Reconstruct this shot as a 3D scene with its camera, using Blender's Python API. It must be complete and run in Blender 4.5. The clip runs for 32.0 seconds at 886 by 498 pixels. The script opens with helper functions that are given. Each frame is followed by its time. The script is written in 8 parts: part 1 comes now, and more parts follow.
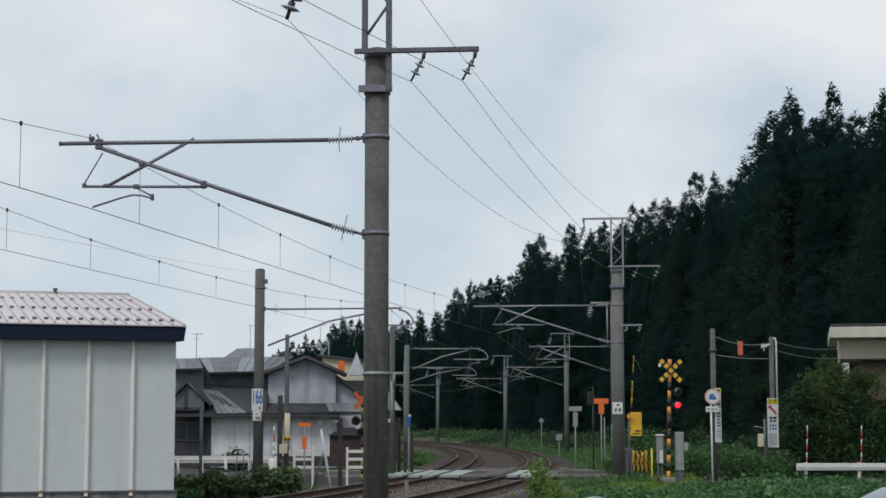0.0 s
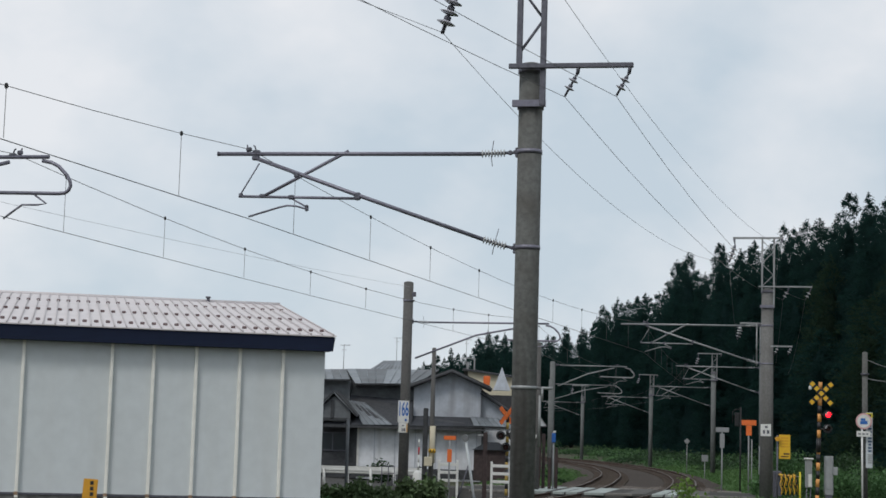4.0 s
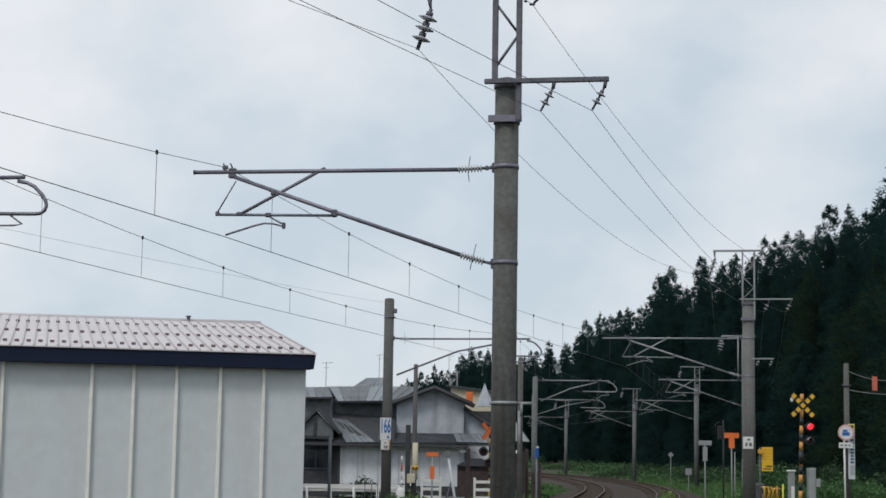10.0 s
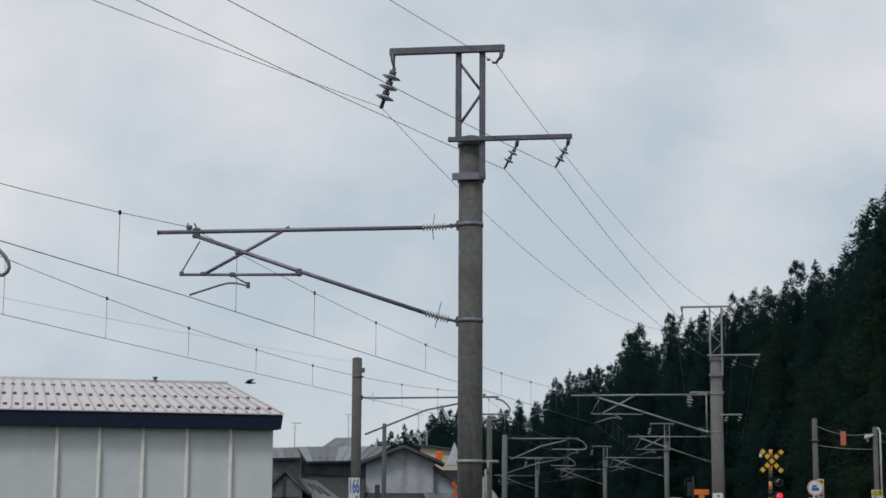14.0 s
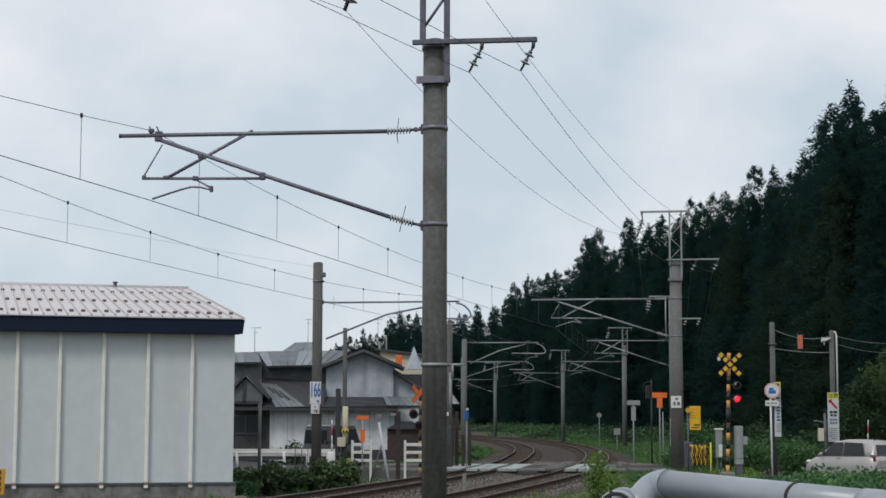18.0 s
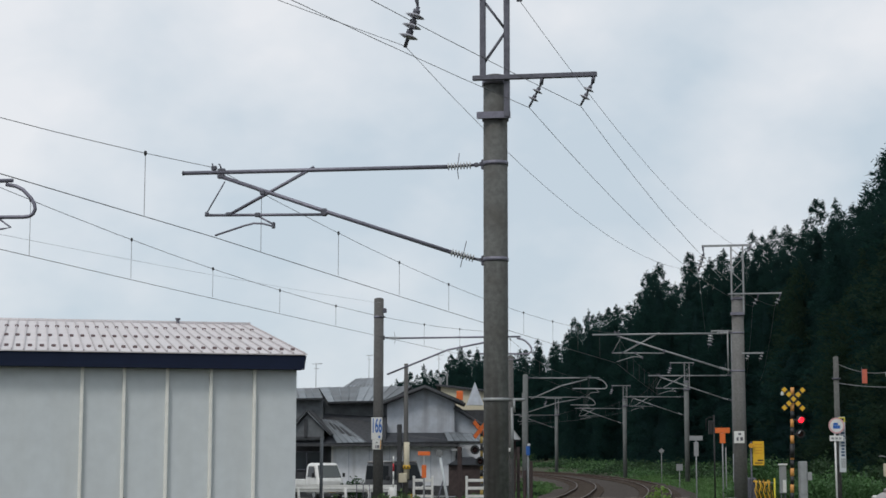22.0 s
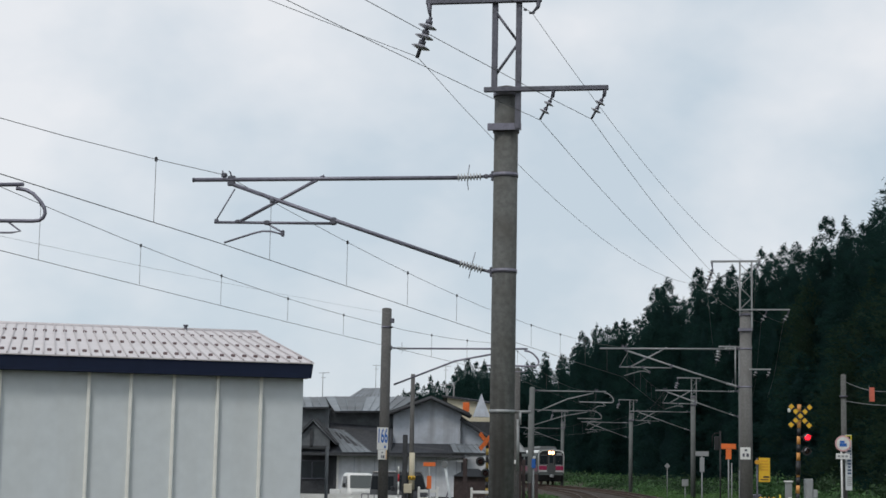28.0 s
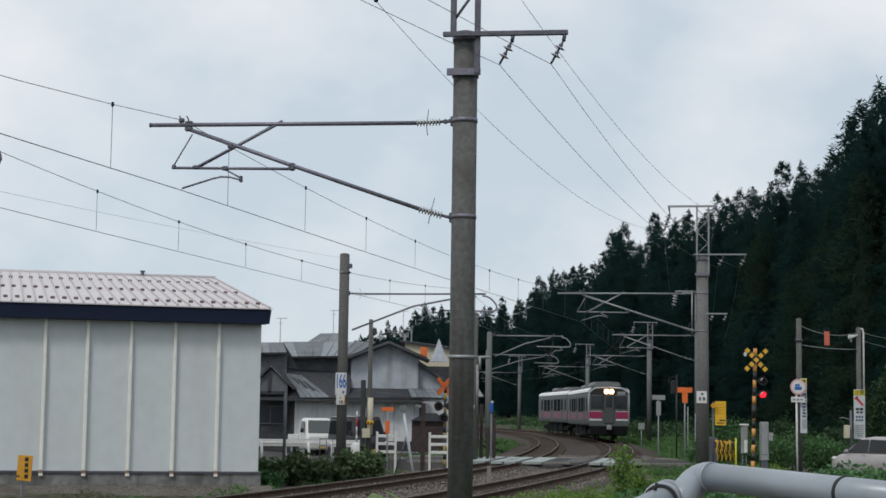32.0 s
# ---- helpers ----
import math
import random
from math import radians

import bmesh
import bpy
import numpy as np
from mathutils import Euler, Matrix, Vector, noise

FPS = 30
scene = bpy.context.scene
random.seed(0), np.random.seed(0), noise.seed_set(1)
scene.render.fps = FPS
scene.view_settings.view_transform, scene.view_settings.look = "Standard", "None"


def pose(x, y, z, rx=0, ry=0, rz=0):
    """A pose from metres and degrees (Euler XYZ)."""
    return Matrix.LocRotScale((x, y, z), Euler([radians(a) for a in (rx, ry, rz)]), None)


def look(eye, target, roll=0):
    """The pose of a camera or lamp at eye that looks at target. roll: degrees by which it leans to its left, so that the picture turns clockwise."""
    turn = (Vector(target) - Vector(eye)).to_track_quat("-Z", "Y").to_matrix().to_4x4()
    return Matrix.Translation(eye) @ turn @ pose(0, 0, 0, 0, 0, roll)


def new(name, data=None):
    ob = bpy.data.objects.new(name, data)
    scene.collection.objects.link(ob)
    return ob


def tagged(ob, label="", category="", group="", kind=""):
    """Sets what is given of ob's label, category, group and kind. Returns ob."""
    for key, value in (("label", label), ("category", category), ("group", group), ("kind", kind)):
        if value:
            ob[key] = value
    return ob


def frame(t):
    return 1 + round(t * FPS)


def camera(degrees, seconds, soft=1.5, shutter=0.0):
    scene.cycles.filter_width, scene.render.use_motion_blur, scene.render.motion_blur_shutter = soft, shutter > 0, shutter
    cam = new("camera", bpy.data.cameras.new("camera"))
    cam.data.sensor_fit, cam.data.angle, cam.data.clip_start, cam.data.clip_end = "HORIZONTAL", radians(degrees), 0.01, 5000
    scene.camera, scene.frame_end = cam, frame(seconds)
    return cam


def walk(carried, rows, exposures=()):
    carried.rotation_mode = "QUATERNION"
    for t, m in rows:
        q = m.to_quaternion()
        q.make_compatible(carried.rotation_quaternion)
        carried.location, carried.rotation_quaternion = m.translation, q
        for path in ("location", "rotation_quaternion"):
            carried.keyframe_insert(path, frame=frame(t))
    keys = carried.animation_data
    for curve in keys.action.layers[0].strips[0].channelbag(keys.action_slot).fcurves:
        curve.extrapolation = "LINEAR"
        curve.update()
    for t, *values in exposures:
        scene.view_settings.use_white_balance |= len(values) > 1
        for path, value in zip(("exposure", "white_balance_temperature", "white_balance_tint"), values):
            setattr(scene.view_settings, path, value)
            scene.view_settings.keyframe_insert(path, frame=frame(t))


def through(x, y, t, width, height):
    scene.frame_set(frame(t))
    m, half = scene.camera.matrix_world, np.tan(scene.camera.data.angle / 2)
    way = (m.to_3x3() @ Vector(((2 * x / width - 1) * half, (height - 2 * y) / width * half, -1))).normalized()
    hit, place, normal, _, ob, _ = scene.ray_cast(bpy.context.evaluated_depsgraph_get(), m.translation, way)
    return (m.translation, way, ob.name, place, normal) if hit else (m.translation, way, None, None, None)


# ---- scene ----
cam = camera(29.28, 32.0, soft=1.6)
walk(cam, [
    (0.0, pose(0.027, 0.013, 1.852, 95.940, -0.002, -2.837)),
    (0.5, pose(0.003, 0.014, 1.837, 95.931, -0.118, -2.979)),
    (1.0, pose(0.015, 0.010, 1.844, 95.935, -0.257, -2.997)),
    (1.5, pose(0.011, 0.014, 1.845, 95.814, -0.398, -2.474)),
    (2.0, pose(-0.032, 0.017, 1.824, 95.825, -0.467, -2.065)),
    (2.5, pose(-0.002, -0.001, 1.832, 96.130, -0.861, -1.599)),
    (3.0, pose(-0.015, -0.006, 1.822, 96.583, -0.983, -1.060)),
    (3.5, pose(-0.014, -0.039, 1.832, 96.604, -1.432, 0.548)),
    (4.0, pose(-0.031, -0.052, 1.821, 96.404, -1.637, 1.971)),
    (4.5, pose(-0.022, -0.051, 1.818, 96.235, -1.818, 2.053)),
    (6.5, pose(-0.054, -0.046, 1.794, 95.575, -2.044, 2.452)),
    (7.0, pose(-0.049, -0.048, 1.788, 95.747, -2.056, 2.286)),
    (7.5, pose(-0.048, -0.058, 1.798, 95.934, -2.005, 2.043)),
    (8.0, pose(-0.040, -0.051, 1.792, 96.030, -2.114, 2.229)),
    (8.5, pose(-0.041, -0.060, 1.789, 96.043, -2.031, 2.228)),
    (9.0, pose(-0.044, -0.055, 1.792, 96.128, -1.961, 2.178)),
    (9.5, pose(-0.054, -0.045, 1.815, 96.613, -1.473, 2.411)),
    (10.0, pose(0.039, -0.011, 1.820, 96.970, -0.918, 1.456)),
    (10.5, pose(0.088, -0.027, 1.815, 96.935, -1.306, 1.032)),
    (11.0, pose(0.094, -0.039, 1.814, 94.693, -1.381, 3.688)),
    (11.5, pose(-0.027, -0.037, 1.797, 95.020, -1.298, 2.069)),
    (12.0, pose(-0.018, -0.042, 1.799, 96.059, -1.365, 1.039)),
    (12.5, pose(-0.022, -0.050, 1.802, 95.963, -1.060, 1.023)),
    (13.0, pose(-0.053, -0.003, 1.803, 95.173, -0.768, 0.786)),
    (13.5, pose(0.023, -0.018, 1.807, 97.573, 0.406, 1.213)),
    (14.0, pose(0.105, 0.014, 1.815, 98.961, -0.306, 0.493)),
    (14.5, pose(0.108, 0.047, 1.823, 95.182, 0.520, -1.276)),
    (15.0, pose(0.048, 0.039, 1.804, 95.726, 0.730, -1.005)),
    (15.5, pose(0.000, 0.033, 1.809, 96.820, -0.134, -0.169)),
    (17.5, pose(0.016, 0.035, 1.798, 95.921, -0.109, -0.593)),
    (18.0, pose(0.009, 0.060, 1.801, 95.767, -0.133, -0.915)),
    (18.5, pose(0.013, 0.054, 1.795, 96.041, -0.036, -1.075)),
    (19.0, pose(0.013, 0.057, 1.801, 96.099, -0.012, -1.159)),
    (19.5, pose(0.013, 0.044, 1.778, 96.081, -0.079, -1.287)),
    (20.0, pose(0.009, 0.045, 1.778, 95.974, 0.083, -0.182)),
    (20.5, pose(0.009, 0.030, 1.779, 95.857, 0.057, 0.647)),
    (21.0, pose(0.005, -0.002, 1.785, 96.722, 0.018, 1.511)),
    (21.5, pose(0.003, -0.001, 1.786, 97.215, 0.017, 1.563)),
    (22.0, pose(-0.004, 0.010, 1.786, 96.967, -0.077, 1.133)),
    (22.5, pose(-0.007, 0.002, 1.789, 97.153, -0.212, 1.120)),
    (23.0, pose(-0.002, 0.006, 1.780, 97.492, -0.296, 1.194)),
    (23.5, pose(-0.004, 0.011, 1.776, 97.613, -0.382, 1.100)),
    (24.0, pose(-0.003, 0.010, 1.784, 97.555, -0.598, 1.091)),
    (24.5, pose(-0.013, 0.013, 1.784, 97.453, -0.792, 0.980)),
    (25.0, pose(0.004, 0.002, 1.785, 97.527, -0.983, 1.012)),
    (25.5, pose(-0.003, 0.003, 1.787, 97.403, -0.994, 1.121)),
    (27.5, pose(-0.010, -0.010, 1.784, 97.252, -0.884, 1.569)),
    (28.0, pose(0.000, 0.007, 1.780, 97.342, -1.055, 1.316)),
    (28.5, pose(0.007, 0.015, 1.783, 97.413, -1.236, 1.425)),
    (29.0, pose(-0.015, -0.001, 1.786, 97.460, -1.379, 1.711)),
    (29.5, pose(-0.014, 0.014, 1.778, 97.263, -1.341, 1.561)),
    (30.0, pose(-0.003, 0.010, 1.784, 96.653, -1.303, 0.580)),
    (30.5, pose(-0.002, 0.024, 1.785, 96.515, -1.264, 0.014)),
    (31.0, pose(-0.009, 0.026, 1.785, 96.251, -1.295, -0.308)),
    (31.5, pose(-0.012, 0.030, 1.788, 96.193, -1.110, -0.361)),
    (32.0, pose(-0.037, 0.058, 1.795, 95.507, -0.811, -0.122)),
], [(0, -0.04), (2.4, -0.04), (3.0, -0.12), (4.0, -0.05), (8.0, -0.02), (12.4, -0.02), (13.0, -0.1), (14.0, -0.22), (14.6, -0.02), (15.0, 0.14), (15.5, 0.12), (17.5, 0.01), (20.0, -0.04), (24.0, -0.02), (32.0, -0.02)])

# ---- world and sun: bright overcast, thin blue between soft clouds ----
world = bpy.data.worlds.new("overcast_sky")
scene.world = world
world.use_nodes = True
wn, wl = world.node_tree.nodes, world.node_tree.links
wn.clear()
w_out = wn.new("ShaderNodeOutputWorld")
w_bg = wn.new("ShaderNodeBackground")
w_sky = wn.new("ShaderNodeTexSky")
w_sky.sky_type = "NISHITA"
w_sky.sun_disc = False
w_sky.sun_elevation = radians(48)
w_sky.sun_rotation = radians(150)
w_co = wn.new("ShaderNodeTexCoord")
w_map = wn.new("ShaderNodeMapping")
w_map.inputs["Scale"].default_value = (1.0, 1.0, 1.5)
w_noise = wn.new("ShaderNodeTexNoise")
w_noise.inputs["Scale"].default_value = 5.5
w_noise.inputs["Detail"].default_value = 5.0
w_noise.inputs["Roughness"].default_value = 0.52
w_ramp = wn.new("ShaderNodeValToRGB")
w_ramp.color_ramp.elements[0].position = 0.36
w_ramp.color_ramp.elements[0].color = (0.605, 0.70, 0.785, 1)
w_ramp.color_ramp.elements[1].position = 0.66
w_ramp.color_ramp.elements[1].color = (0.88, 0.90, 0.935, 1)
w_mul = wn.new("ShaderNodeVectorMath")
w_mul.operation = "SCALE"
w_mul.inputs["Scale"].default_value = 0.07
w_mix = wn.new("ShaderNodeMix")
w_mix.data_type = "RGBA"
w_mix.inputs["Factor"].default_value = 0.9
wl.new(w_co.outputs["Generated"], w_map.inputs["Vector"])
wl.new(w_map.outputs["Vector"], w_noise.inputs["Vector"])
# broad banks of brighter and thinner cloud: direction, width, strength
w_sum = w_noise.outputs["Fac"]
for b, e, width, gain in ((-0.2743, 0.2604, 0.085, 0.17), (0.1744, 0.2000, 0.07, 0.14), (0.2400, 0.2450, 0.07, 0.13), (0.3100, 0.2444, 0.06, 0.14), (-0.1000, 0.2750, 0.06, 0.07),
                          (-0.1875, 0.2200, 0.07, -0.10), (0.0858, 0.1955, 0.06, -0.05), (0.1400, 0.1500, 0.05, -0.08), (-0.0770, 0.2071, 0.06, -0.06), (0.2300, 0.1750, 0.06, -0.15)):
    w_far = wn.new("ShaderNodeVectorMath")
    w_far.operation = "DISTANCE"
    w_far.inputs[1].default_value = Vector((b, 1.0, e)).normalized()
    wl.new(w_co.outputs["Generated"], w_far.inputs[0])
    w_lobe = wn.new("ShaderNodeMapRange")
    w_lobe.interpolation_type = "SMOOTHSTEP"
    w_lobe.inputs["From Min"].default_value, w_lobe.inputs["From Max"].default_value = 0.0, width * 1.5
    w_lobe.inputs["To Min"].default_value, w_lobe.inputs["To Max"].default_value = gain, 0.0
    wl.new(w_far.outputs["Value"], w_lobe.inputs["Value"])
    w_add = wn.new("ShaderNodeMath")
    wl.new(w_sum, w_add.inputs[0])
    wl.new(w_lobe.outputs["Result"], w_add.inputs[1])
    w_sum = w_add.outputs[0]
wl.new(w_sum, w_ramp.inputs["Fac"])
wl.new(w_sky.outputs["Color"], w_mul.inputs[0])
wl.new(w_mul.outputs["Vector"], w_mix.inputs["A"])
wl.new(w_ramp.outputs["Color"], w_mix.inputs["B"])
wl.new(w_mix.outputs["Result"], w_bg.inputs["Color"])
w_bg.inputs["Strength"].default_value = 1.0
wl.new(w_bg.outputs["Background"], w_out.inputs["Surface"])
sun = new("sun", bpy.data.lights.new("sun", "SUN"))
sun.data.energy = 1.3
sun.data.angle = radians(14)
sun.data.color = (1.0, 0.97, 0.92)
sun.matrix_world = look((-30, -45, 60), (0, 0, 0))
scene.view_settings.exposure = 0.0


# ---- materials ----
def material(name, base, rough=0.8, metal=0.0, grain=0.0, grain_scale=8.0, stain=0.0, stain_scale=0.7,
             stain_color=None, bump=0.0, random_value=0.0, streak=None, island=False, sheen=0.5):
    """A procedural surface: base colour, fine grain, broad stains, optional vertical streaks and relief."""
    m = bpy.data.materials.new(name)
    m.use_nodes = True
    n, l = m.node_tree.nodes, m.node_tree.links
    b = n["Principled BSDF"]
    b.inputs["Roughness"].default_value = rough
    b.inputs["Metallic"].default_value = metal
    b.inputs["Specular IOR Level"].default_value = sheen
    co = n.new("ShaderNodeTexCoord")
    color = None

    def mix(a, fac, b2, kind="MIX"):
        x = n.new("ShaderNodeMix")
        x.data_type, x.blend_type = "RGBA", kind
        if isinstance(fac, float):
            x.inputs["Factor"].default_value = fac
        else:
            l.new(fac, x.inputs["Factor"])
        for key, v in (("A", a), ("B", b2)):
            if isinstance(v, tuple):
                x.inputs[key].default_value = (*v, 1)
            else:
                l.new(v, x.inputs[key])
        return x.outputs["Result"]

    def noise_fac(scale, detail, lo, hi, squash=None):
        src = co.outputs["Object"]
        if squash:
            mp = n.new("ShaderNodeMapping")
            mp.inputs["Scale"].default_value = squash
            l.new(src, mp.inputs["Vector"])
            src = mp.outputs["Vector"]
        t = n.new("ShaderNodeTexNoise")
        t.inputs["Scale"].default_value = scale
        t.inputs["Detail"].default_value = detail
        l.new(src, t.inputs["Vector"])
        r = n.new("ShaderNodeMapRange")
        r.inputs["From Min"].default_value, r.inputs["From Max"].default_value = lo, hi
        l.new(t.outputs["Fac"], r.inputs["Value"])
        return r.outputs["Result"]

    dark = tuple(c * 0.55 for c in base)
    color = base
    if grain:
        g = noise_fac(grain_scale, 6, 0.3, 0.7)
        color = mix(tuple(c * (1 - grain) for c in base), g, tuple(min(1, c * (1 + grain)) for c in base))
        if bump:
            bp = n.new("ShaderNodeBump")
            bp.inputs["Strength"].default_value = bump
            bp.inputs["Distance"].default_value = 0.02
            l.new(g, bp.inputs["Height"])
            l.new(bp.outputs["Normal"], b.inputs["Normal"])
    if stain:
        s = noise_fac(stain_scale, 4, 0.45, 0.75)
        sm = n.new("ShaderNodeMath")
        sm.operation = "MULTIPLY"
        sm.inputs[1].default_value = stain
        l.new(s, sm.inputs[0])
        color = mix(color, sm.outputs[0], stain_color or dark)
    if streak:
        s = noise_fac(streak[0], 4, 0.5, 0.72, (1, 1, 0.06))
        sm = n.new("ShaderNodeMath")
        sm.operation = "MULTIPLY"
        sm.inputs[1].default_value = streak[1]
        l.new(s, sm.inputs[0])
        color = mix(color, sm.outputs[0], streak[2])
    if random_value:
        if island:
            oi = n.new("ShaderNodeNewGeometry").outputs["Random Per Island"]
        else:
            oi = n.new("ShaderNodeObjectInfo").outputs["Random"]
        r = n.new("ShaderNodeMapRange")
        r.inputs["To Min"].default_value, r.inputs["To Max"].default_value = 1 - random_value, 1 + random_value
        l.new(oi, r.inputs["Value"])
        h = n.new("ShaderNodeHueSaturation")
        l.new(r.outputs["Result"], h.inputs["Value"])
        if isinstance(color, tuple):
            h.inputs["Color"].default_value = (*color, 1)
        else:
            l.new(color, h.inputs["Color"])
        color = h.outputs["Color"]
    if isinstance(color, tuple):
        b.inputs["Base Color"].default_value = (*color, 1)
    else:
        l.new(color, b.inputs["Base Color"])
    return m


def leaf_material(name, base, spread, rough=0.6, through=0.25, gloss=0.15, tree_spread=0.0):
    """Leaves: each one differs a little in value, and lets some light through."""
    m = material(name, base, rough, grain=0.25, grain_scale=3.0, random_value=spread, island=True)
    if tree_spread:
        n, l = m.node_tree.nodes, m.node_tree.links
        link = n["Principled BSDF"].inputs["Base Color"].links[0]
        h, r = n.new("ShaderNodeHueSaturation"), n.new("ShaderNodeMapRange")
        r.inputs["To Min"].default_value, r.inputs["To Max"].default_value = 1 - tree_spread, 1 + tree_spread
        l.new(n.new("ShaderNodeObjectInfo").outputs["Random"], r.inputs["Value"])
        l.new(r.outputs["Result"], h.inputs["Value"])
        l.new(link.from_socket, h.inputs["Color"])
        l.new(h.outputs["Color"], n["Principled BSDF"].inputs["Base Color"])
    b = m.node_tree.nodes["Principled BSDF"]
    b.inputs["Specular IOR Level"].default_value = gloss
    t = m.node_tree.nodes.new("ShaderNodeBsdfTranslucent")
    t.inputs["Color"].default_value = (base[0] * 1.2, base[1] * 1.35, base[2], 1)
    x = m.node_tree.nodes.new("ShaderNodeMixShader")
    x.inputs[0].default_value = through
    out = m.node_tree.nodes["Material Output"]
    m.node_tree.links.new(b.outputs[0], x.inputs[1])
    m.node_tree.links.new(t.outputs[0], x.inputs[2])
    m.node_tree.links.new(x.outputs[0], out.inputs["Surface"])
    return m


def glow(name, color, strength):
    m = bpy.data.materials.new(name)
    m.use_nodes = True
    b = m.node_tree.nodes["Principled BSDF"]
    b.inputs["Base Color"].default_value = (*color, 1)
    b.inputs["Emission Color"].default_value = (*color, 1)
    b.inputs["Emission Strength"].default_value = strength
    return m


def glass(name, tint=(0.02, 0.025, 0.03), rough=0.06):
    m = material(name, tint, rough)
    m.node_tree.nodes["Principled BSDF"].inputs["Specular IOR Level"].default_value = 0.6
    return m


CONCRETE = material("pole_concrete", (0.109, 0.111, 0.106), 0.9, grain=0.22, grain_scale=14, stain=0.7, stain_scale=1.6,
                    stain_color=(0.062, 0.056, 0.048), bump=0.3, streak=(4.5, 0.8, (0.042, 0.038, 0.034)))
CONCRETE_MID = material("pole_concrete_mid", (0.150, 0.148, 0.144), 0.9, grain=0.16, grain_scale=14, stain=0.5, stain_scale=1.3,
                        stain_color=(0.10, 0.092, 0.085), bump=0.2, streak=(3.0, 0.4, (0.095, 0.088, 0.08)))
CONCRETE_PALE = material("concrete_pale", (0.22, 0.21, 0.195), 0.92, grain=0.18, grain_scale=10, stain=0.6, stain_scale=0.9,
                         stain_color=(0.11, 0.105, 0.095), bump=0.25)
CONCRETE_DARK = material("pole_concrete_weathered", (0.102, 0.099, 0.096), 0.92, grain=0.18, grain_scale=14, stain=0.5, stain_scale=1.0, bump=0.2)
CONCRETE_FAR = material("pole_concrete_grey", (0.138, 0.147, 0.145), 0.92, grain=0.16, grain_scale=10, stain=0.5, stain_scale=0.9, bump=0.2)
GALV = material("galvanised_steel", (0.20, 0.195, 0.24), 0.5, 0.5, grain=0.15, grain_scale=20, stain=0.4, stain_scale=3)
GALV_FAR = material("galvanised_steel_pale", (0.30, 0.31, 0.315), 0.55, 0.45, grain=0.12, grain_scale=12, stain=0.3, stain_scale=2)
STEEL_DARK = material("steel_dull", (0.12, 0.12, 0.145), 0.55, 0.5, grain=0.2, grain_scale=18, stain=0.4, stain_scale=3)
WIRE = material("copper_wire_dulled", (0.10, 0.102, 0.106), 0.7, 0.0)
WIRE_PALE = material("aluminium_wire", (0.30, 0.31, 0.32), 0.6)
WIRE_DARK = material("wire_black", (0.03, 0.03, 0.032), 0.6, 0.2)
PORCELAIN = material("porcelain_glazed", (0.50, 0.51, 0.52), 0.25, grain=0.1, grain_scale=20)
PORCELAIN_GREY = material("porcelain_grey", (0.40, 0.40, 0.45), 0.3, grain=0.1, grain_scale=20)
RAIL_STEEL = material("rail_rust", (0.085, 0.060, 0.048), 0.85, 0.0, grain=0.3, grain_scale=10, stain=0.5, stain_scale=2, sheen=0.08)
RAIL_HEAD = material("rail_head_polished", (0.12, 0.10, 0.09), 0.6, 0.3, grain=0.1)
SLEEPER = material("sleeper_wood", (0.06, 0.048, 0.04), 0.9, grain=0.3, grain_scale=12, random_value=0.25, sheen=0.08)
BALLAST = material("ballast", (0.078, 0.067, 0.060), 0.95, grain=0.5, grain_scale=22, stain=0.55, stain_scale=0.45,
                   stain_color=(0.055, 0.043, 0.036), bump=0.9, sheen=0.08)
STONE = material("ballast_stone", (0.165, 0.145, 0.132), 0.9, grain=0.3, grain_scale=30, random_value=0.45, island=True, sheen=0.08)
SOIL = material("ground_soil_grass", (0.070, 0.076, 0.050), 0.95, grain=0.6, grain_scale=3.5, stain=0.7, stain_scale=0.25,
                stain_color=(0.100, 0.095, 0.072), bump=0.6, sheen=0.08)
GRAVEL = material("gravel_dirt", (0.150, 0.137, 0.120), 0.95, grain=0.55, grain_scale=16, stain=0.8, stain_scale=0.9,
                  stain_color=(0.075, 0.060, 0.048), bump=0.8, sheen=0.08)
ASPHALT = material("asphalt", (0.075, 0.073, 0.07), 0.9, grain=0.3, grain_scale=30, stain=0.4, stain_scale=0.6, bump=0.3, sheen=0.08)
PANEL_PALE = material("crossing_panel_rubber", (0.33, 0.37, 0.355), 0.75, grain=0.2, grain_scale=6, stain=0.5, stain_scale=1.2, random_value=0.06)
PLINTH = material("plinth_concrete_dark", (0.205, 0.205, 0.20), 0.95, grain=0.25, grain_scale=5, stain=0.85, stain_scale=1.6, stain_color=(0.075, 0.07, 0.066), bump=0.4, streak=(3.0, 0.7, (0.075, 0.072, 0.068)))
POST_ORANGE = material("post_faded_orange", (0.66, 0.30, 0.08), 0.55, grain=0.08, stain=0.3, stain_scale=4)
PANEL_GREY = material("crossing_panel_worn", (0.12, 0.118, 0.112), 0.9, grain=0.2, grain_scale=6, stain=0.5, stain_scale=1.2, random_value=0.1, sheen=0.1)
SHED_WALL = material("shed_wall_panel", (0.585, 0.622, 0.635), 0.6, grain=0.04, grain_scale=3, stain=0.22, stain_scale=0.5,
                     stain_color=(0.52, 0.53, 0.52), streak=(1.6, 0.25, (0.49, 0.50, 0.48)))
SHED_RIB = material("shed_rib", (0.80, 0.79, 0.73), 0.5, grain=0.06, grain_scale=5, streak=(3, 0.25, (0.52, 0.46, 0.38)))
SHED_FASCIA = material("shed_fascia_navy", (0.008, 0.014, 0.036), 0.7, grain=0.1, grain_scale=3, sheen=0.2)
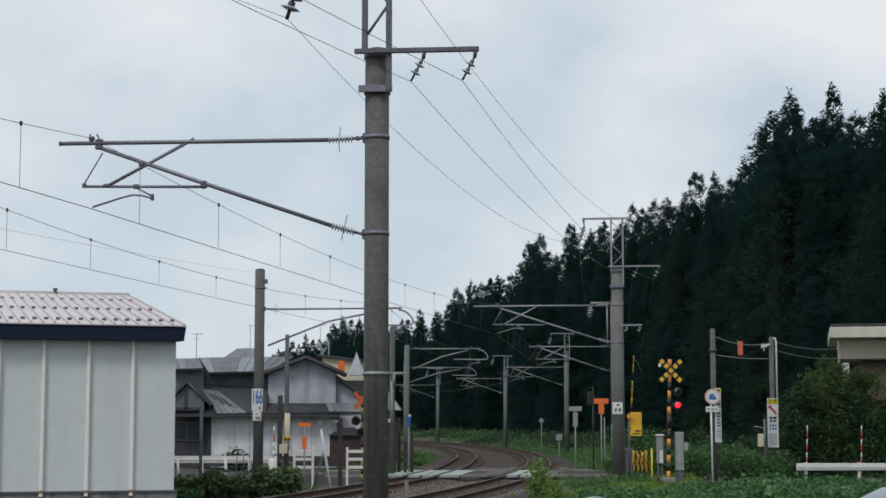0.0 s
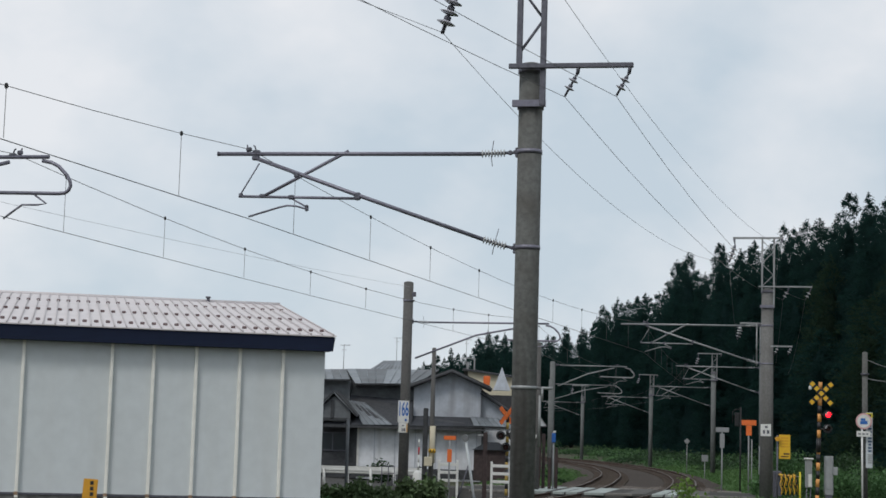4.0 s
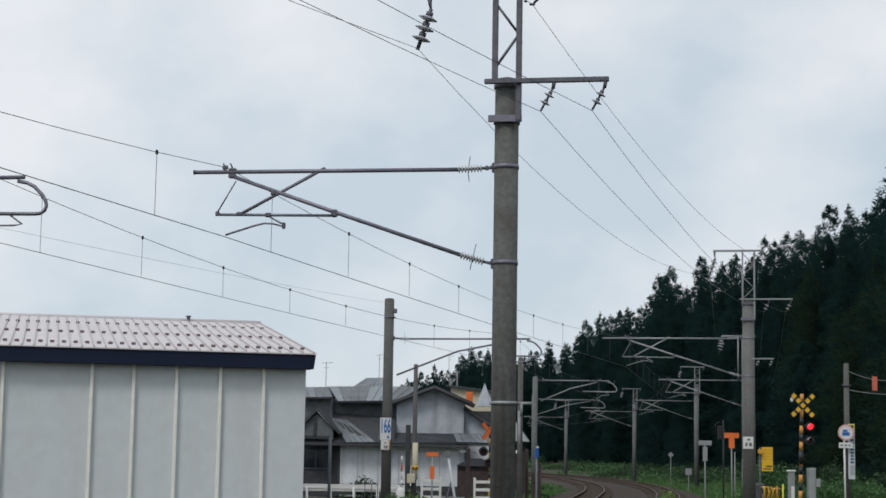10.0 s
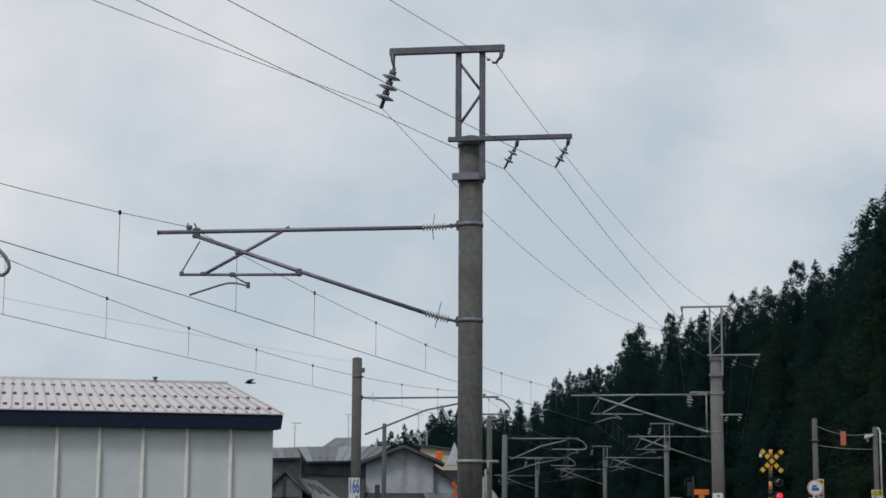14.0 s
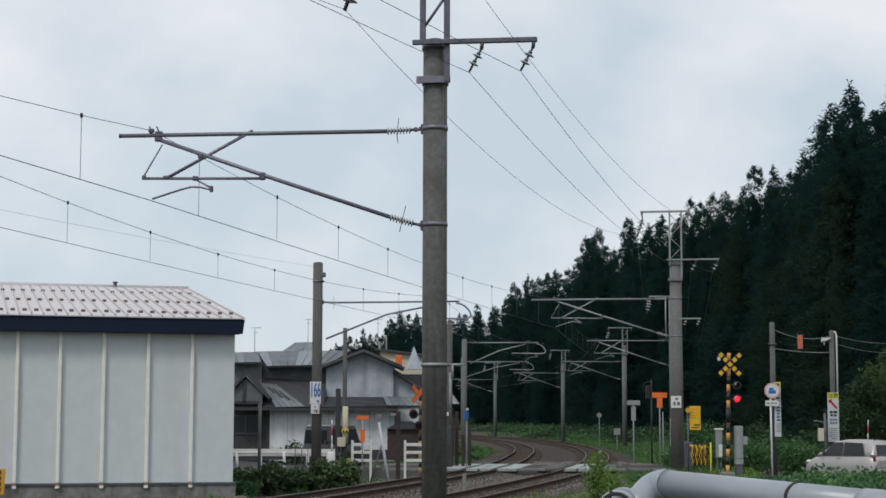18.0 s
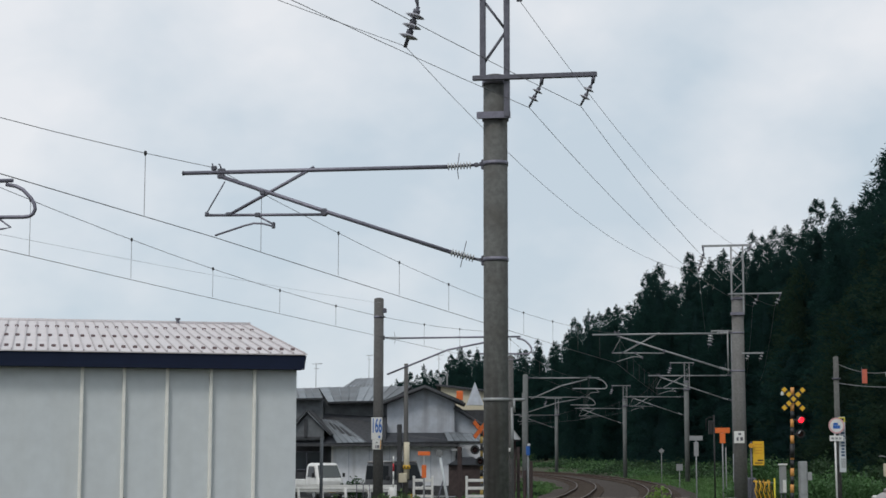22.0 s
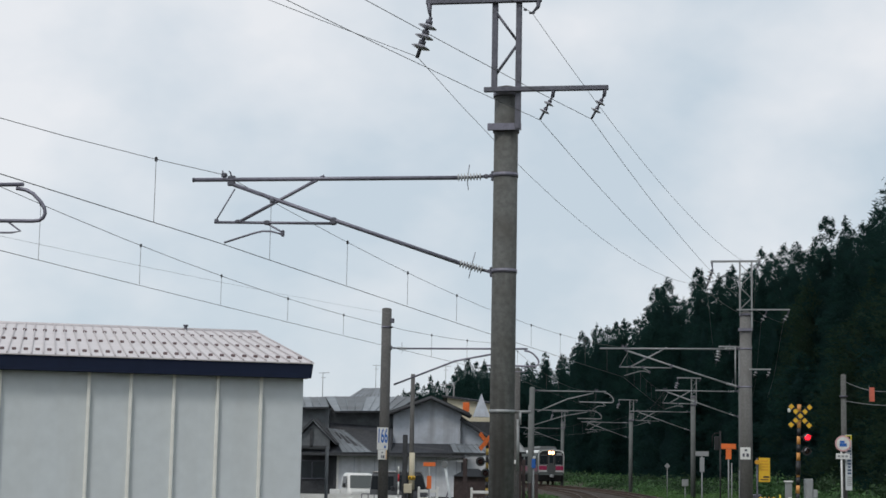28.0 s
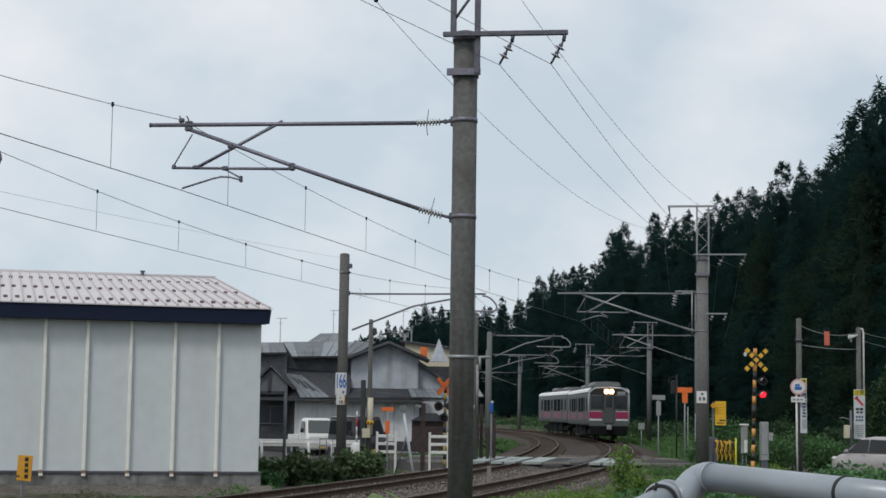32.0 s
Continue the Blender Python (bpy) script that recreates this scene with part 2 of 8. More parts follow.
SHED_ROOF = material("shed_roof_pink", (0.60, 0.56, 0.565), 0.55, grain=0.06, grain_scale=2, stain=0.3, stain_scale=0.4, stain_color=(0.52, 0.46, 0.45))
SHED_RUST = material("rib_foot_rust", (0.30, 0.20, 0.13), 0.85, grain=0.3, grain_scale=14, stain=0.5, stain_scale=6)
# seams coloured darker than the sheets: their shadow line put into the material
SHED_SEAM_SHADE = material("shed_roof_seam_shade", (0.47, 0.43, 0.435), 0.6, grain=0.08, grain_scale=3)
SNOW_GUARD = material("snow_guard", (0.15, 0.105, 0.105), 0.6)
HOUSE_WALL = material("house_mortar_grey", (0.42, 0.45, 0.50), 0.9, grain=0.1, grain_scale=3, stain=0.6, stain_scale=1.3,
                      stain_color=(0.26, 0.265, 0.28), streak=(2.4, 0.6, (0.24, 0.245, 0.255)))
HOUSE_WALL_PALE = material("house_mortar_pale", (0.65, 0.665, 0.70), 0.9, grain=0.1, grain_scale=3, stain=0.45, stain_scale=1.2,
                           stain_color=(0.42, 0.42, 0.43), streak=(2.4, 0.5, (0.38, 0.38, 0.38)))
HOUSE_DARK = material("house_boards_dark", (0.045, 0.047, 0.052), 0.85, grain=0.25, grain_scale=6)
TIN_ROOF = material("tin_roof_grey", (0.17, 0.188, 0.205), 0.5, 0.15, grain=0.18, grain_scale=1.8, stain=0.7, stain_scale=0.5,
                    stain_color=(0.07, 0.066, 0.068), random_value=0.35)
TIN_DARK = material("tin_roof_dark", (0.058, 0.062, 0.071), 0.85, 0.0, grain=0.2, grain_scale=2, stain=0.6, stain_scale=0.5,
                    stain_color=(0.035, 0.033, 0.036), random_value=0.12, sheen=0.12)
HOUSE_MID = material("house_boards_grey", (0.12, 0.13, 0.14), 0.9, grain=0.2, grain_scale=4, stain=0.5, stain_scale=0.6)
CREAM = material("house_cream", (0.55, 0.50, 0.38), 0.85, grain=0.06, stain=0.3, stain_scale=0.5)
FASCIA = material("fascia_cream", (0.56, 0.56, 0.47), 0.7, grain=0.05, stain=0.4, stain_scale=0.8, streak=(2.0, 0.35, (0.36, 0.35, 0.30)))
RUST_SHEET = material("rusty_sheet", (0.048, 0.033, 0.032), 0.85, grain=0.3, grain_scale=6, stain=0.6, stain_scale=1)
ORANGE = material("safety_orange", (0.75, 0.16, 0.03), 0.5, grain=0.06, stain=0.2)
YELLOW = material("safety_yellow", (0.72, 0.42, 0.02), 0.5, grain=0.06, stain=0.3, stain_scale=3)
LEMON = material("sign_lemon_yellow", (0.60, 0.52, 0.03), 0.5, grain=0.06, stain=0.25, stain_scale=4)
DULL_YELLOW = material("dull_yellow", (0.36, 0.25, 0.06), 0.7, grain=0.15, stain=0.5, stain_scale=5)
CABINET = material("cabinet_grey", (0.30, 0.315, 0.325), 0.6, grain=0.06, stain=0.4, stain_scale=3, streak=(4, 0.4, (0.22, 0.21, 0.2)))
MARK_ORANGE = material("marker_amber", (0.62, 0.30, 0.02), 0.5, grain=0.06, stain=0.3, stain_scale=6)
BLACK = material("black_paint", (0.015, 0.015, 0.016), 0.5, grain=0.1)
WHITE = material("white_paint", (0.68, 0.68, 0.66), 0.5, grain=0.05, stain=0.35, stain_scale=2.5, stain_color=(0.45, 0.43, 0.40))
GREY_PAINT = material("grey_paint", (0.26, 0.27, 0.275), 0.6, grain=0.08, stain=0.4, stain_scale=2)
BOARD_WHITE = material("board_faded_white", (0.52, 0.55, 0.57), 0.6, grain=0.05, stain=0.35, stain_scale=2.5)
PRINT_BLUE = material("print_faded_blue", (0.06, 0.10, 0.17), 0.6)
BLUE = material("sign_blue", (0.02, 0.12, 0.42), 0.5)
SIGN_RED = material("sign_red", (0.50, 0.02, 0.03), 0.5)
PINK_SIGN = material("sign_pink_faded", (0.62, 0.36, 0.36), 0.6)
PIPE_PAINT = material("pipe_grey_paint", (0.29, 0.32, 0.355), 0.34, 0.05, grain=0.05, grain_scale=30, stain=0.3, stain_scale=9,
                      stain_color=(0.31, 0.32, 0.33))
FITTING = material("pipe_fitting_zinc", (0.27, 0.285, 0.30), 0.42, 0.35, grain=0.12, grain_scale=40, stain=0.4, stain_scale=14)
RUBBER = material("rubber_black", (0.02, 0.02, 0.022), 0.7, grain=0.15, grain_scale=30)
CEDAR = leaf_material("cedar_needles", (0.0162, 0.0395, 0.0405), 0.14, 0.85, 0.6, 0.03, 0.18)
CEDAR_OLIVE = leaf_material("cedar_needles_olive", (0.0265, 0.047, 0.034), 0.16, 0.8, 0.55, 0.05, 0.2)
GARDEN = leaf_material("conifer_dark", (0.062, 0.096, 0.038), 0.6, 0.7, 0.3, 0.1)
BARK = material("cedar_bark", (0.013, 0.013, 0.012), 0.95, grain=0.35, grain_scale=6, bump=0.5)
KUDZU = leaf_material("kudzu_leaves", (0.058, 0.134, 0.054), 0.5, 0.5, 0.3, 0.2)
BUSH_MID = leaf_material("bush_leaves_mid", (0.080, 0.155, 0.066), 0.5, 0.55, 0.35, 0.12)
KUDZU_TIPS = leaf_material("kudzu_shoots", (0.108, 0.21, 0.088), 0.5, 0.5, 0.35, 0.2)
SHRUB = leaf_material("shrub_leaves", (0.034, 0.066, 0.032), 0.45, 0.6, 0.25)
SHRUB_LIGHT = leaf_material("shrub_leaves_light", (0.14, 0.22, 0.055), 0.4, 0.5, 0.4)
LEAF_PALE = leaf_material("broad_leaf_pale", (0.17, 0.235, 0.10), 0.25, 0.5, 0.3)
DRY = leaf_material("dry_stalks", (0.30, 0.28, 0.22), 0.4, 0.8, 0.3)
DRY_GRASS = leaf_material("faded_grass", (0.13, 0.125, 0.09), 0.4, 0.8, 0.3)
STONE_DARK = material("rubble_dark", (0.10, 0.095, 0.09), 0.95, grain=0.3, grain_scale=12, bump=0.4)
HEDGE = leaf_material("hedge_leaves", (0.092, 0.135, 0.064), 0.6, 0.6, 0.2)
GRASS = leaf_material("grass_blades", (0.092, 0.172, 0.064), 0.45, 0.6, 0.3)
DARK_GLASS = glass("window_glass")
TRAIN_STEEL = material("train_stainless", (0.100, 0.114, 0.112), 0.6, 0.1, grain=0.06, grain_scale=3, stain=0.35, stain_scale=0.7,
                       stain_color=(0.085, 0.088, 0.088), sheen=0.2)
AUTO_GLASS = glass("car_window_glass", (0.012, 0.013, 0.015), 0.3)
TRAIN_GLASS = glass("train_window_glass", (0.022, 0.025, 0.028), 0.25)
TRAIN_GLASS.node_tree.nodes["Principled BSDF"].inputs["Specular IOR Level"].default_value = 0.0
TRAIN_DOOR = material("train_end_door", (0.062, 0.066, 0.068), 0.6, grain=0.06, stain=0.3, stain_scale=1.0)
TRAIN_WHITE = material("train_white", (0.52, 0.53, 0.53), 0.4, stain=0.3, stain_scale=1.5, grain=0.04)
# near-white strip: the sky's reflection on the curved roof edge, put into colour
ROOF_GLINT = material("train_roof_edge_glint", (0.80, 0.81, 0.80), 0.45, grain=0.04, stain=0.3, stain_scale=1.0, stain_color=(0.6, 0.6, 0.58))
TRAIN_PINK = material("train_pink", (0.28, 0.018, 0.07), 0.4, stain=0.25, stain_scale=1.5, grain=0.04)
# side band: the front pink darkened, so the flank's shade is in the colour
TRAIN_PINK_SHADED = material("train_pink_shaded", (0.15, 0.02, 0.05), 0.5, stain=0.3, stain_scale=1.2, grain=0.06)
TRAIN_UNDER = material("train_underframe", (0.010, 0.0105, 0.011), 0.9, grain=0.2, grain_scale=5, sheen=0.1)
TRAIN_ROOF = material("train_roof", (0.17, 0.178, 0.18), 0.6, grain=0.1, stain=0.4, stain_scale=0.8)
LAMP_WARM = glow("headlamp_lit", (1.0, 0.46, 0.22), 7.0)
LAMP_RED = glow("signal_red_lit", (1.0, 0.012, 0.025), 3.2)
TAIL_RED = material("tail_lamp_red", (0.16, 0.02, 0.022), 0.25)
LAMP_OFF = material("signal_lens_dark", (0.05, 0.012, 0.012), 0.2)
CAR_BEIGE = material("car_paint_pinkish_silver", (0.44, 0.41, 0.405), 0.32, 0.25, grain=0.03, stain=0.15)
CAR_DARK = material("car_paint_dark_grey", (0.035, 0.036, 0.040), 0.4, 0.0, grain=0.03, sheen=0.2)
TYRE = material("tyre_rubber", (0.018, 0.018, 0.018), 0.9, grain=0.15)


# ---- building blocks ----
class Shape:
    """Collects the vertices and faces of one part."""

    def __init__(self):
        self.v, self.f, self.s = [], [], []

    def face(self, idx, smooth=False):
        self.f.append(tuple(idx))
        self.s.append(smooth)

    def poly(self, pts, smooth=False):
        i = len(self.v)
        self.v += [tuple(p) for p in pts]
        self.face(range(i, i + len(pts)), smooth)
        return self

    def box(self, c, size, rz=0.0, chamfer=0.0, m=None):
        """A box round its centre, with chamfered upright and level edges if asked."""
        sx, sy, sz = (a / 2 for a in size)
        rot = (Matrix.Translation(c) @ Matrix.Rotation(radians(rz), 4, "Z")) if m is None else m @ Matrix.Translation(c)
        i = len(self.v)
        if not chamfer:
            for x, y, z in ((-1, -1, -1), (1, -1, -1), (1, 1, -1), (-1, 1, -1), (-1, -1, 1), (1, -1, 1), (1, 1, 1), (-1, 1, 1)):
                self.v.append(tuple(rot @ Vector((x * sx, y * sy, z * sz))))
            for q in ((3, 2, 1, 0), (4, 5, 6, 7), (0, 1, 5, 4), (1, 2, 6, 5), (2, 3, 7, 6), (3, 0, 4, 7)):
                self.face([i + k for k in q])
            return self
        b = min(chamfer, sx * 0.9, sy * 0.9, sz * 0.9)
        rings = []
        for z, k in ((-sz, b), (-sz + b, 0), (sz - b, 0), (sz, b)):
            ax, ay = sx - k, sy - k
            ring = []
            for x, y in ((-ax + b, -ay), (ax - b, -ay), (ax, -ay + b), (ax, ay - b), (ax - b, ay), (-ax + b, ay), (-ax, ay - b), (-ax, -ay + b)):
                ring.append(len(self.v))
                self.v.append(tuple(rot @ Vector((x, y, z))))
            rings.append(ring)
        self.face(reversed(rings[0]))
        self.face(rings[-1])
        for a, c2 in zip(rings, rings[1:]):
            for k in range(8):
                self.face((a[k], a[(k + 1) % 8], c2[(k + 1) % 8], c2[k]))
        return self

    def tube(self, pts, r, seg=8, caps=True, r_end=None):
        """A round bar along points; r may taper to r_end or be a list."""
        pts = [Vector(p) for p in pts]
        n = len(pts)
        if isinstance(r, (list, tuple)):
            radii = r
        else:
            e = r if r_end is None else r_end
            radii = [r + (e - r) * k / max(1, n - 1) for k in range(n)]
        rings = []
        up = Vector((0, 0, 1))
        prev = None
        for k in range(n):
            d = (pts[min(k + 1, n - 1)] - pts[max(k - 1, 0)]).normalized()
            a = prev if prev is not None else (up.cross(d) if abs(d.z) < 0.95 else Vector((1, 0, 0)).cross(d))
            a = (a - d * a.dot(d)).normalized()
            prev = a
            b = d.cross(a)
            ring = []
            for j in range(seg):
                w = 2 * math.pi * j / seg
                ring.append(len(self.v))
                self.v.append(tuple(pts[k] + (a * math.cos(w) + b * math.sin(w)) * radii[k]))
            rings.append(ring)
        for a, b in zip(rings, rings[1:]):
            for j in range(seg):
                self.face((a[j], a[(j + 1) % seg], b[(j + 1) % seg], b[j]), True)
        if caps:
            self.face(reversed(rings[0]))
            self.face(rings[-1])
        return self

    def disc(self, c, normal, r, thick, seg=16):
        nrm = Vector(normal).normalized() * thick / 2
        return self.tube([Vector(c) - nrm, Vector(c) + nrm], r, seg)

    def prism(self, outline, offset):
        """A flat outline (3D points in one plane) given thickness along offset."""
        o = Vector(offset)
        i, n = len(self.v), len(outline)
        self.v += [tuple(p) for p in outline] + [tuple(Vector(p) + o) for p in outline]
        self.face(reversed(range(i, i + n)))
        self.face(range(i + n, i + 2 * n))
        for k in range(n):
            self.face((i + k, i + (k + 1) % n, i + n + (k + 1) % n, i + n + k))
        return self

    def mesh(self, name):
        me = bpy.data.meshes.new(name)
        me.from_pydata(self.v, [], self.f)
        me.polygons.foreach_set("use_smooth", self.s)
        me.update()
        return me


def thing(name, at, label, category, group="", rz=0.0):
    ob = new(name)
    ob.matrix_world = pose(*at, 0, 0, rz)
    ob.empty_display_size = 0.2
    return tagged(ob, label, category, group)


def part(name, shape, mat, parent=None, label="", at=None):
    """Links a shape as one mesh under its thing or part; the shape is in the parent's space."""
    me = shape.mesh(name) if isinstance(shape, Shape) else shape
    if not me.materials:
        me.materials.append(mat)
    ob = new(name, me)
    if parent is not None:
        ob.parent = parent
    if at is not None:
        ob.location = at
    if label:
        ob["label"] = label
    return ob


def numpy_mesh(name, verts, quads):
    """A mesh of many loose quads or triangles."""
    me = bpy.data.meshes.new(name)
    k = quads.shape[1]
    me.vertices.add(len(verts))
    me.vertices.foreach_set("co", np.asarray(verts, dtype=np.float32).ravel())
    me.loops.add(quads.size)
    me.loops.foreach_set("vertex_index", np.asarray(quads, dtype=np.int32).ravel())
    me.polygons.add(len(quads))
    me.polygons.foreach_set("loop_start", np.arange(0, quads.size, k, dtype=np.int32))
    me.update(calc_edges=True)
    return me


# ---- the lie of the land ----
ROUTE = [(-40, -20.0), (0, -9.0), (10, -6.6), (20, -4.3), (28.5, -2.2), (36, -0.1), (44, 1.8), (51.5, 3.55), (60, 5.45), (70, 7.2), (82, 8.75), (95, 10.1),
         (110, 11.1), (125, 11.5), (144, 11.0), (160, 9.5), (177, 7.1), (195, 3.4), (220, -3.0), (260, -16.0), (300, -32.0)]
_ry = np.array([p[0] for p in ROUTE], float)
_rx = np.array([p[1] for p in ROUTE], float)
_fine_y = np.linspace(-40, 300, 681)
_fine_x = np.interp(_fine_y, _ry, _rx)
for _ in range(160):
    _fine_x[1:-1] = 0.25 * _fine_x[:-2] + 0.5 * _fine_x[1:-1] + 0.25 * _fine_x[2:]


def grade(y):
    """Height of the rail heads: level past the crossing, then a slight climb."""
    return 0.0025 * min(max(0.0, y - 100.0), 150.0)


def track_x(y, side=0.0):
    """x of the near track's centre line at y; side: metres to the right, square to the track."""
    x = float(np.interp(y, _fine_y, _fine_x))
    if side < -1.0:  # the tracks draw apart on the curve
        side -= 0.5 * float(np.clip((y - 62.0) / 28.0, 0.0, 1.0))
    s = float(np.interp(y + 1, _fine_y, _fine_x) - np.interp(y - 1, _fine_y, _fine_x)) / 2
    return x + side * math.sqrt(1 + s * s)


def heading(y):
    return math.degrees(math.atan(float(np.interp(y + 1, _fine_y, _fine_x) - np.interp(y - 1, _fine_y, _fine_x)) / 2))


FAR_TRACK = -3.55


def land(x, y):
    """Height of the open ground."""
    z = grade(y) - 0.42
    off = x - track_x(min(max(y, -35), 290))
    if off > 2.6:
        z += 0.35 * min(1, (off - 2.6) / 4)
    if y < 14:
        z += 0.35 * min(1, (14 - y) / 8) * (1 if off > 2.6 else 0)
    if 60 < y < 74 and x > 9:
        z = min(z, -0.36)
    if off > 30:
        z += min(26.0, 0.16 * (off - 30))
    return z


def lay_ground():
    ys = [-400, -150, -60, -25] + list(np.arange(-15, 150, 3.0)) + [155, 175, 200, 230, 280, 380, 600, 1200, 3000]
    xs = [-3000, -1000, -400, -200, -110, -60, -40] + list(np.arange(-30, 46, 2.5)) + [55, 70, 90, 120, 180, 300, 700, 3000]
    s = Shape()
    for y in ys:
        for x in xs:
            jitter = 0.05 * math.sin(x * 1.7 + y * 0.9) + 0.04 * math.sin(y * 2.3 - x * 0.6)
            s.v.append((x, y, land(x, y) + (jitter if abs(x) < 60 and -20 < y < 150 else 0)))
    n = len(xs)
    for j in range(len(ys) - 1):
        for i in range(n - 1):
            s.face((j * n + i, j * n + i + 1, (j + 1) * n + i + 1, (j + 1) * n + i), True)
    tagged(part("ground", s, SOIL), "weedy earth ground with sparse grass beside the railway", "ground", kind="structure")


lay_ground()


def lay_track_bed():
    s = Shape()
    ys = np.arange(-20, 290, 1.5)
    prof = [(FAR_TRACK - 2.9, -0.5), (FAR_TRACK - 1.75, -0.17), (FAR_TRACK, -0.15), (FAR_TRACK / 2, -0.24), (0, -0.15), (1.75, -0.17), (2.9, -0.5)]
    for y in ys:
        for o, z in prof:
            s.v.append((track_x(y, o), y, z + grade(y) + 0.02 * math.sin(y * 1.3 + o)))
    k = len(prof)
    for j in range(len(ys) - 1):
        for i in range(k - 1):
            s.face((j * k + i, j * k + i + 1, (j + 1) * k + i + 1, (j + 1) * k + i), True)
    tagged(part("track_bed", s, BALLAST), "rust-brown stone ballast bed under two railway tracks", "track bed", kind="structure")


lay_track_bed()


def lay_rails():
    prof = [(-0.062, -0.153), (0.062, -0.153), (0.062, -0.14), (0.012, -0.125), (0.012, -0.045), (0.034, -0.035), (0.034, -0.004), (0.026, 0.0),
            (-0.026, 0.0), (-0.034, -0.004), (-0.034, -0.035), (-0.012, -0.045), (-0.012, -0.125), (-0.062, -0.14)]
    ys = list(np.arange(-20, 20, 2.0)) + list(np.arange(20, 130, 1.0)) + list(np.arange(130, 290, 3.0))
    for side in (0.0, FAR_TRACK):
        track = thing("railway_track", (0, 0, 0), "railway track with rusty rails, bright heads and dark sleepers", "railway track", "railway tracks")
        for g in (-0.5335 - 0.034, 0.5335 + 0.034):
            body, head = Shape(), Shape()
            for y in ys:
                for o, z in prof:
                    body.v.append((track_x(y, side + g + o), y, z + grade(y)))
                for o in (-0.024, 0.024):
                    head.v.append((track_x(y, side + g + o), y, 0.002 + grade(y)))
            k = len(prof)
            for j in range(len(ys) - 1):
                for i in range(k):
                    body.face((j * k + i, j * k + (i + 1) % k, (j + 1) * k + (i + 1) % k, (j + 1) * k + i), True)
                head.face((j * 2, j * 2 + 1, j * 2 + 3, j * 2 + 2), True)
            rail = part("rail", body, RAIL_STEEL, track)
            part("rail_head", head, RAIL_HEAD, rail, "polished rail head")
        sl = Shape().box((0, 0, 0), (2.1, 0.2, 0.14), chamfer=0.015).mesh("sleeper")
        sl.materials.append(SLEEPER)
        clip = Shape()
        for g in (-0.66, -0.47, 0.47, 0.66):
            clip.box((g, 0, 0.085), (0.06, 0.1, 0.05))
        y = 16.0
        while y < 150:
            if not 62.6 < y < 70.4:
                o = new("sleeper", sl)
                o.parent = track
                o.matrix_local = pose(track_x(y, side), y, -0.2 + grade(y), 0, 0, -heading(y))
            y += 0.62


lay_rails()


def lay_ballast_stones():
    rng = np.random.default_rng(4)
    n = 26000
    y = 22 + 60 * rng.random(n) ** 1.2
    o = rng.uniform(FAR_TRACK - 2.3, 2.4, n)
    tx = np.interp(y, _fine_y, _fine_x)
    keep = ~((y > 62.4) & (y < 70.6))
    y, o, tx = y[keep], o[keep], tx[keep]
    n = len(y)
    sl = 1.04
    x = tx + o * sl
    z = -0.15 - 0.1 * np.clip(np.minimum(np.abs(o), np.abs(o - FAR_TRACK)) - 1.2, 0, 1) 
    r = rng.uniform(0.02, 0.042, n)
    base = np.array([[1, 0, -.3], [-.4, .9, -.3], [-.6, -.8, -.3], [.1, .1, 1]])
    v = np.empty((n, 4, 3))
    a = rng.uniform(0, 6.28, n)
    for k in range(4):
        bx, by, bz = base[k]
        v[:, k, 0] = x + r * (bx * np.cos(a) - by * np.sin(a))
        v[:, k, 1] = y + r * (bx * np.sin(a) + by * np.cos(a))
        v[:, k, 2] = z + r * bz * rng.uniform(.6, 1.3, n)
    f = np.array([[0, 1, 3], [1, 2, 3], [2, 0, 3]])
    faces = (np.arange(n)[:, None, None] * 4 + f[None]).reshape(-1, 3)
    me = numpy_mesh("ballast_stones", v.reshape(-1, 3), faces)
    me.materials.append(STONE)
    tagged(new("ballast_stones", me), "loose brown and grey ballast stones between the rails", "ballast", kind="stuff")


lay_ballast_stones()


ROAD = [(-26, 112), (-16, 95), (-9.5, 84), (-6.0, 77.5), (-3.4, 71.5), (-1.0, 67.6), (1.5, 66.4), (8.6, 66.7), (10.3, 64.8), (11.2, 61.6), (12.8, 59.6), (16, 59.0), (60, 59.7)]


def road_y(x):
    """Middle of the road where it crosses the tracks."""
    return 66.5 + 0.05 * (x - 4)


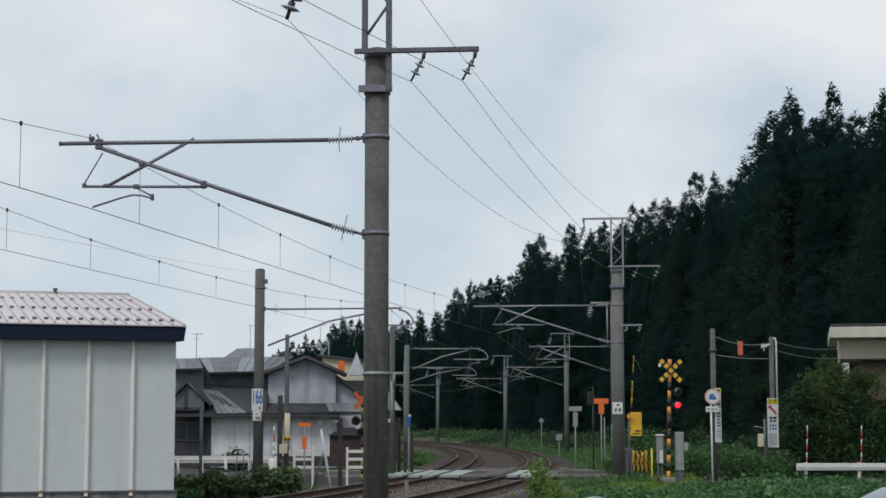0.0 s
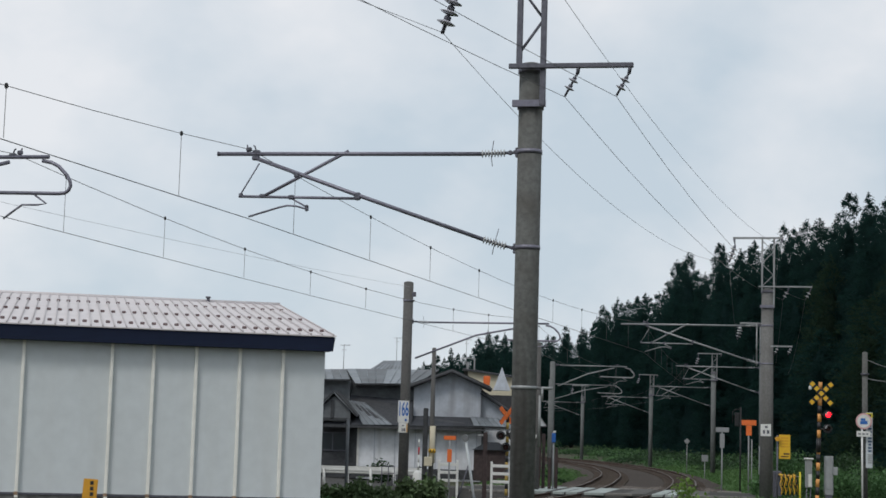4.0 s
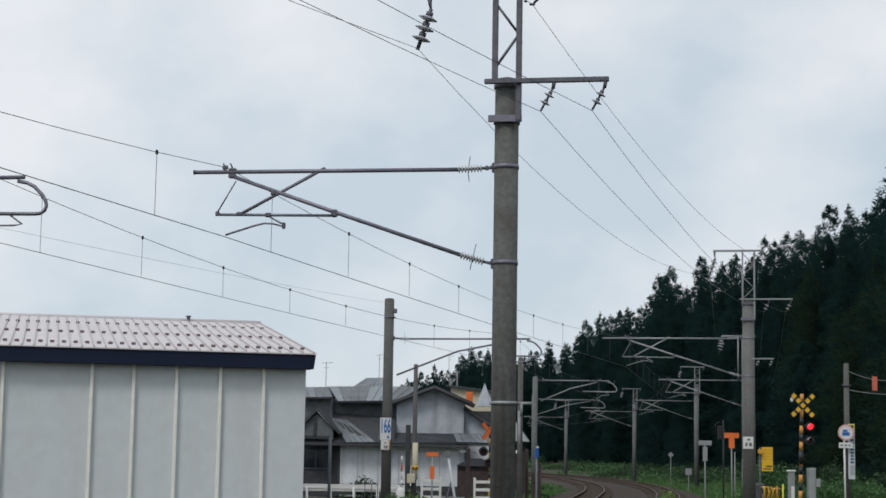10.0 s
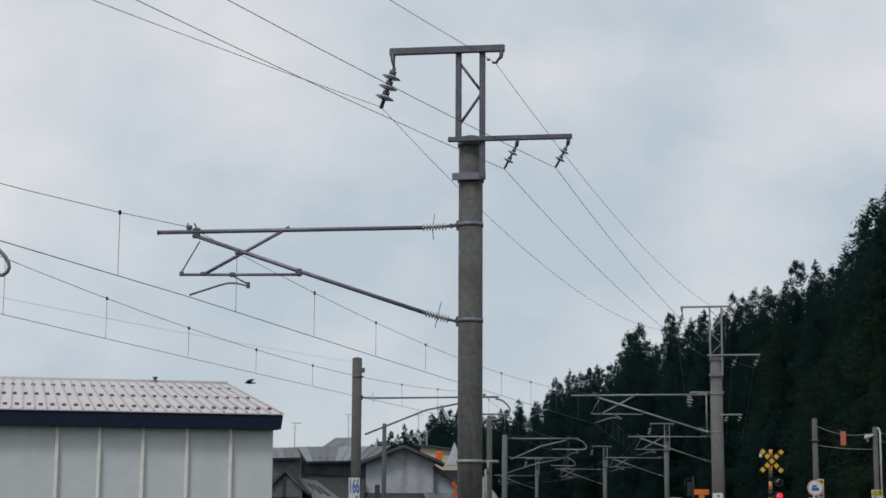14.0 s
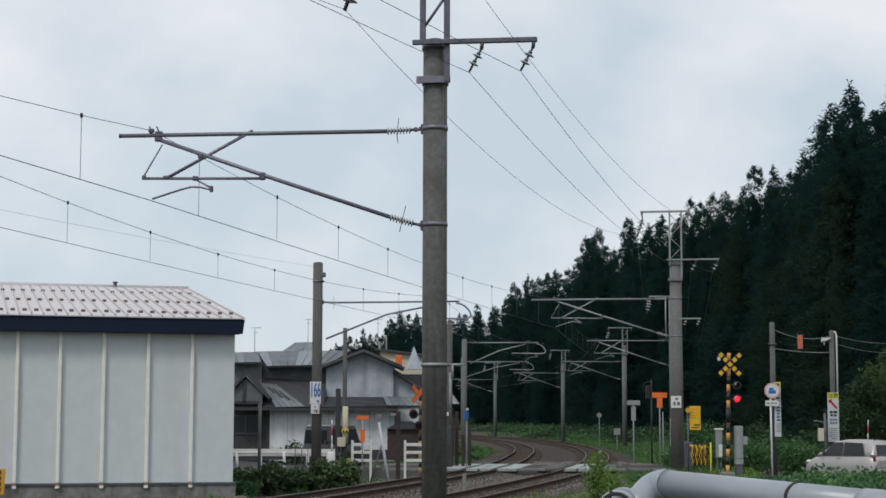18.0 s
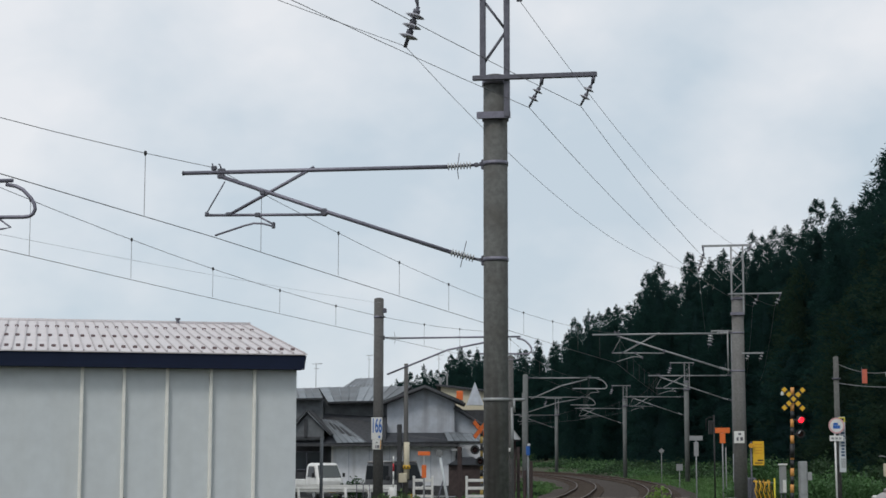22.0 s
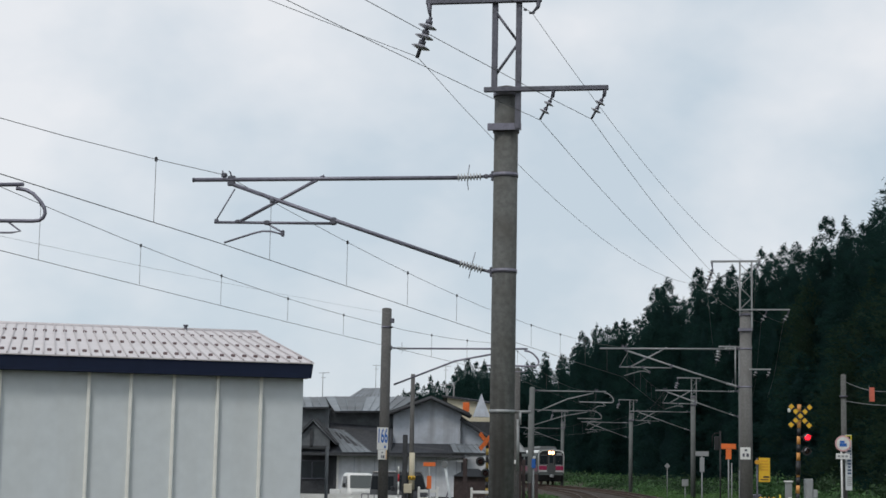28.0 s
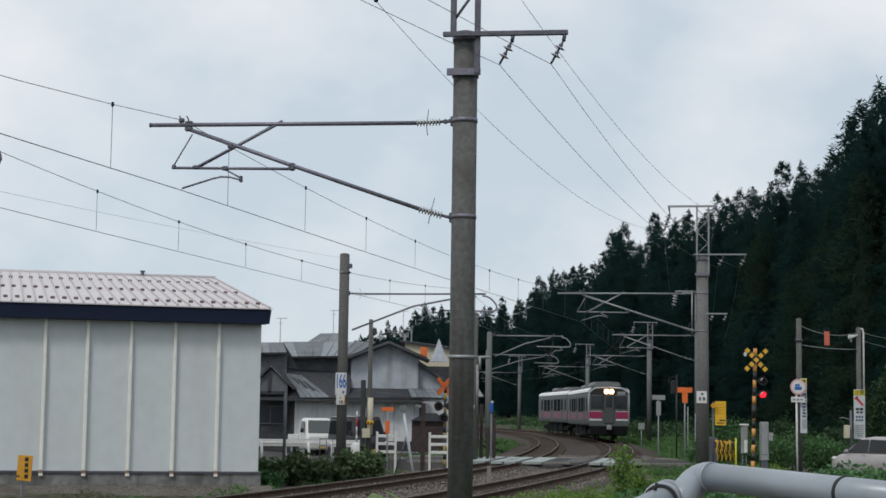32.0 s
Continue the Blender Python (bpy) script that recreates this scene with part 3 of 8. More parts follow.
def lay_road():
    s = Shape()
    pts = []
    for (x0, y0), (x1, y1) in zip(ROAD, ROAD[1:]):
        n = max(2, int(math.hypot(x1 - x0, y1 - y0)))
        pts += [(x0 + (x1 - x0) * k / n, y0 + (y1 - y0) * k / n) for k in range(n)]
    for k, (x, y) in enumerate(pts):
        a, b = pts[max(0, k - 2)], pts[min(len(pts) - 1, k + 2)]
        d = math.hypot(b[0] - a[0], b[1] - a[1])
        nx, ny = -(b[1] - a[1]) / d, (b[0] - a[0]) / d
        z = 0.012 - 0.345 * min(1, max(0, x - 9.3) / 3.5) - 0.345 * min(1, max(0, -1.2 - x) / 3.0)
        h = 3.1 if x < 8.6 else max(2.1, 3.1 - 0.4 * (x - 8.6))
        for w, dz in ((-h - 0.5, -0.55), (-h, 0.0), (0.0, 0.02), (h, 0.0), (h + 0.5, -0.55)):
            s.v.append((x + nx * w, y + ny * w, z + dz))
    for j in range(len(pts) - 1):
        for i in range(4):
            s.face((j * 5 + i, (j + 1) * 5 + i, (j + 1) * 5 + i + 1, j * 5 + i + 1))
    me = s.mesh("road")
    tagged(part("road", me, ASPHALT), "narrow grey asphalt road over the level crossing", "road", kind="structure")
    edge = thing("crossing_deck", (0, 0, 0), "level crossing deck of pale panels between the rails", "crossing deck")
    for side in (0.0, FAR_TRACK):
        for o, w in ((-1.05, 0.72), (-0.24, 0.4), (0.24, 0.4), (1.05, 0.72)):
            for k in range(5):
                y = 63.2 + k * 1.36
                m = pose(track_x(y + 0.66, side + o), y + 0.66, -0.02 + grade(y), 0, 0, -heading(y))
                part("panel", Shape().box((0, 0, 0), (w, 1.35, 0.11), chamfer=0.012, m=m), PANEL_GREY if side == 0.0 and abs(o) > 0.5 else PANEL_PALE, edge)
    for x0, x1, dy in ((-1.2, 9.3, -3.45), (-1.2, 9.3, 3.45)):
        k = x0
        while k < x1:
            yy = road_y(k + 0.5) + dy
            o = [abs(k + 0.5 - track_x(yy, sd + g)) for sd in (0, FAR_TRACK) for g in (-.57, .57)]
            if min(o) > 0.62:
                part("edge_kerb", Shape().box((k + 0.5, yy, -0.01), (0.98, 0.16, 0.10), rz=3.4, chamfer=0.015), CONCRETE_PALE, edge, "pale concrete edge beam")
            k += 1.0


lay_road()


# ---- overhead line ----
def hang(a, b, sag, n=14):
    a, b = Vector(a), Vector(b)
    pts = []
    for k in range(n + 1):
        t = k / n
        p = a.lerp(b, t)
        p.z -= sag * 4 * t * (1 - t)
        pts.append(p)
    return pts


def insulator(parent, a, b, mat, sheds=6, r=0.075, name="insulator"):
    """A rod with sheds from a to b."""
    a, b = Vector(a), Vector(b)
    ins = part(name, Shape().tube([a, b], r * (0.2 if sheds < 4 else 0.35), 8), STEEL_DARK, parent)
    for k in range(sheds):
        c = a.lerp(b, (k + 1) / (sheds + 1))
        d = (b - a).normalized()
        part("shed", Shape().tube([c - d * 0.3 * r, c - d * 0.05 * r, c + d * 0.12 * r], [r * 0.4, r, r * 0.5], 14), mat, ins)
        if sheds < 4:
            part("cap", Shape().tube([c - d * 0.75 * r, c - d * 0.3 * r], r * 0.36, 10), STEEL_DARK, ins)
    return ins


def cantilever(pole, reach, zm, zl, loop=False, steel=GALV, ins=PORCELAIN, far=False, tail=0.51):
    """The arm that holds the wires, in the pole's space along +x: top tube, strut, steady arm."""
    arm = part("cantilever", Shape().tube([(0.72, 0, zm - 0.005), (reach + tail, 0, zm)], 0.032, 10), steel, pole)
    part("top_fitting", Shape().tube([(0.16, 0, zm + 0.015), (0.36, 0, zm + 0.01)], 0.022, 8).box((0.19, 0, zm + 0.015), (0.05, 0.05, 0.15), chamfer=0.01).box((0.29, 0, zm + 0.012), (0.06, 0.05, 0.07), chamfer=0.012), STEEL_DARK, arm)
    insulator(arm, (0.34, 0, zm + 0.01), (0.76, 0, zm - 0.005), ins, 8 if not far else 4, 0.062)
    if not far:
        part("arcing_horn", Shape().tube([(0.56, -0.02, zm - 0.19), (0.58, -0.03, zm - 0.05), (0.55, -0.02, zm + 0.2)], 0.006, 6), STEEL_DARK, arm)
    cx = reach
    if not loop:
        sx, sz, tx, tz = 0.66, zl + 0.12, reach - 0.117, zm - 0.075
        jx, jz = sx + (tx - sx) * 0.55, sz + (tz - sz) * 0.543
        rz = zm - 0.672
        part("strut", Shape().tube([(sx, 0, sz), (jx, 0, jz), (tx, 0, tz)], 0.032, 10), steel, arm)
        insulator(arm, (0.3, 0, zl + 0.015), (sx + 0.04, 0, sz + 0.012), ins, 8 if not far else 4, 0.062)
        part("low_fitting", Shape().tube([(0.16, 0, zl - 0.02), (0.31, 0, zl + 0.02)], 0.022, 8).box((0.19, 0, zl - 0.01), (0.05, 0.05, 0.15), chamfer=0.01), STEEL_DARK, arm)
        if not far:
            part("arcing_horn", Shape().tube([(0.53, -0.02, zl - 0.1), (0.5, -0.03, zl + 0.06), (0.44, -0.02, zl + 0.29)], 0.006, 6), STEEL_DARK, arm)
        part("registration_tube", Shape().tube([(jx, 0, rz - 0.016), (reach + 0.15, 0, rz + 0.012)], 0.022, 8), steel, arm)
        part("brace", Shape().tube([(jx + 0.16, 0, zm + 0.042), (reach - 0.23, 0, rz + 0.01)], 0.026, 8), steel, arm)
        part("tie_wire", Shape().tube([(reach - 0.156, 0, zm - 0.146), (reach + 0.123, 0, rz + 0.047)], 0.011, 6), steel, arm)
        part("joint_clamp", Shape().box((jx, 0, jz - 0.02), (0.1, 0.08, 0.12), chamfer=0.02), STEEL_DARK, arm)
        part("joint_clamp", Shape().box((reach - 0.76, 0, zm - 0.33), (0.09, 0.08, 0.09), chamfer=0.02), STEEL_DARK, arm)
        part("end_clamp", Shape().box((tx + 0.02, 0, tz + 0.01), (0.12, 0.07, 0.07), chamfer=0.015), STEEL_DARK, arm)
        part("end_clamp", Shape().box((reach + 0.12, 0, rz + 0.03), (0.06, 0.05, 0.07), chamfer=0.012), STEEL_DARK, arm)
        part("end_clamp", Shape().box((reach - 0.23, 0, rz + 0.02), (0.11, 0.06, 0.06), chamfer=0.015), STEEL_DARK, arm)
        part("tube_end", Shape().disc((reach + tail, 0, zm), (1, 0, 0), 0.037, 0.02, 10), STEEL_DARK, arm)
        part("steady_arm", Shape().tube([(reach - 0.67, 0, rz - 0.01), (reach - 0.93, 0, rz - 0.15), (reach - 0.93, 0, rz - 0.18), (reach - 0.76, 0, rz - 0.135), (reach - 0.62, 0, rz - 0.128),
                                         (reach - 0.48, 0, rz - 0.16), (reach - 0.015, 0, rz - 0.303)], 0.016, 6), steel, arm)
        part("pivot", Shape().box((reach - 0.68, 0, rz), (0.1, 0.06, 0.07), chamfer=0.015), STEEL_DARK, arm)
        part("steady_joint", Shape().box((reach - 0.93, 0, rz - 0.165), (0.05, 0.06, 0.1), chamfer=0.012), STEEL_DARK, arm)
    else:
        zt = zm - 0.06
        pts = [(reach + 0.4, 0, zt), (reach + 0.56, 0, zt - 0.03), (reach + 0.68, 0, zt - 0.09), (reach + 0.82, 0, zt - 0.23), (reach + 0.875, 0, zt - 0.32), (reach + 0.89, 0, zt - 0.4),
               (reach + 0.86, 0, zt - 0.47), (reach + 0.8, 0, zt - 0.51), (reach + 0.7, 0, zt - 0.52), (reach - 0.9, 0, zt - 0.5)]
        part("loop_tube", Shape().tube(pts, 0.03, 8), steel, arm)
        part("strut", Shape().tube([(0.3, 0, zl), (reach * 0.55, 0, zm - 0.42), (reach - 0.15, 0, zm - 0.08)], 0.032, 8), steel, arm)
        part("steady_arm", Shape().tube([(reach + 0.3, 0, zt - 0.54), (reach + 0.5, 0, zt - 0.68), (reach + 0.35, 0, zt - 0.7), (reach + 0.1, 0, zt - 0.7), (reach - 0.2, 0, zt - 0.92)], 0.017, 6), steel, arm)
    part("wire_clamp", Shape().box((cx - 0.1, 0, zm + 0.03), (0.12, 0.06, 0.06), chamfer=0.015).box((cx + 0.02, 0, zm + 0.07), (0.09, 0.05, 0.07), chamfer=0.015).tube([(cx - 0.1, 0, zm + .04), (cx - 0.07, 0, zm + .12), (cx - 0.05, 0, zm + .13)], 0.012, 6).tube([(cx + .03, 0, zm + .03), (cx + .05, 0, zm + .14)], 0.012, 6), STEEL_DARK, arm)
    return arm


def line_pole(at, rz, height, r, mat, label, frame_top=None, feeder=None, bands=(), foot=0.5, steel=STEEL_DARK, leg=0.085, ins=PORCELAIN_GREY, taper=1.04):
    """A round concrete pole at its foot; +x points along the arm. frame_top: height of the lattice top."""
    p = thing("line_pole", at, label, "line pole", "overhead line poles", rz)
    z0 = -foot
    part("pole", Shape().tube([(0, 0, z0), (0, 0, height)], r * taper, 24, r_end=r), mat, p)
    part("pole_cap", Shape().tube([(0, 0, height), (0, 0, height + 0.025), (0, 0, height + 0.05)], [r * 1.0, r * 0.9, r * 0.4], 20), mat, p)
    for z in bands:
        part("band", Shape().tube([(0, 0, z - 0.03), (0, 0, z + 0.03)], r + 0.012, 24).box((r + 0.03, 0, z), (0.06, 0.06, 0.05)).box((r + 0.03, 0, z), (0.06, 0.06, 0.05)), GALV, p)
    if frame_top:
        for x in (-r + 0.0, r - 0.02):
            x0 = x if x > 0 else x - 0.02
            low = height - 0.06 if x > 0 else height - 0.65
            part("frame_leg", Shape().box((x0, r + 0.03, (low + frame_top) / 2), (leg, leg, frame_top - low), chamfer=0.008), steel, p)
        zz = [height + 0.08, height + 0.5, frame_top - 0.55, frame_top - 0.1] if frame_top - height > 1 else [height + .05, frame_top - .05]
        for k in range(4):
            za, zb = (zz[0] + (zz[-1] - zz[0]) * q / 4 for q in (k, k + 1))
            sg = 1 if k % 2 == 0 else -1
            if leg > 0.08:
                if k > 1:
                    continue
                za, zb = zz[0] + (zz[-1] - zz[0]) * (0.04 + 0.48 * k), zz[0] + (zz[-1] - zz[0]) * (0.48 + 0.46 * k)
            part("frame_brace", Shape().tube([(r * sg, r + 0.03, za), (-r * sg, r + 0.03, zb)], leg * 0.26, 6), steel, p)
        part("top_bar", Shape().box((0.33, r + 0.1, frame_top - 0.03), (1.75, leg * 0.9, leg * 1.25), chamfer=0.008), steel, p)
        part("clamp_ring", Shape().tube([(0, 0, height - 0.66), (0, 0, height - 0.56)], r + 0.02, 24).box((0.0, r + .03, height - .61), (.5, .06, .1)), GALV, p)
        part("clamp_ring", Shape().tube([(0, 0, height - 0.12), (0, 0, height - 0.04)], r + 0.02, 24), GALV, p)
        # left string with three discs, right clamp
        part("hanger", Shape().tube([(1.16, r + .1, frame_top - 0.05), (1.15, r + .1, frame_top - 0.2), (1.13, r + .1, frame_top - 0.3)], [0.05, 0.03, 0.014], 6), STEEL_DARK, p)
        insulator(p, (1.13, r + .1, frame_top - 0.28), (1.33, r + .1, frame_top - 0.9), ins, 3, 0.15)
        part("hanger", Shape().tube([(-0.5, r + .1, frame_top - 0.04), (-0.49, r + .1, frame_top - 0.16), (-0.4, r + .1, frame_top - 0.26)], [0.045, 0.03, 0.012], 6).box((-0.4, r + .1, frame_top - .25), (.09, .03, .035), chamfer=0.01).box((-0.3, r + .1, frame_top - .2), (.05, .03, .035), chamfer=0.01), STEEL_DARK, p)
    if feeder:
        part("feeder_bar", Shape().box((-0.62, r + 0.1, feeder), (1.85, leg * 0.85, leg * 0.85), chamfer=0.008), steel, p)
        for x in (-0.74, -1.5):
            part("hanger", Shape().tube([(x, r + .1, feeder), (x + 0.02, r + .1, feeder - 0.13)], 0.03, 6), STEEL_DARK, p)
            insulator(p, (x + 0.02, r + .1, feeder - 0.12), (x + 0.2, r + .1, feeder - 0.46), ins, 2, 0.085)
    return p


# arms point to the left of the view, a little away from it
P1, P2, PH, P3, P4, P5 = (0.28, 25.0), (9.22, 60.0), (13.6, 90.0), (15.05, 122.5), (13.2, 152.5), (8.28, 177.5)
A1, A2, AH, A3, A4, A5 = 172, 170, 176, 182, 188, 192
pole_near = line_pole((*P1, 0), A1, 7.43, 0.18, CONCRETE, "weathered grey concrete line pole with a steel lattice top", 8.78, 7.37, (6.12, 4.68))
cantilever(pole_near, 4.33, 6.10, 4.68)
part("cable_clip", Shape().tube([(0, 0, 2.585), (0, 0, 2.635)], 0.2, 24), GALV_FAR, pole_near, "pale steel band")
part("cable_clip", Shape().tube([(-0.2, 0, 2.61), (-0.42, 0, 2.61)], 0.025, 6).tube([(-0.27, .03, 2.42), (-0.27, .03, 2.61)], 0.02, 6), GALV_FAR, pole_near)
part("conduit", Shape().tube([(-0.235, 0.02, 1.75), (-0.235, 0.02, 2.5)], 0.022, 8), GALV_FAR, pole_near, "pale cable conduit")

pole_two = line_pole((*P2, 0.0), A2, 7.4, 0.205, CONCRETE_MID, "thick grey concrete line pole with a number plate beside the crossing", 9.23, 7.48, (6.12, 4.78), steel=GALV_FAR, leg=0.06, ins=PORCELAIN, taper=1.16)
cantilever(pole_two, 4.3, 6.12, 4.78, steel=GALV_FAR, tail=0.85)
part("bracket_frame", Shape().tube([(0.26, 0, 6.2), (0.93, 0, 6.2), (0.9, 0, 5.98)], 0.03, 6).tube([(0.36, 0, 6.2), (0.36, 0, 4.7)], 0.03, 6), GALV_FAR, pole_two)
insulator(pole_two, (0.95, 0, 6.12), (0.99, -0.02, 5.75), PORCELAIN, 3, 0.1)
part("side_bar", Shape().box((-0.5, .3, 5.39), (0.75, .05, .05)), GALV_FAR, pole_two)
for x in (-0.38, -0.84):
    insulator(pole_two, (x, .3, 5.36), (x + 0.12, .3, 5.1), PORCELAIN, 2, 0.07)
plate = part("number_plate", Shape().box((0.02, 0.24, 2.46), (0.36, 0.02, 0.42), chamfer=0.006), WHITE, pole_two, "white plate with small marks")
for mx, mz, mw, mh in ((0.0, 2.57, 0.09, 0.07), (-0.06, 2.4, 0.09, 0.12), (0.08, 2.4, 0.07, 0.12)):
    part("mark", Shape().box((mx, 0.253, mz), (mw, 0.008, mh)), STEEL_DARK, plate)
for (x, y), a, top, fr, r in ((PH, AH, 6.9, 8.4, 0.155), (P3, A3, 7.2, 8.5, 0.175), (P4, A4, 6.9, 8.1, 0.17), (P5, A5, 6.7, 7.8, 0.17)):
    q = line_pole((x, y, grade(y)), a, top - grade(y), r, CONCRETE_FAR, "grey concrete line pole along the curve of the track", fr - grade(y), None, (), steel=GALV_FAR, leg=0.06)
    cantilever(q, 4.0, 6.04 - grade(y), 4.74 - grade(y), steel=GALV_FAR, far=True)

# far-track side
LP0, LP1, LP2, LP3 = (-11.33, 26.6), (-3.33, 57.5), (2.57, 90.0), (3.45, 125.0)
B0, B1, B2, B3 = -8, -10, -4, 2
pole_left = line_pole((*LP0, -0.3), B0, 7.2, 0.17, CONCRETE_DARK, "concrete line pole beside the far track", None, None, (6.3, 5.0))
cantilever(pole_left, 3.62, 6.35, 5.1, loop=True)
pole_166 = line_pole((*LP1, -0.42), B1, 7.51, 0.165, CONCRETE_DARK, "dark concrete line pole with a blue and white number board", None, None, (6.9,))
cantilever(pole_166, 4.35, 6.18, 4.95, loop=True)
part("cap_bracket", Shape().box((0.2, -0.02, 7.12), (0.14, 0.1, 0.16), chamfer=0.02), STEEL_DARK, pole_166)
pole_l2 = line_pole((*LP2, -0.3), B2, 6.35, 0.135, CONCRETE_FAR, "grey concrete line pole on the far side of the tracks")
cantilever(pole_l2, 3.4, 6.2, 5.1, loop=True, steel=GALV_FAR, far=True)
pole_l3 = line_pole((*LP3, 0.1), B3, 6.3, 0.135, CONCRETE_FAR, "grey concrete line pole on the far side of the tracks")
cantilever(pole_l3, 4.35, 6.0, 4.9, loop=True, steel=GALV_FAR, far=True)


def tip(at, a, reach, z, dy=0.0):
    return Vector((at[0] + reach * math.cos(radians(a)) - dy * math.sin(radians(a)), at[1] + reach * math.sin(radians(a)) + dy * math.cos(radians(a)), z))


def string_wire(name, stops, sags, r, mat, label, drop_to=None, steps=()):
    """A wire over several supports; with drop_to, droppers join it to the wire below, at (first, pitch) of each span."""
    w = thing(name, stops[0], label, "overhead wire", "overhead wires")
    o = Vector(stops[0])
    for (a, b), sag in zip(zip(stops, stops[1:]), sags):
        part("wire", Shape().tube([p - o for p in hang(a, b, sag)], r, 5, caps=False), mat, w)
    if drop_to:
        for (a, b), (c, d), sag, (first, pitch) in zip(zip(stops, stops[1:]), zip(drop_to, drop_to[1:]), sags, steps):
            for k in range(int((0.99 - first) / pitch) + 1):
                t = first + k * pitch
                top = Vector(a).lerp(Vector(b), t)
                top.z -= sag * 4 * t * (1 - t)
                low = Vector(c).lerp(Vector(d), t)
                dr = part("dropper", Shape().tube([top - o, low - o], 0.0045, 5, caps=False), WIRE, w)
                part("dropper_clip", Shape().box(top - o, (0.04, 0.04, 0.07), chamfer=0.012), WIRE_DARK, dr)
    return w


near_m = [(-13.0, -8.0, 6.15), tip(P1, A1, 4.33, 6.17), tip(P2, A2, 4.3, 6.16), tip(PH, AH, 4.0, 6.08), tip(P3, A3, 4.0, 6.08), tip(P4, A4, 4.0, 6.08), tip(P5, A5, 4.0, 6.08)]
near_c = [(-13.0, -8.0, 5.1), tip(P1, A1, 4.33, 5.1), tip(P2, A2, 4.3, 5.1), tip(PH, AH, 4.0, 5.03), tip(P3, A3, 4.0, 5.03), tip(P4, A4, 4.0, 5.03), tip(P5, A5, 4.0, 5.03)]
near_m, near_c = [tuple(p) for p in near_m], [tuple(p) for p in near_c]
string_wire("messenger_wire", near_m, [0.72, 0.5, 0.42, 0.42, 0.4, 0.4], 0.005, WIRE, "thin grey messenger wire with droppers over the near track", near_c, [(0.014, 0.131)] + [(0.053, 0.107)] + [(0.06, 0.13)] * 4)
string_wire("contact_wire", near_c, [0.03] * 6, 0.0066, WIRE, "contact wire over the near track")
far_m = [(-16.5, -8.0, 6.1), tip(LP0, B0, 3.55, 6.1), tip(LP1, B1, 4.25, 5.92), tip(LP2, B2, 3.4, 5.95), tip(LP3, B3, 4.35, 6.1)]
far_c = [(-16.5, -8.0, 4.95), tip(LP0, B0, 3.55, 5.07), tip(LP1, B1, 4.25, 4.88), tip(LP2, B2, 3.4, 4.95), tip(LP3, B3, 4.35, 5.0)]
far_m, far_c = [tuple(p) for p in far_m], [tuple(p) for p in far_c]
string_wire("messenger_wire", far_m, [0.6, 0.56, 0.5, 0.5], 0.0058, WIRE, "thin grey messenger wire with droppers over the far track", far_c, [(0.05, 0.125), (0.05, 0.113), (0.06, 0.13), (0.06, 0.12)])
string_wire("contact_wire", far_c, [0.03] * 4, 0.0058, WIRE, "contact wire over the far track")


def local(at, a, x, y, z):
    return tuple(Vector((at[0], at[1], 0)) + Matrix.Rotation(radians(a), 4, "Z") @ Vector((x, y, z)))


for x1, z1, x2, z2, back, sag in ((-0.54, 6.9, -0.54, 7.02, (-13.2, -9.0, 7.2), 0.5), (-1.3, 6.9, -1.3, 7.02, (-12.1, -9.0, 7.2), 0.6),
                                  (1.33, 7.9, 1.33, 8.35, (-18.8, -9.0, 8.2), 0.88), (-0.4, 8.53, -0.4, 8.95, (-13.2, -9.0, 8.8), 0.6)):
    string_wire("feeder_wire", [back, local(P1, A1, x1, 0.28, z1), local(P2, A2, x2, 0.36, z2), local(PH, AH, x2, 0.3, z2 - 1.0 if z2 > 8 else z2 - 1.3)],
                [0.4, sag, 0.4], 0.0045, WIRE, "thin bare feeder wire strung between the line poles")


string_wire("return_wire", [(-18.5, -4.0, 6.1), (-11.33, 26.6, 6.05), (-3.25, 57.35, 6.94)], [0.15, 0.1], 0.0035, WIRE_PALE, "thin pale return wire to the top of the dark line pole")


# ---- foliage ----
def leaf_quads(rng, centers, size, up=0.35, slim=1.0):
    """One small bent-free leaf quad round each centre; up: how far leaves lie flat."""
    n = len(centers)
    d = rng.normal(size=(n, 3))
    d[:, 2] += up * 3
    d /= np.linalg.norm(d, axis=1)[:, None]
    a = np.cross(d, rng.normal(size=(n, 3)))
    a /= np.linalg.norm(a, axis=1)[:, None]
    b = np.cross(d, a)
    s = (size * rng.uniform(0.6, 1.3, n))[:, None]
    v = np.stack([centers - a * s, centers - b * s * 0.55 * slim, centers + a * s, centers + b * s * 0.55 * slim], 1)
    return v.reshape(-1, 3), np.arange(n * 4).reshape(n, 4)


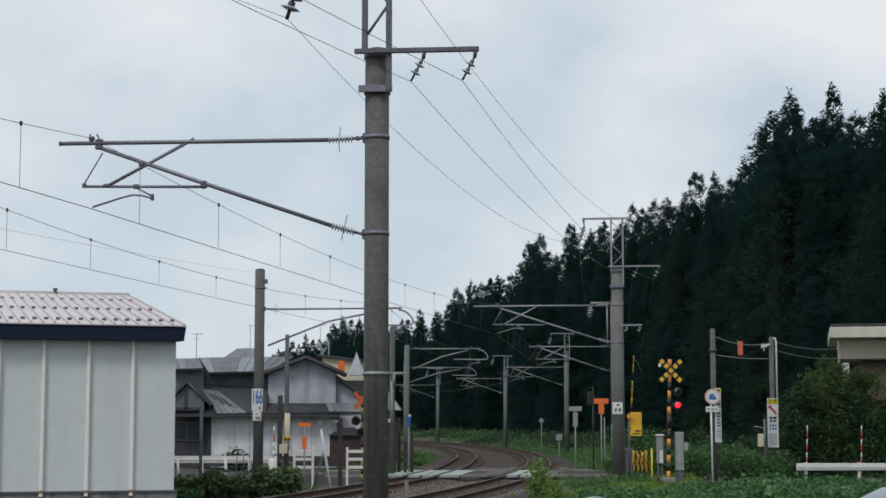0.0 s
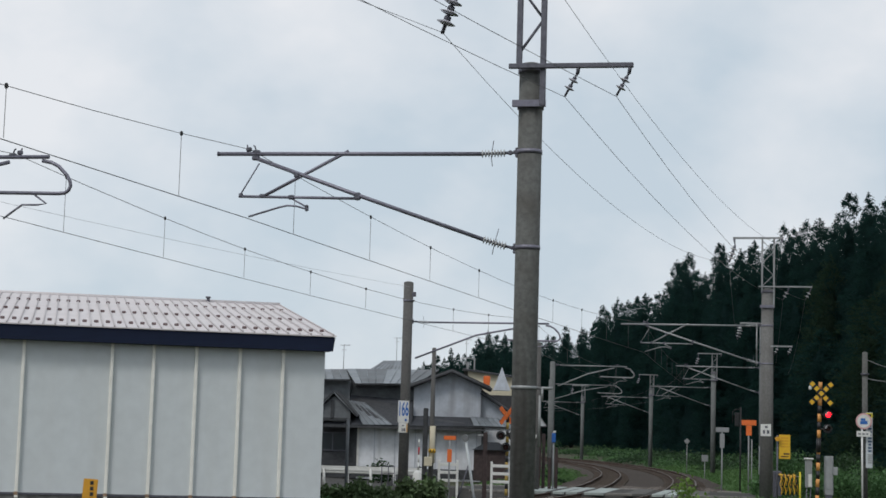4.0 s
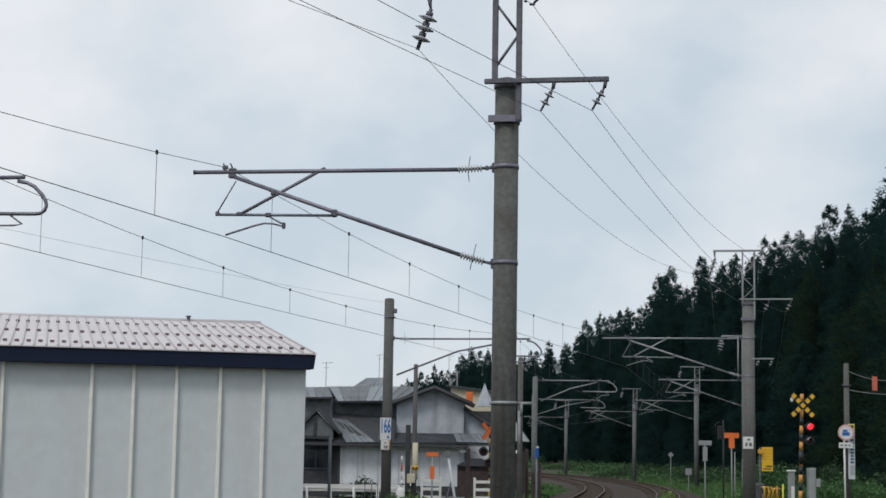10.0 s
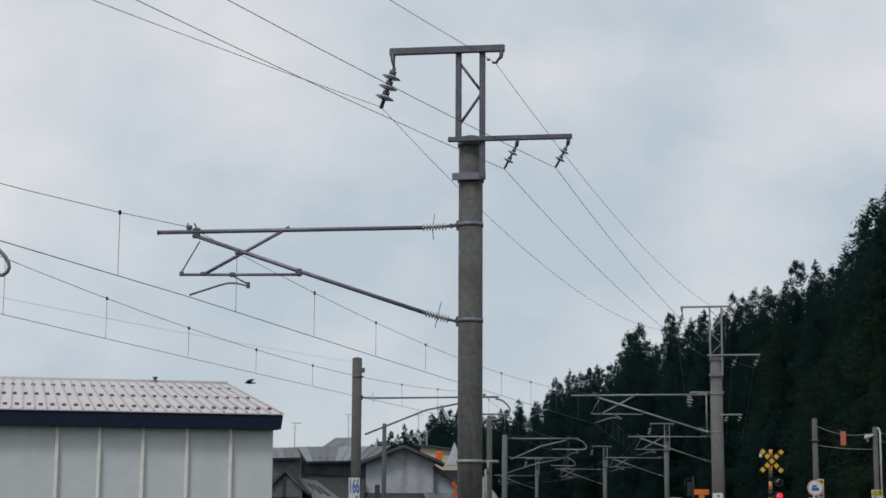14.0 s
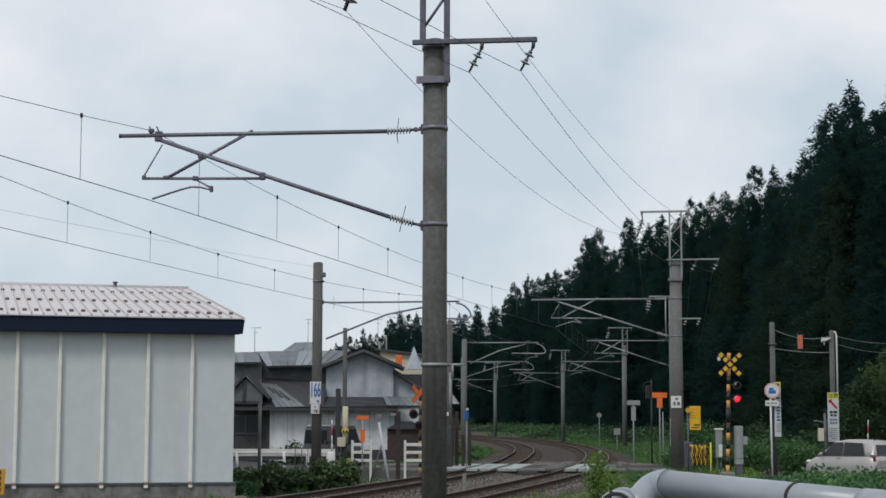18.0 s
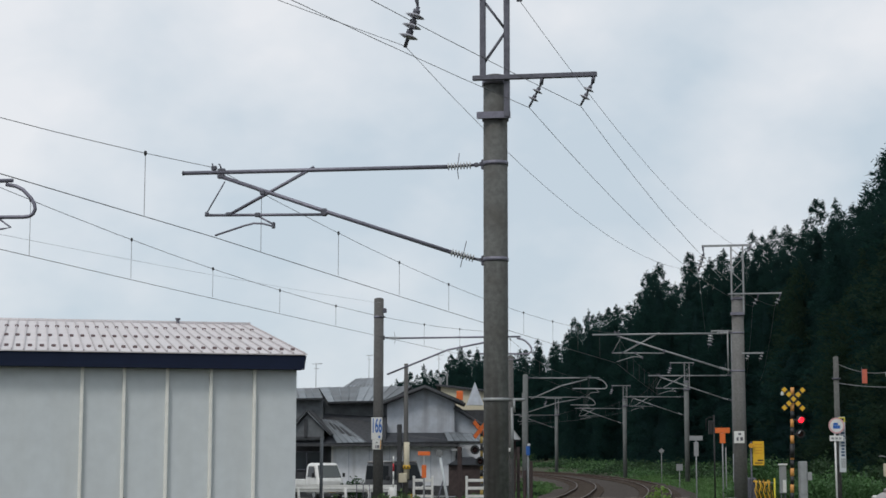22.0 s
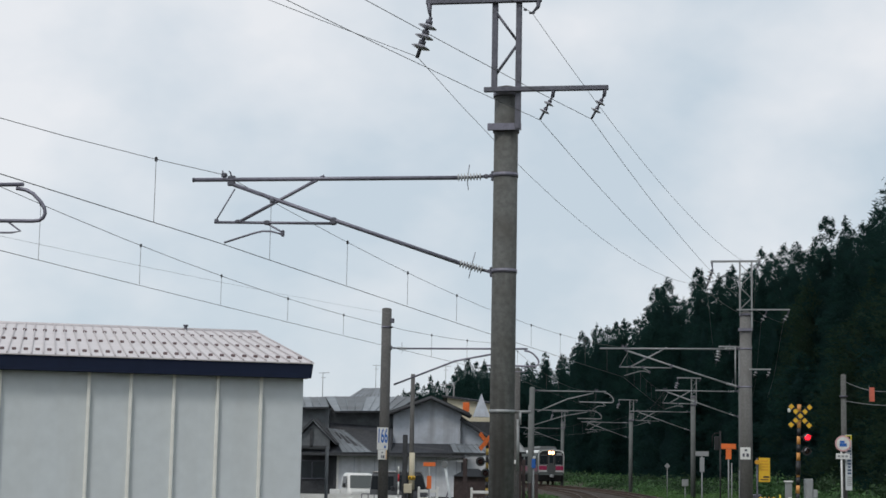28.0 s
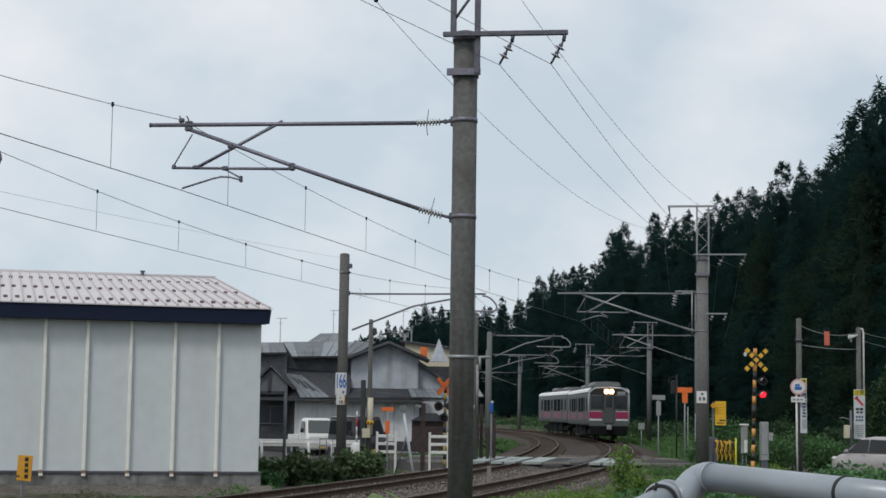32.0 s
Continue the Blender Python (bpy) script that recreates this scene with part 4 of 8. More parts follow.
def cedar_mesh(seed, height=22.0, width=3.0, fine=1.0, low=0.05, mat=CEDAR, tier=0.0185, rag=(0.55, 1.2)):
    """Crown of a cedar: whorls of drooping limbs with upturned tufts, open and ragged at the top."""
    rng = np.random.default_rng(seed)
    lean = rng.uniform(-0.012, 0.012, 2)

    def reach(s):
        """Crown radius s metres below the tip."""
        return width * (1 - np.exp(-(np.maximum(s, 0) / (height * 0.27)) ** 0.8))

    z0 = np.arange(low * height, height - 0.25, height * tier)
    z0 = np.repeat(z0, 6) + rng.normal(0, height * 0.006, len(z0) * 6)
    below = height - z0
    ang = rng.uniform(0, 6.283, len(z0))
    side_bias = 1 + 0.2 * np.sin(ang * 2 + z0 * 0.9 + seed) + 0.14 * np.sin(z0 * 2.1 + ang)
    limb = reach(below) * rng.uniform(rag[0], rag[1], len(z0)) * side_bias + 0.1
    keep = rng.random(len(z0)) < np.where(below < height * 0.3, 0.72, 0.95)
    z0, ang, limb = z0[keep], ang[keep], limb[keep]
    n = np.maximum(8, (fine * (9 + 23 * limb)).astype(int))
    k = np.repeat(np.arange(len(z0)), n)
    f = 0.12 + 0.93 * rng.random(len(k)) ** 0.62
    r, w = f * limb[k], 0.20 * limb[k] * (1.25 - 0.7 * f) + 0.05
    q = rng.normal(0, 1.15, len(k)) * w
    zz = z0[k] + limb[k] * (0.25 * f - 0.85 * f ** 2 + 0.42 * f ** 4) + rng.normal(0, 0.13, len(k)) * (0.6 + limb[k] * 0.6)
    ca, sa = np.cos(ang[k]), np.sin(ang[k])
    c = np.stack([ca * r - sa * q + lean[0] * zz, sa * r + ca * q + lean[1] * zz, np.minimum(zz, height)], 1)
    # the leader
    m = int(34 * fine)
    h = rng.random(m)
    c = np.concatenate([c, np.stack([rng.normal(0, 0.07, m) + lean[0] * height, rng.normal(0, 0.07, m) + lean[1] * height, height - 1.3 * h], 1)])
    ca, sa = np.append(ca, np.cos(h * 40)), np.append(sa, np.sin(h * 40))
    o = np.stack([ca * 0.75, sa * 0.75, rng.normal(0.12, 0.45, len(c))], 1) + rng.normal(0, 0.3, (len(c), 3))
    o /= np.linalg.norm(o, axis=1)[:, None]
    side = np.cross(o, rng.normal(size=(len(c), 3)))
    side /= np.linalg.norm(side, axis=1)[:, None]
    ln = (rng.uniform(0.16, 0.36, len(c)) / math.sqrt(fine))[:, None]
    v = np.stack([c - o * ln * 0.5 - side * ln * 0.2, c - o * ln * 0.5 + side * ln * 0.2, c + o * ln * 0.75], 1).reshape(-1, 3)
    faces = np.arange(len(c) * 3).reshape(-1, 3)
    # plain hull added inside to close the crown: blocks sky gaps, lifts its darks
    m, seg = 15, 9
    hull = []
    for i in range(m):
        t = low + (0.87 - low) * i / (m - 1)
        for u in range(seg):
            aa = 6.2832 * (u + 0.5 * (i % 2)) / seg
            rr = 0.62 * float(reach((1 - t) * height)) * (1 - i / (m - 0.9)) ** 0.3 * rng.uniform(0.6, 1.2)
            hull.append((rr * math.cos(aa) + lean[0] * t * height, rr * math.sin(aa) + lean[1] * t * height, t * height))
    tri = []
    for i in range(m - 1):
        for u in range(seg):
            p, q = i * seg + u, i * seg + (u + 1) % seg
            tri += [(p, q, p + seg), (q, q + seg, p + seg)]
    me = numpy_mesh("crown", np.concatenate([v, np.array(hull)]), np.concatenate([faces, np.array(tri) + len(v)]))
    me.materials.append(mat)
    return me


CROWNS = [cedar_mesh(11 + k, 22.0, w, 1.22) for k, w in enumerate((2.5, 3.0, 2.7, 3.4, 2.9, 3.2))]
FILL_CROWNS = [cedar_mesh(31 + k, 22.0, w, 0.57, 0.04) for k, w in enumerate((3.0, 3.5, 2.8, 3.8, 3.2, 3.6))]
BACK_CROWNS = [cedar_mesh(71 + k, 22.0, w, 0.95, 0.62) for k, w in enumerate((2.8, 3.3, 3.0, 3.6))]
OLIVE_CROWNS = [cedar_mesh(51 + k, 22.0, w, 0.7, 0.04, CEDAR_OLIVE) for k, w in enumerate((3.3, 3.9))]
TRUNK = Shape().tube([(0, 0, -1.5), (0, 0, 6), (0.05, 0, 12), (0.02, 0, 18.5)], [0.34, 0.26, 0.14, 0.03], 8).mesh("trunk")
TRUNK.materials.append(BARK)

# tallest trees of the wood: bearing and height as slopes from the viewpoint
TALL = [(-0.047, 0.0455), (-0.0385, 0.0498), (-0.0307, 0.0541), (-0.0228, 0.0512), (-0.0156, 0.0604), (-0.0096, 0.0647), (0.0008, 0.0636), (0.012, 0.0625), (0.026, 0.063), (0.0366, 0.0691), (0.0449, 0.0679),
        (0.058, 0.0817), (0.0663, 0.0864), (0.0782, 0.0881), (0.0814, 0.0895), (0.0909, 0.0905), (0.1002, 0.1094), (0.1073, 0.1143), (0.1166, 0.1027), (0.1265, 0.1214), (0.1475, 0.1223), (0.164, 0.1334),
        (0.178, 0.1358), (0.1844, 0.1365), (0.1939, 0.139), (0.2018, 0.1535), (0.2115, 0.1525), (0.224, 0.15), (0.2311, 0.1588), (0.248, 0.19), (0.2624, 0.2037), (0.275, 0.188), (0.284, 0.2074), (0.299, 0.19), (0.3152, 0.2042), (0.34, 0.215), (0.38, 0.23), (0.45, 0.25)]
EDGE = [(-0.30, 430), (-0.10, 400), (-0.012, 350), (0.035, 300), (0.082, 232), (0.126, 182), (0.2, 135), (0.26, 103), (0.32, 86), (0.45, 66)]
_sb, _se = np.array([p[0] for p in TALL]), np.array([p[1] for p in TALL])
_eb, _ed = np.array([p[0] for p in EDGE]), np.array([p[1] for p in EDGE])


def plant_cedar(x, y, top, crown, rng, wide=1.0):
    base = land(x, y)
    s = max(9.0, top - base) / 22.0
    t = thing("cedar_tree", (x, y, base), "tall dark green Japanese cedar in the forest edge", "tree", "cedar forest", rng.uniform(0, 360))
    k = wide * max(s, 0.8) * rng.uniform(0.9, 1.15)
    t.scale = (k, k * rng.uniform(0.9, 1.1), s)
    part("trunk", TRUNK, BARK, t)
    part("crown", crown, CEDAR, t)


def plant_forest():
    rng = np.random.default_rng(21)
    for k, (b, e) in enumerate(TALL):
        d = float(np.interp(b, _eb, _ed)) * 1.05
        plant_cedar(b * d, d, 1.8 + e * d, CROWNS[k % 6], rng, 0.85 if b < 0.235 else 1.0)
    # shoulders between the tallest trees
    for k, ((b, e), (b2, e2)) in enumerate(zip(TALL, TALL[1:])):
        d = float(np.interp((b + b2) / 2, _eb, _ed)) * 1.07
        if (b2 - b) * d > 1.6 and 0.12 < b < 0.4:
            plant_cedar((b + b2) / 2 * d, d, 1.8 + min(e, e2) * 0.965 * d, CROWNS[(k + 3) % 6], rng, 0.9)
    for row, (near, lo, hi, step) in enumerate(((1.0, 0.72, 0.93, 3.3), (1.1, 0.9, 0.975, 2.5), (1.17, 0.91, 0.975, 2.8), (0.955, 0.42, 0.78, 4.6))):
        b = -0.05
        while b < 0.42:
            d = float(np.interp(b, _eb, _ed)) * near + rng.uniform(-2, 2)
            top = 1.8 + float(np.interp(b, _sb, _se)) * d * rng.uniform(lo, hi)
            olive = row in (0, 3) and b > 0.19 and rng.random() < 0.55
            crown = OLIVE_CROWNS[int(rng.integers(0, 2))] if olive else (BACK_CROWNS[int(rng.integers(0, 4))] if row in (1, 2) and (row == 2 or b > 0.06) else FILL_CROWNS[int(rng.integers(0, 6))])
            plant_cedar(b * d, d, top, crown, rng, 1.0 if row < 3 else 1.2)
            b += rng.uniform(0.75, 1.25) * step * (0.8 if b > 0.2 else 1.0) / d


plant_forest()


def scrub(name, patches, leaf, density, mat, label, category, seed, up=0.35, stuff=True, slim=1.0):
    """Mounded low growth: leaves strewn over overlapping mounds (x, y, rx, ry, height)."""
    rng = np.random.default_rng(seed)
    pts = []
    for x, y, rx, ry, h in patches:
        n = int(density * rx * ry)
        a, r = rng.uniform(0, 6.283, n), np.sqrt(rng.random(n))
        px, py = x + rx * r * np.cos(a), y + ry * r * np.sin(a)
        lump = 1 + 0.35 * np.sin(px * 2.1 + y) * np.cos(py * 1.7 + x) + 0.2 * np.sin(px * 5.3 + py * 3.1)
        pz = h * np.sqrt(np.clip(1 - r ** 2, 0, 1)) * lump * (rng.random(n) ** 0.35)
        gz = np.array([land(i, j) for i, j in zip(px, py)])
        pts.append(np.stack([px, py, gz + pz], 1))
    v, f = leaf_quads(rng, np.concatenate(pts), leaf, up, slim)
    me = numpy_mesh(name, v, f)
    me.materials.append(mat)
    ob = new(name, me)
    return tagged(ob, label, category, kind="stuff" if stuff else "")


def grow_banks():
    rng = np.random.default_rng(8)
    patches = []
    for _ in range(150):
        y = rng.uniform(26, 61)
        x = track_x(y, 4.2) + rng.uniform(0, 1) ** 1.2 * (17 + 0.1 * y)
        if (58 < y and x < 9.4) or (y > 55.8 and x > 10.9):
            continue
        patches.append((x, y, rng.uniform(0.8, 1.9), rng.uniform(0.8, 1.9), rng.uniform(0.35, 0.75) * ((0.36 if y > 48 else 0.45 if y > 40 else 0.6) if x > 12.4 else 0.95 if x > 9 else 0.75) * (0.25 if abs(x / y - 0.186) < 0.026 else 1.0)))
    scrub("kudzu_bank", patches, 0.075, 410, KUDZU, "rank green kudzu and weeds on the bank before the crossing", "weeds", 5)
    tips = [(x + rng.uniform(-1, 1), y + rng.uniform(-1, 1), rx * 0.45, ry * 0.45, h * 1.12) for x, y, rx, ry, h in patches]
    scrub("kudzu_tips", tips, 0.08, 330, KUDZU_TIPS, "pale young shoots over the kudzu on the bank", "weeds", 55)
    patches = []
    for _ in range(46):
        y = rng.uniform(13, 30)
        x = track_x(y, 3.4) + rng.uniform(0, 7)
        patches.append((x, y, rng.uniform(0.6, 1.3), rng.uniform(0.6, 1.3), rng.uniform(0.3, 0.65)))
    for _ in range(150):
        y = rng.uniform(24, 61)
        x = track_x(y, 2.7) + rng.uniform(0, 3.4)
        patches.append((x, y, rng.uniform(0.4, 0.9), rng.uniform(0.5, 1.1), rng.uniform(0.12, 0.3)))
    scrub("weeds", patches, 0.06, 420, SHRUB_LIGHT, "light green weeds along the near track", "weeds", 6)
    rank = []
    for _ in range(150):
        y = rng.uniform(27.5, 37)
        q = rng.uniform(0.024, 0.1)
        top = 1.77 + y * float(np.interp(q, (0.023, 0.044, 0.07, 0.096), (-0.0517, -0.0477, -0.043, -0.0413)))
        h = top - land(q * y, y)
        if h > 0.1:
            rank.append((q * y, y, rng.uniform(0.3, 0.6), rng.uniform(0.4, 0.8), h * rng.uniform(0.6, 0.95)))
    scrub("bank_weeds", rank, 0.06, 420, SHRUB_LIGHT, "rank yellow-green weeds on the bank beside the near track", "weeds", 66, up=0.1, slim=0.55)
    patches = []
    for _ in range(110):
        y = rng.uniform(72, 190)
        x = track_x(y, 9.0 if y < 130 else 4.0) + rng.uniform(0, 1) ** 1.2 * 14
        patches.append((x, y, rng.uniform(1.0, 2.4), rng.uniform(1.0, 2.4), rng.uniform(0.2, 0.75)))
    for _ in range(60):
        y = rng.uniform(74, 200)
        x = track_x(y, FAR_TRACK - 3.4) - rng.uniform(0, 1) ** 1.5 * 9
        if y < 105 and x < 1.5:
            continue
        patches.append((x, y, rng.uniform(0.7, 1.8), rng.uniform(0.7, 1.8), rng.uniform(0.3, 0.7)))
    meadow = []
    for _ in range(90):
        y = rng.uniform(70, 125)
        x = track_x(y, FAR_TRACK - 2.3) - rng.uniform(0, 3.2)
        if y < 74 and x < 3.0:
            continue
        meadow.append((x, y, rng.uniform(0.7, 1.5), rng.uniform(0.7, 1.8), rng.uniform(0.15, 0.4)))
    for _ in range(130):
        b = rng.uniform(-0.03, 0.16)
        d = float(np.interp(b, _eb, _ed)) * rng.uniform(0.78, 1.0)
        patches.append((b * d, d, rng.uniform(2.0, 4.5), rng.uniform(2.0, 4.0), rng.uniform(0.4, 1.2)))
    scrub("lineside_brambles", patches[::3], 0.13, 55, BUSH_MID, "mid-green brambles along the curve of the track", "brambles", 77)
    patches = [q for k, q in enumerate(patches) if k % 3]
    scrub("lineside_weeds", patches, 0.12, 52, SHRUB, "green weeds and brambles along the curve of the track", "weeds", 7)
    patches = []
    for _ in range(60):
        b = rng.uniform(0.15, 0.33)
        d = float(np.interp(b, _eb, _ed)) * rng.uniform(0.82, 0.97)
        patches.append((b * d, d, rng.uniform(1.6, 3.4), rng.uniform(1.6, 3.0), rng.uniform(0.7, 1.7)))
    for _ in range(260):
        y = 70.5 + 80 * rng.random() ** 1.3
        x = track_x(y, 1.55) + rng.uniform(0, 1.3)
        meadow.append((x, y, rng.uniform(0.25, 0.6), rng.uniform(0.5, 1.3), rng.uniform(0.06, 0.16)))
    for _ in range(330):
        y = rng.uniform(70, 150)
        x = track_x(y, 2.2) + rng.uniform(0, 1) ** 1.5 * 12
        meadow.append((x, y, rng.uniform(0.7, 1.6), rng.uniform(0.7, 1.8), rng.uniform(0.12, 0.34)))
    for _ in range(75):
        y = rng.uniform(57.0, 62.6)
        x = track_x(y, 1.9) + rng.uniform(0, 3.2)
        meadow.append((x, y, rng.uniform(0.35, 0.7), rng.uniform(0.35, 0.7), rng.uniform(0.3, 0.52)))
    scrub("meadow_grass", meadow, 0.15, 150, GRASS, "light green grass beyond the crossing", "grass", 14, up=0.0, slim=0.3)
    scrub("forest_edge_shrubs", patches, 0.16, 90, SHRUB, "dense green shrubs at the foot of the forest", "shrubs", 9)
    patches = [(x, y, rng.uniform(.25, .6), rng.uniform(.25, .6), rng.uniform(.1, .28)) for x, y in
               [(track_x(y, s) + rng.uniform(-.6, .6), y) for y in np.arange(27, 60, 1.3) for s in (FAR_TRACK - 2.9, 3.1)]]
    scrub("grass_tufts", patches, 0.09, 500, GRASS, "tufts of grass at the edge of the ballast", "grass", 10, up=0.0, slim=0.3)


grow_banks()


def bush(name, at, rx, ry, h, leaf, n, mat, label, category, seed, group="", stem=None):
    """A bush of many leaves on a few thin stems."""
    rng = np.random.default_rng(seed)
    t = thing(name, at, label, category, group)
    u = rng.normal(size=(n, 3))
    u /= np.linalg.norm(u, axis=1)[:, None]
    r = rng.random(n) ** 0.4
    lump = 1 + 0.28 * np.sin(u[:, 0] * 7 + seed) * np.cos(u[:, 2] * 6 + u[:, 1] * 5)
    c = np.stack([u[:, 0] * rx * r * lump, u[:, 1] * ry * r * lump, h * (0.52 + 0.5 * u[:, 2] * r * lump)], 1)
    c[:, 2] = np.maximum(c[:, 2], 0.03)
    v, f = leaf_quads(rng, c, leaf, 0.25)
    me = numpy_mesh("leaves", v, f)
    part("leaves", me, mat, t)
    s = Shape()
    for k in range(5):
        a = 1.256 * k + seed
        s.tube([(0.05 * math.cos(a), 0.05 * math.sin(a), -0.1), (rx * 0.35 * math.cos(a), ry * 0.35 * math.sin(a), h * 0.75)], 0.02, 5, r_end=0.006)
    part("stem", s, BARK, t)
    return t


# hedge along the far side, below the board pole
for k, (x, y, w, h) in enumerate([(-5.85, 50.0, 0.42, 1.0), (-5.0, 50.3, 0.55, 0.82), (-4.25, 50.7, 0.5, 0.98), (-3.55, 51.0, 0.44, 0.8), (-2.8, 51.4, 0.5, 1.02), (-2.15, 51.8, 0.5, 1.08)]):
    bush("hedge_bush", (x, y, land(x, y) - 0.02), w, 0.55, h, 0.085, 1500, HEDGE, "dark green clipped hedge bush beside the line pole", "hedge", 30 + k, "hedge")
for k, (x, y, w, h) in enumerate([(11.45, 66.0, 0.8, 2.0), (12.75, 66.6, 0.9, 1.3), (13.9, 66.2, 0.8, 1.65), (14.9, 66.8, 0.9, 1.3), (10.3, 67.0, 0.7, 1.2), (16.3, 66.4, 1.0, 1.35)]):
    bush("roadside_bush", (x, y, land(x, y) - 0.02), w, 0.7, h, 0.07, 1300, BUSH_MID, "loose mid-green bush beyond the crossing road", "bush", 140 + k, "roadside bushes")
bush("low_shrub", (-5.75, 81.5, land(-5.75, 81.5) - 0.02), 0.66, 0.4, 1.2, 0.08, 700, SHRUB, "low dark shrub before the house wall", "shrub", 171)
bush("low_bush", (-5.0, 47.6, land(-5.0, 47.6)), 0.7, 0.5, 0.55, 0.06, 1300, KUDZU, "low bright green bush at the ballast edge", "bush", 41)
bush("sapling", (4.05, 38.0, land(4.05, 38) - 0.02), 0.3, 0.3, 1.5, 0.05, 800, SHRUB_LIGHT, "yellow-green sapling on the bank before the crossing", "sapling", 42)
bush("sapling", (4.5, 39.0, land(4.5, 39) - 0.02), 0.34, 0.34, 1.0, 0.055, 600, SHRUB_LIGHT, "yellow-green sapling on the bank before the crossing", "sapling", 43)
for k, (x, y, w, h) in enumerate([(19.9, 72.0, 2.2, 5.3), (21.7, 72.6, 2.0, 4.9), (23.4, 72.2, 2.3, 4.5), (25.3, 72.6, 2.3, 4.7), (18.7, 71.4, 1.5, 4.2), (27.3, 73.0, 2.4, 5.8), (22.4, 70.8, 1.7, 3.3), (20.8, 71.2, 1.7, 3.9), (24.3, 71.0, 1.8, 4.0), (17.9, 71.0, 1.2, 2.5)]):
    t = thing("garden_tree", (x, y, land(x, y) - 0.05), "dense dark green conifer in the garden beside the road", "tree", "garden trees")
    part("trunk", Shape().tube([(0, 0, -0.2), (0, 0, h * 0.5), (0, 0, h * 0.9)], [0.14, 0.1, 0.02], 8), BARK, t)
    # low trees get darker hedge leaves, which also put the shade below into colour
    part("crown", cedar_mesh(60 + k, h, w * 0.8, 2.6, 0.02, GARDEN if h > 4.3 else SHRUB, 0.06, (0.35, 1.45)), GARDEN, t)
for k, (x, y, w, h) in enumerate([(10.4, 63.6, 0.42, 2.4), (11.75, 63.2, 0.6, 1.25), (12.5, 63.5, 0.7, 1.5), (14.3, 63.4, 0.8, 1.45), (15.2, 63.2, 0.6, 1.1)]):
    bush("shrub", (x, y, land(x, y) - 0.05), w, w, h, 0.065, 1800, BUSH_MID, "green leafy shrub beside the crossing", "shrub", 80 + k, "crossing shrubs")


def broad_weed(at, s, seed):
    """A young plant with a few large heart-shaped leaves."""
    t = thing("broad_leaf_plant", at, "young plant with large light green leaves", "plant", "broad-leaf plants")
    rng = random.Random(seed)
    part("stem", Shape().tube([(0, 0, -0.1), (0.03, 0, 0.5 * s), (0.0, 0.02, 0.95 * s)], 0.012, 6, r_end=0.006), SHRUB_LIGHT, t)
    for k in range(9):
        a = 2.4 * k + rng.uniform(-0.3, 0.3)
        z = s * (0.45 + 0.068 * k)
        r = s * (0.15 + 0.012 * k)
        m = Matrix.Translation((0, 0, z)) @ Matrix.Rotation(a, 4, "Z") @ Matrix.Rotation(radians(rng.uniform(-35, 30)), 4, "Y")
        leaf = Shape()
        pts = [(0.02, 0, 0), (0.3, -0.32, -.02), (0.62, -0.36, -.06), (0.9, -0.2, -.14), (1.12, 0, -.22), (0.9, 0.2, -.14), (0.62, 0.36, -.06), (0.3, 0.32, -.02)]
        mid = [(0.02, 0, 0), (0.35, 0, .05), (0.7, 0, 0.02), (1.12, 0, -.22)]
        P = [m @ (Vector(p) * r) for p in pts]
        Q = [m @ (Vector(p) * r) for p in mid]
        leaf.poly([P[0], P[1], P[2], Q[1]], True).poly([Q[1], P[2], P[3], Q[2]], True).poly([Q[2], P[3], P[4]], True)
        leaf.poly([P[0], Q[1], P[6], P[7]], True).poly([Q[1], Q[2], P[5], P[6]], True).poly([Q[2], P[4], P[5]], True)
        part("leaf", leaf, LEAF_PALE, t)


broad_weed((-0.6, 17.5, land(-0.6, 17.5)), 1.28, 1)
broad_weed((-1.21, 17.5, land(-1.21, 17.5)), 1.12, 2)
broad_weed((-0.3, 18.2, land(-0.3, 18.2)), 1.0, 3)


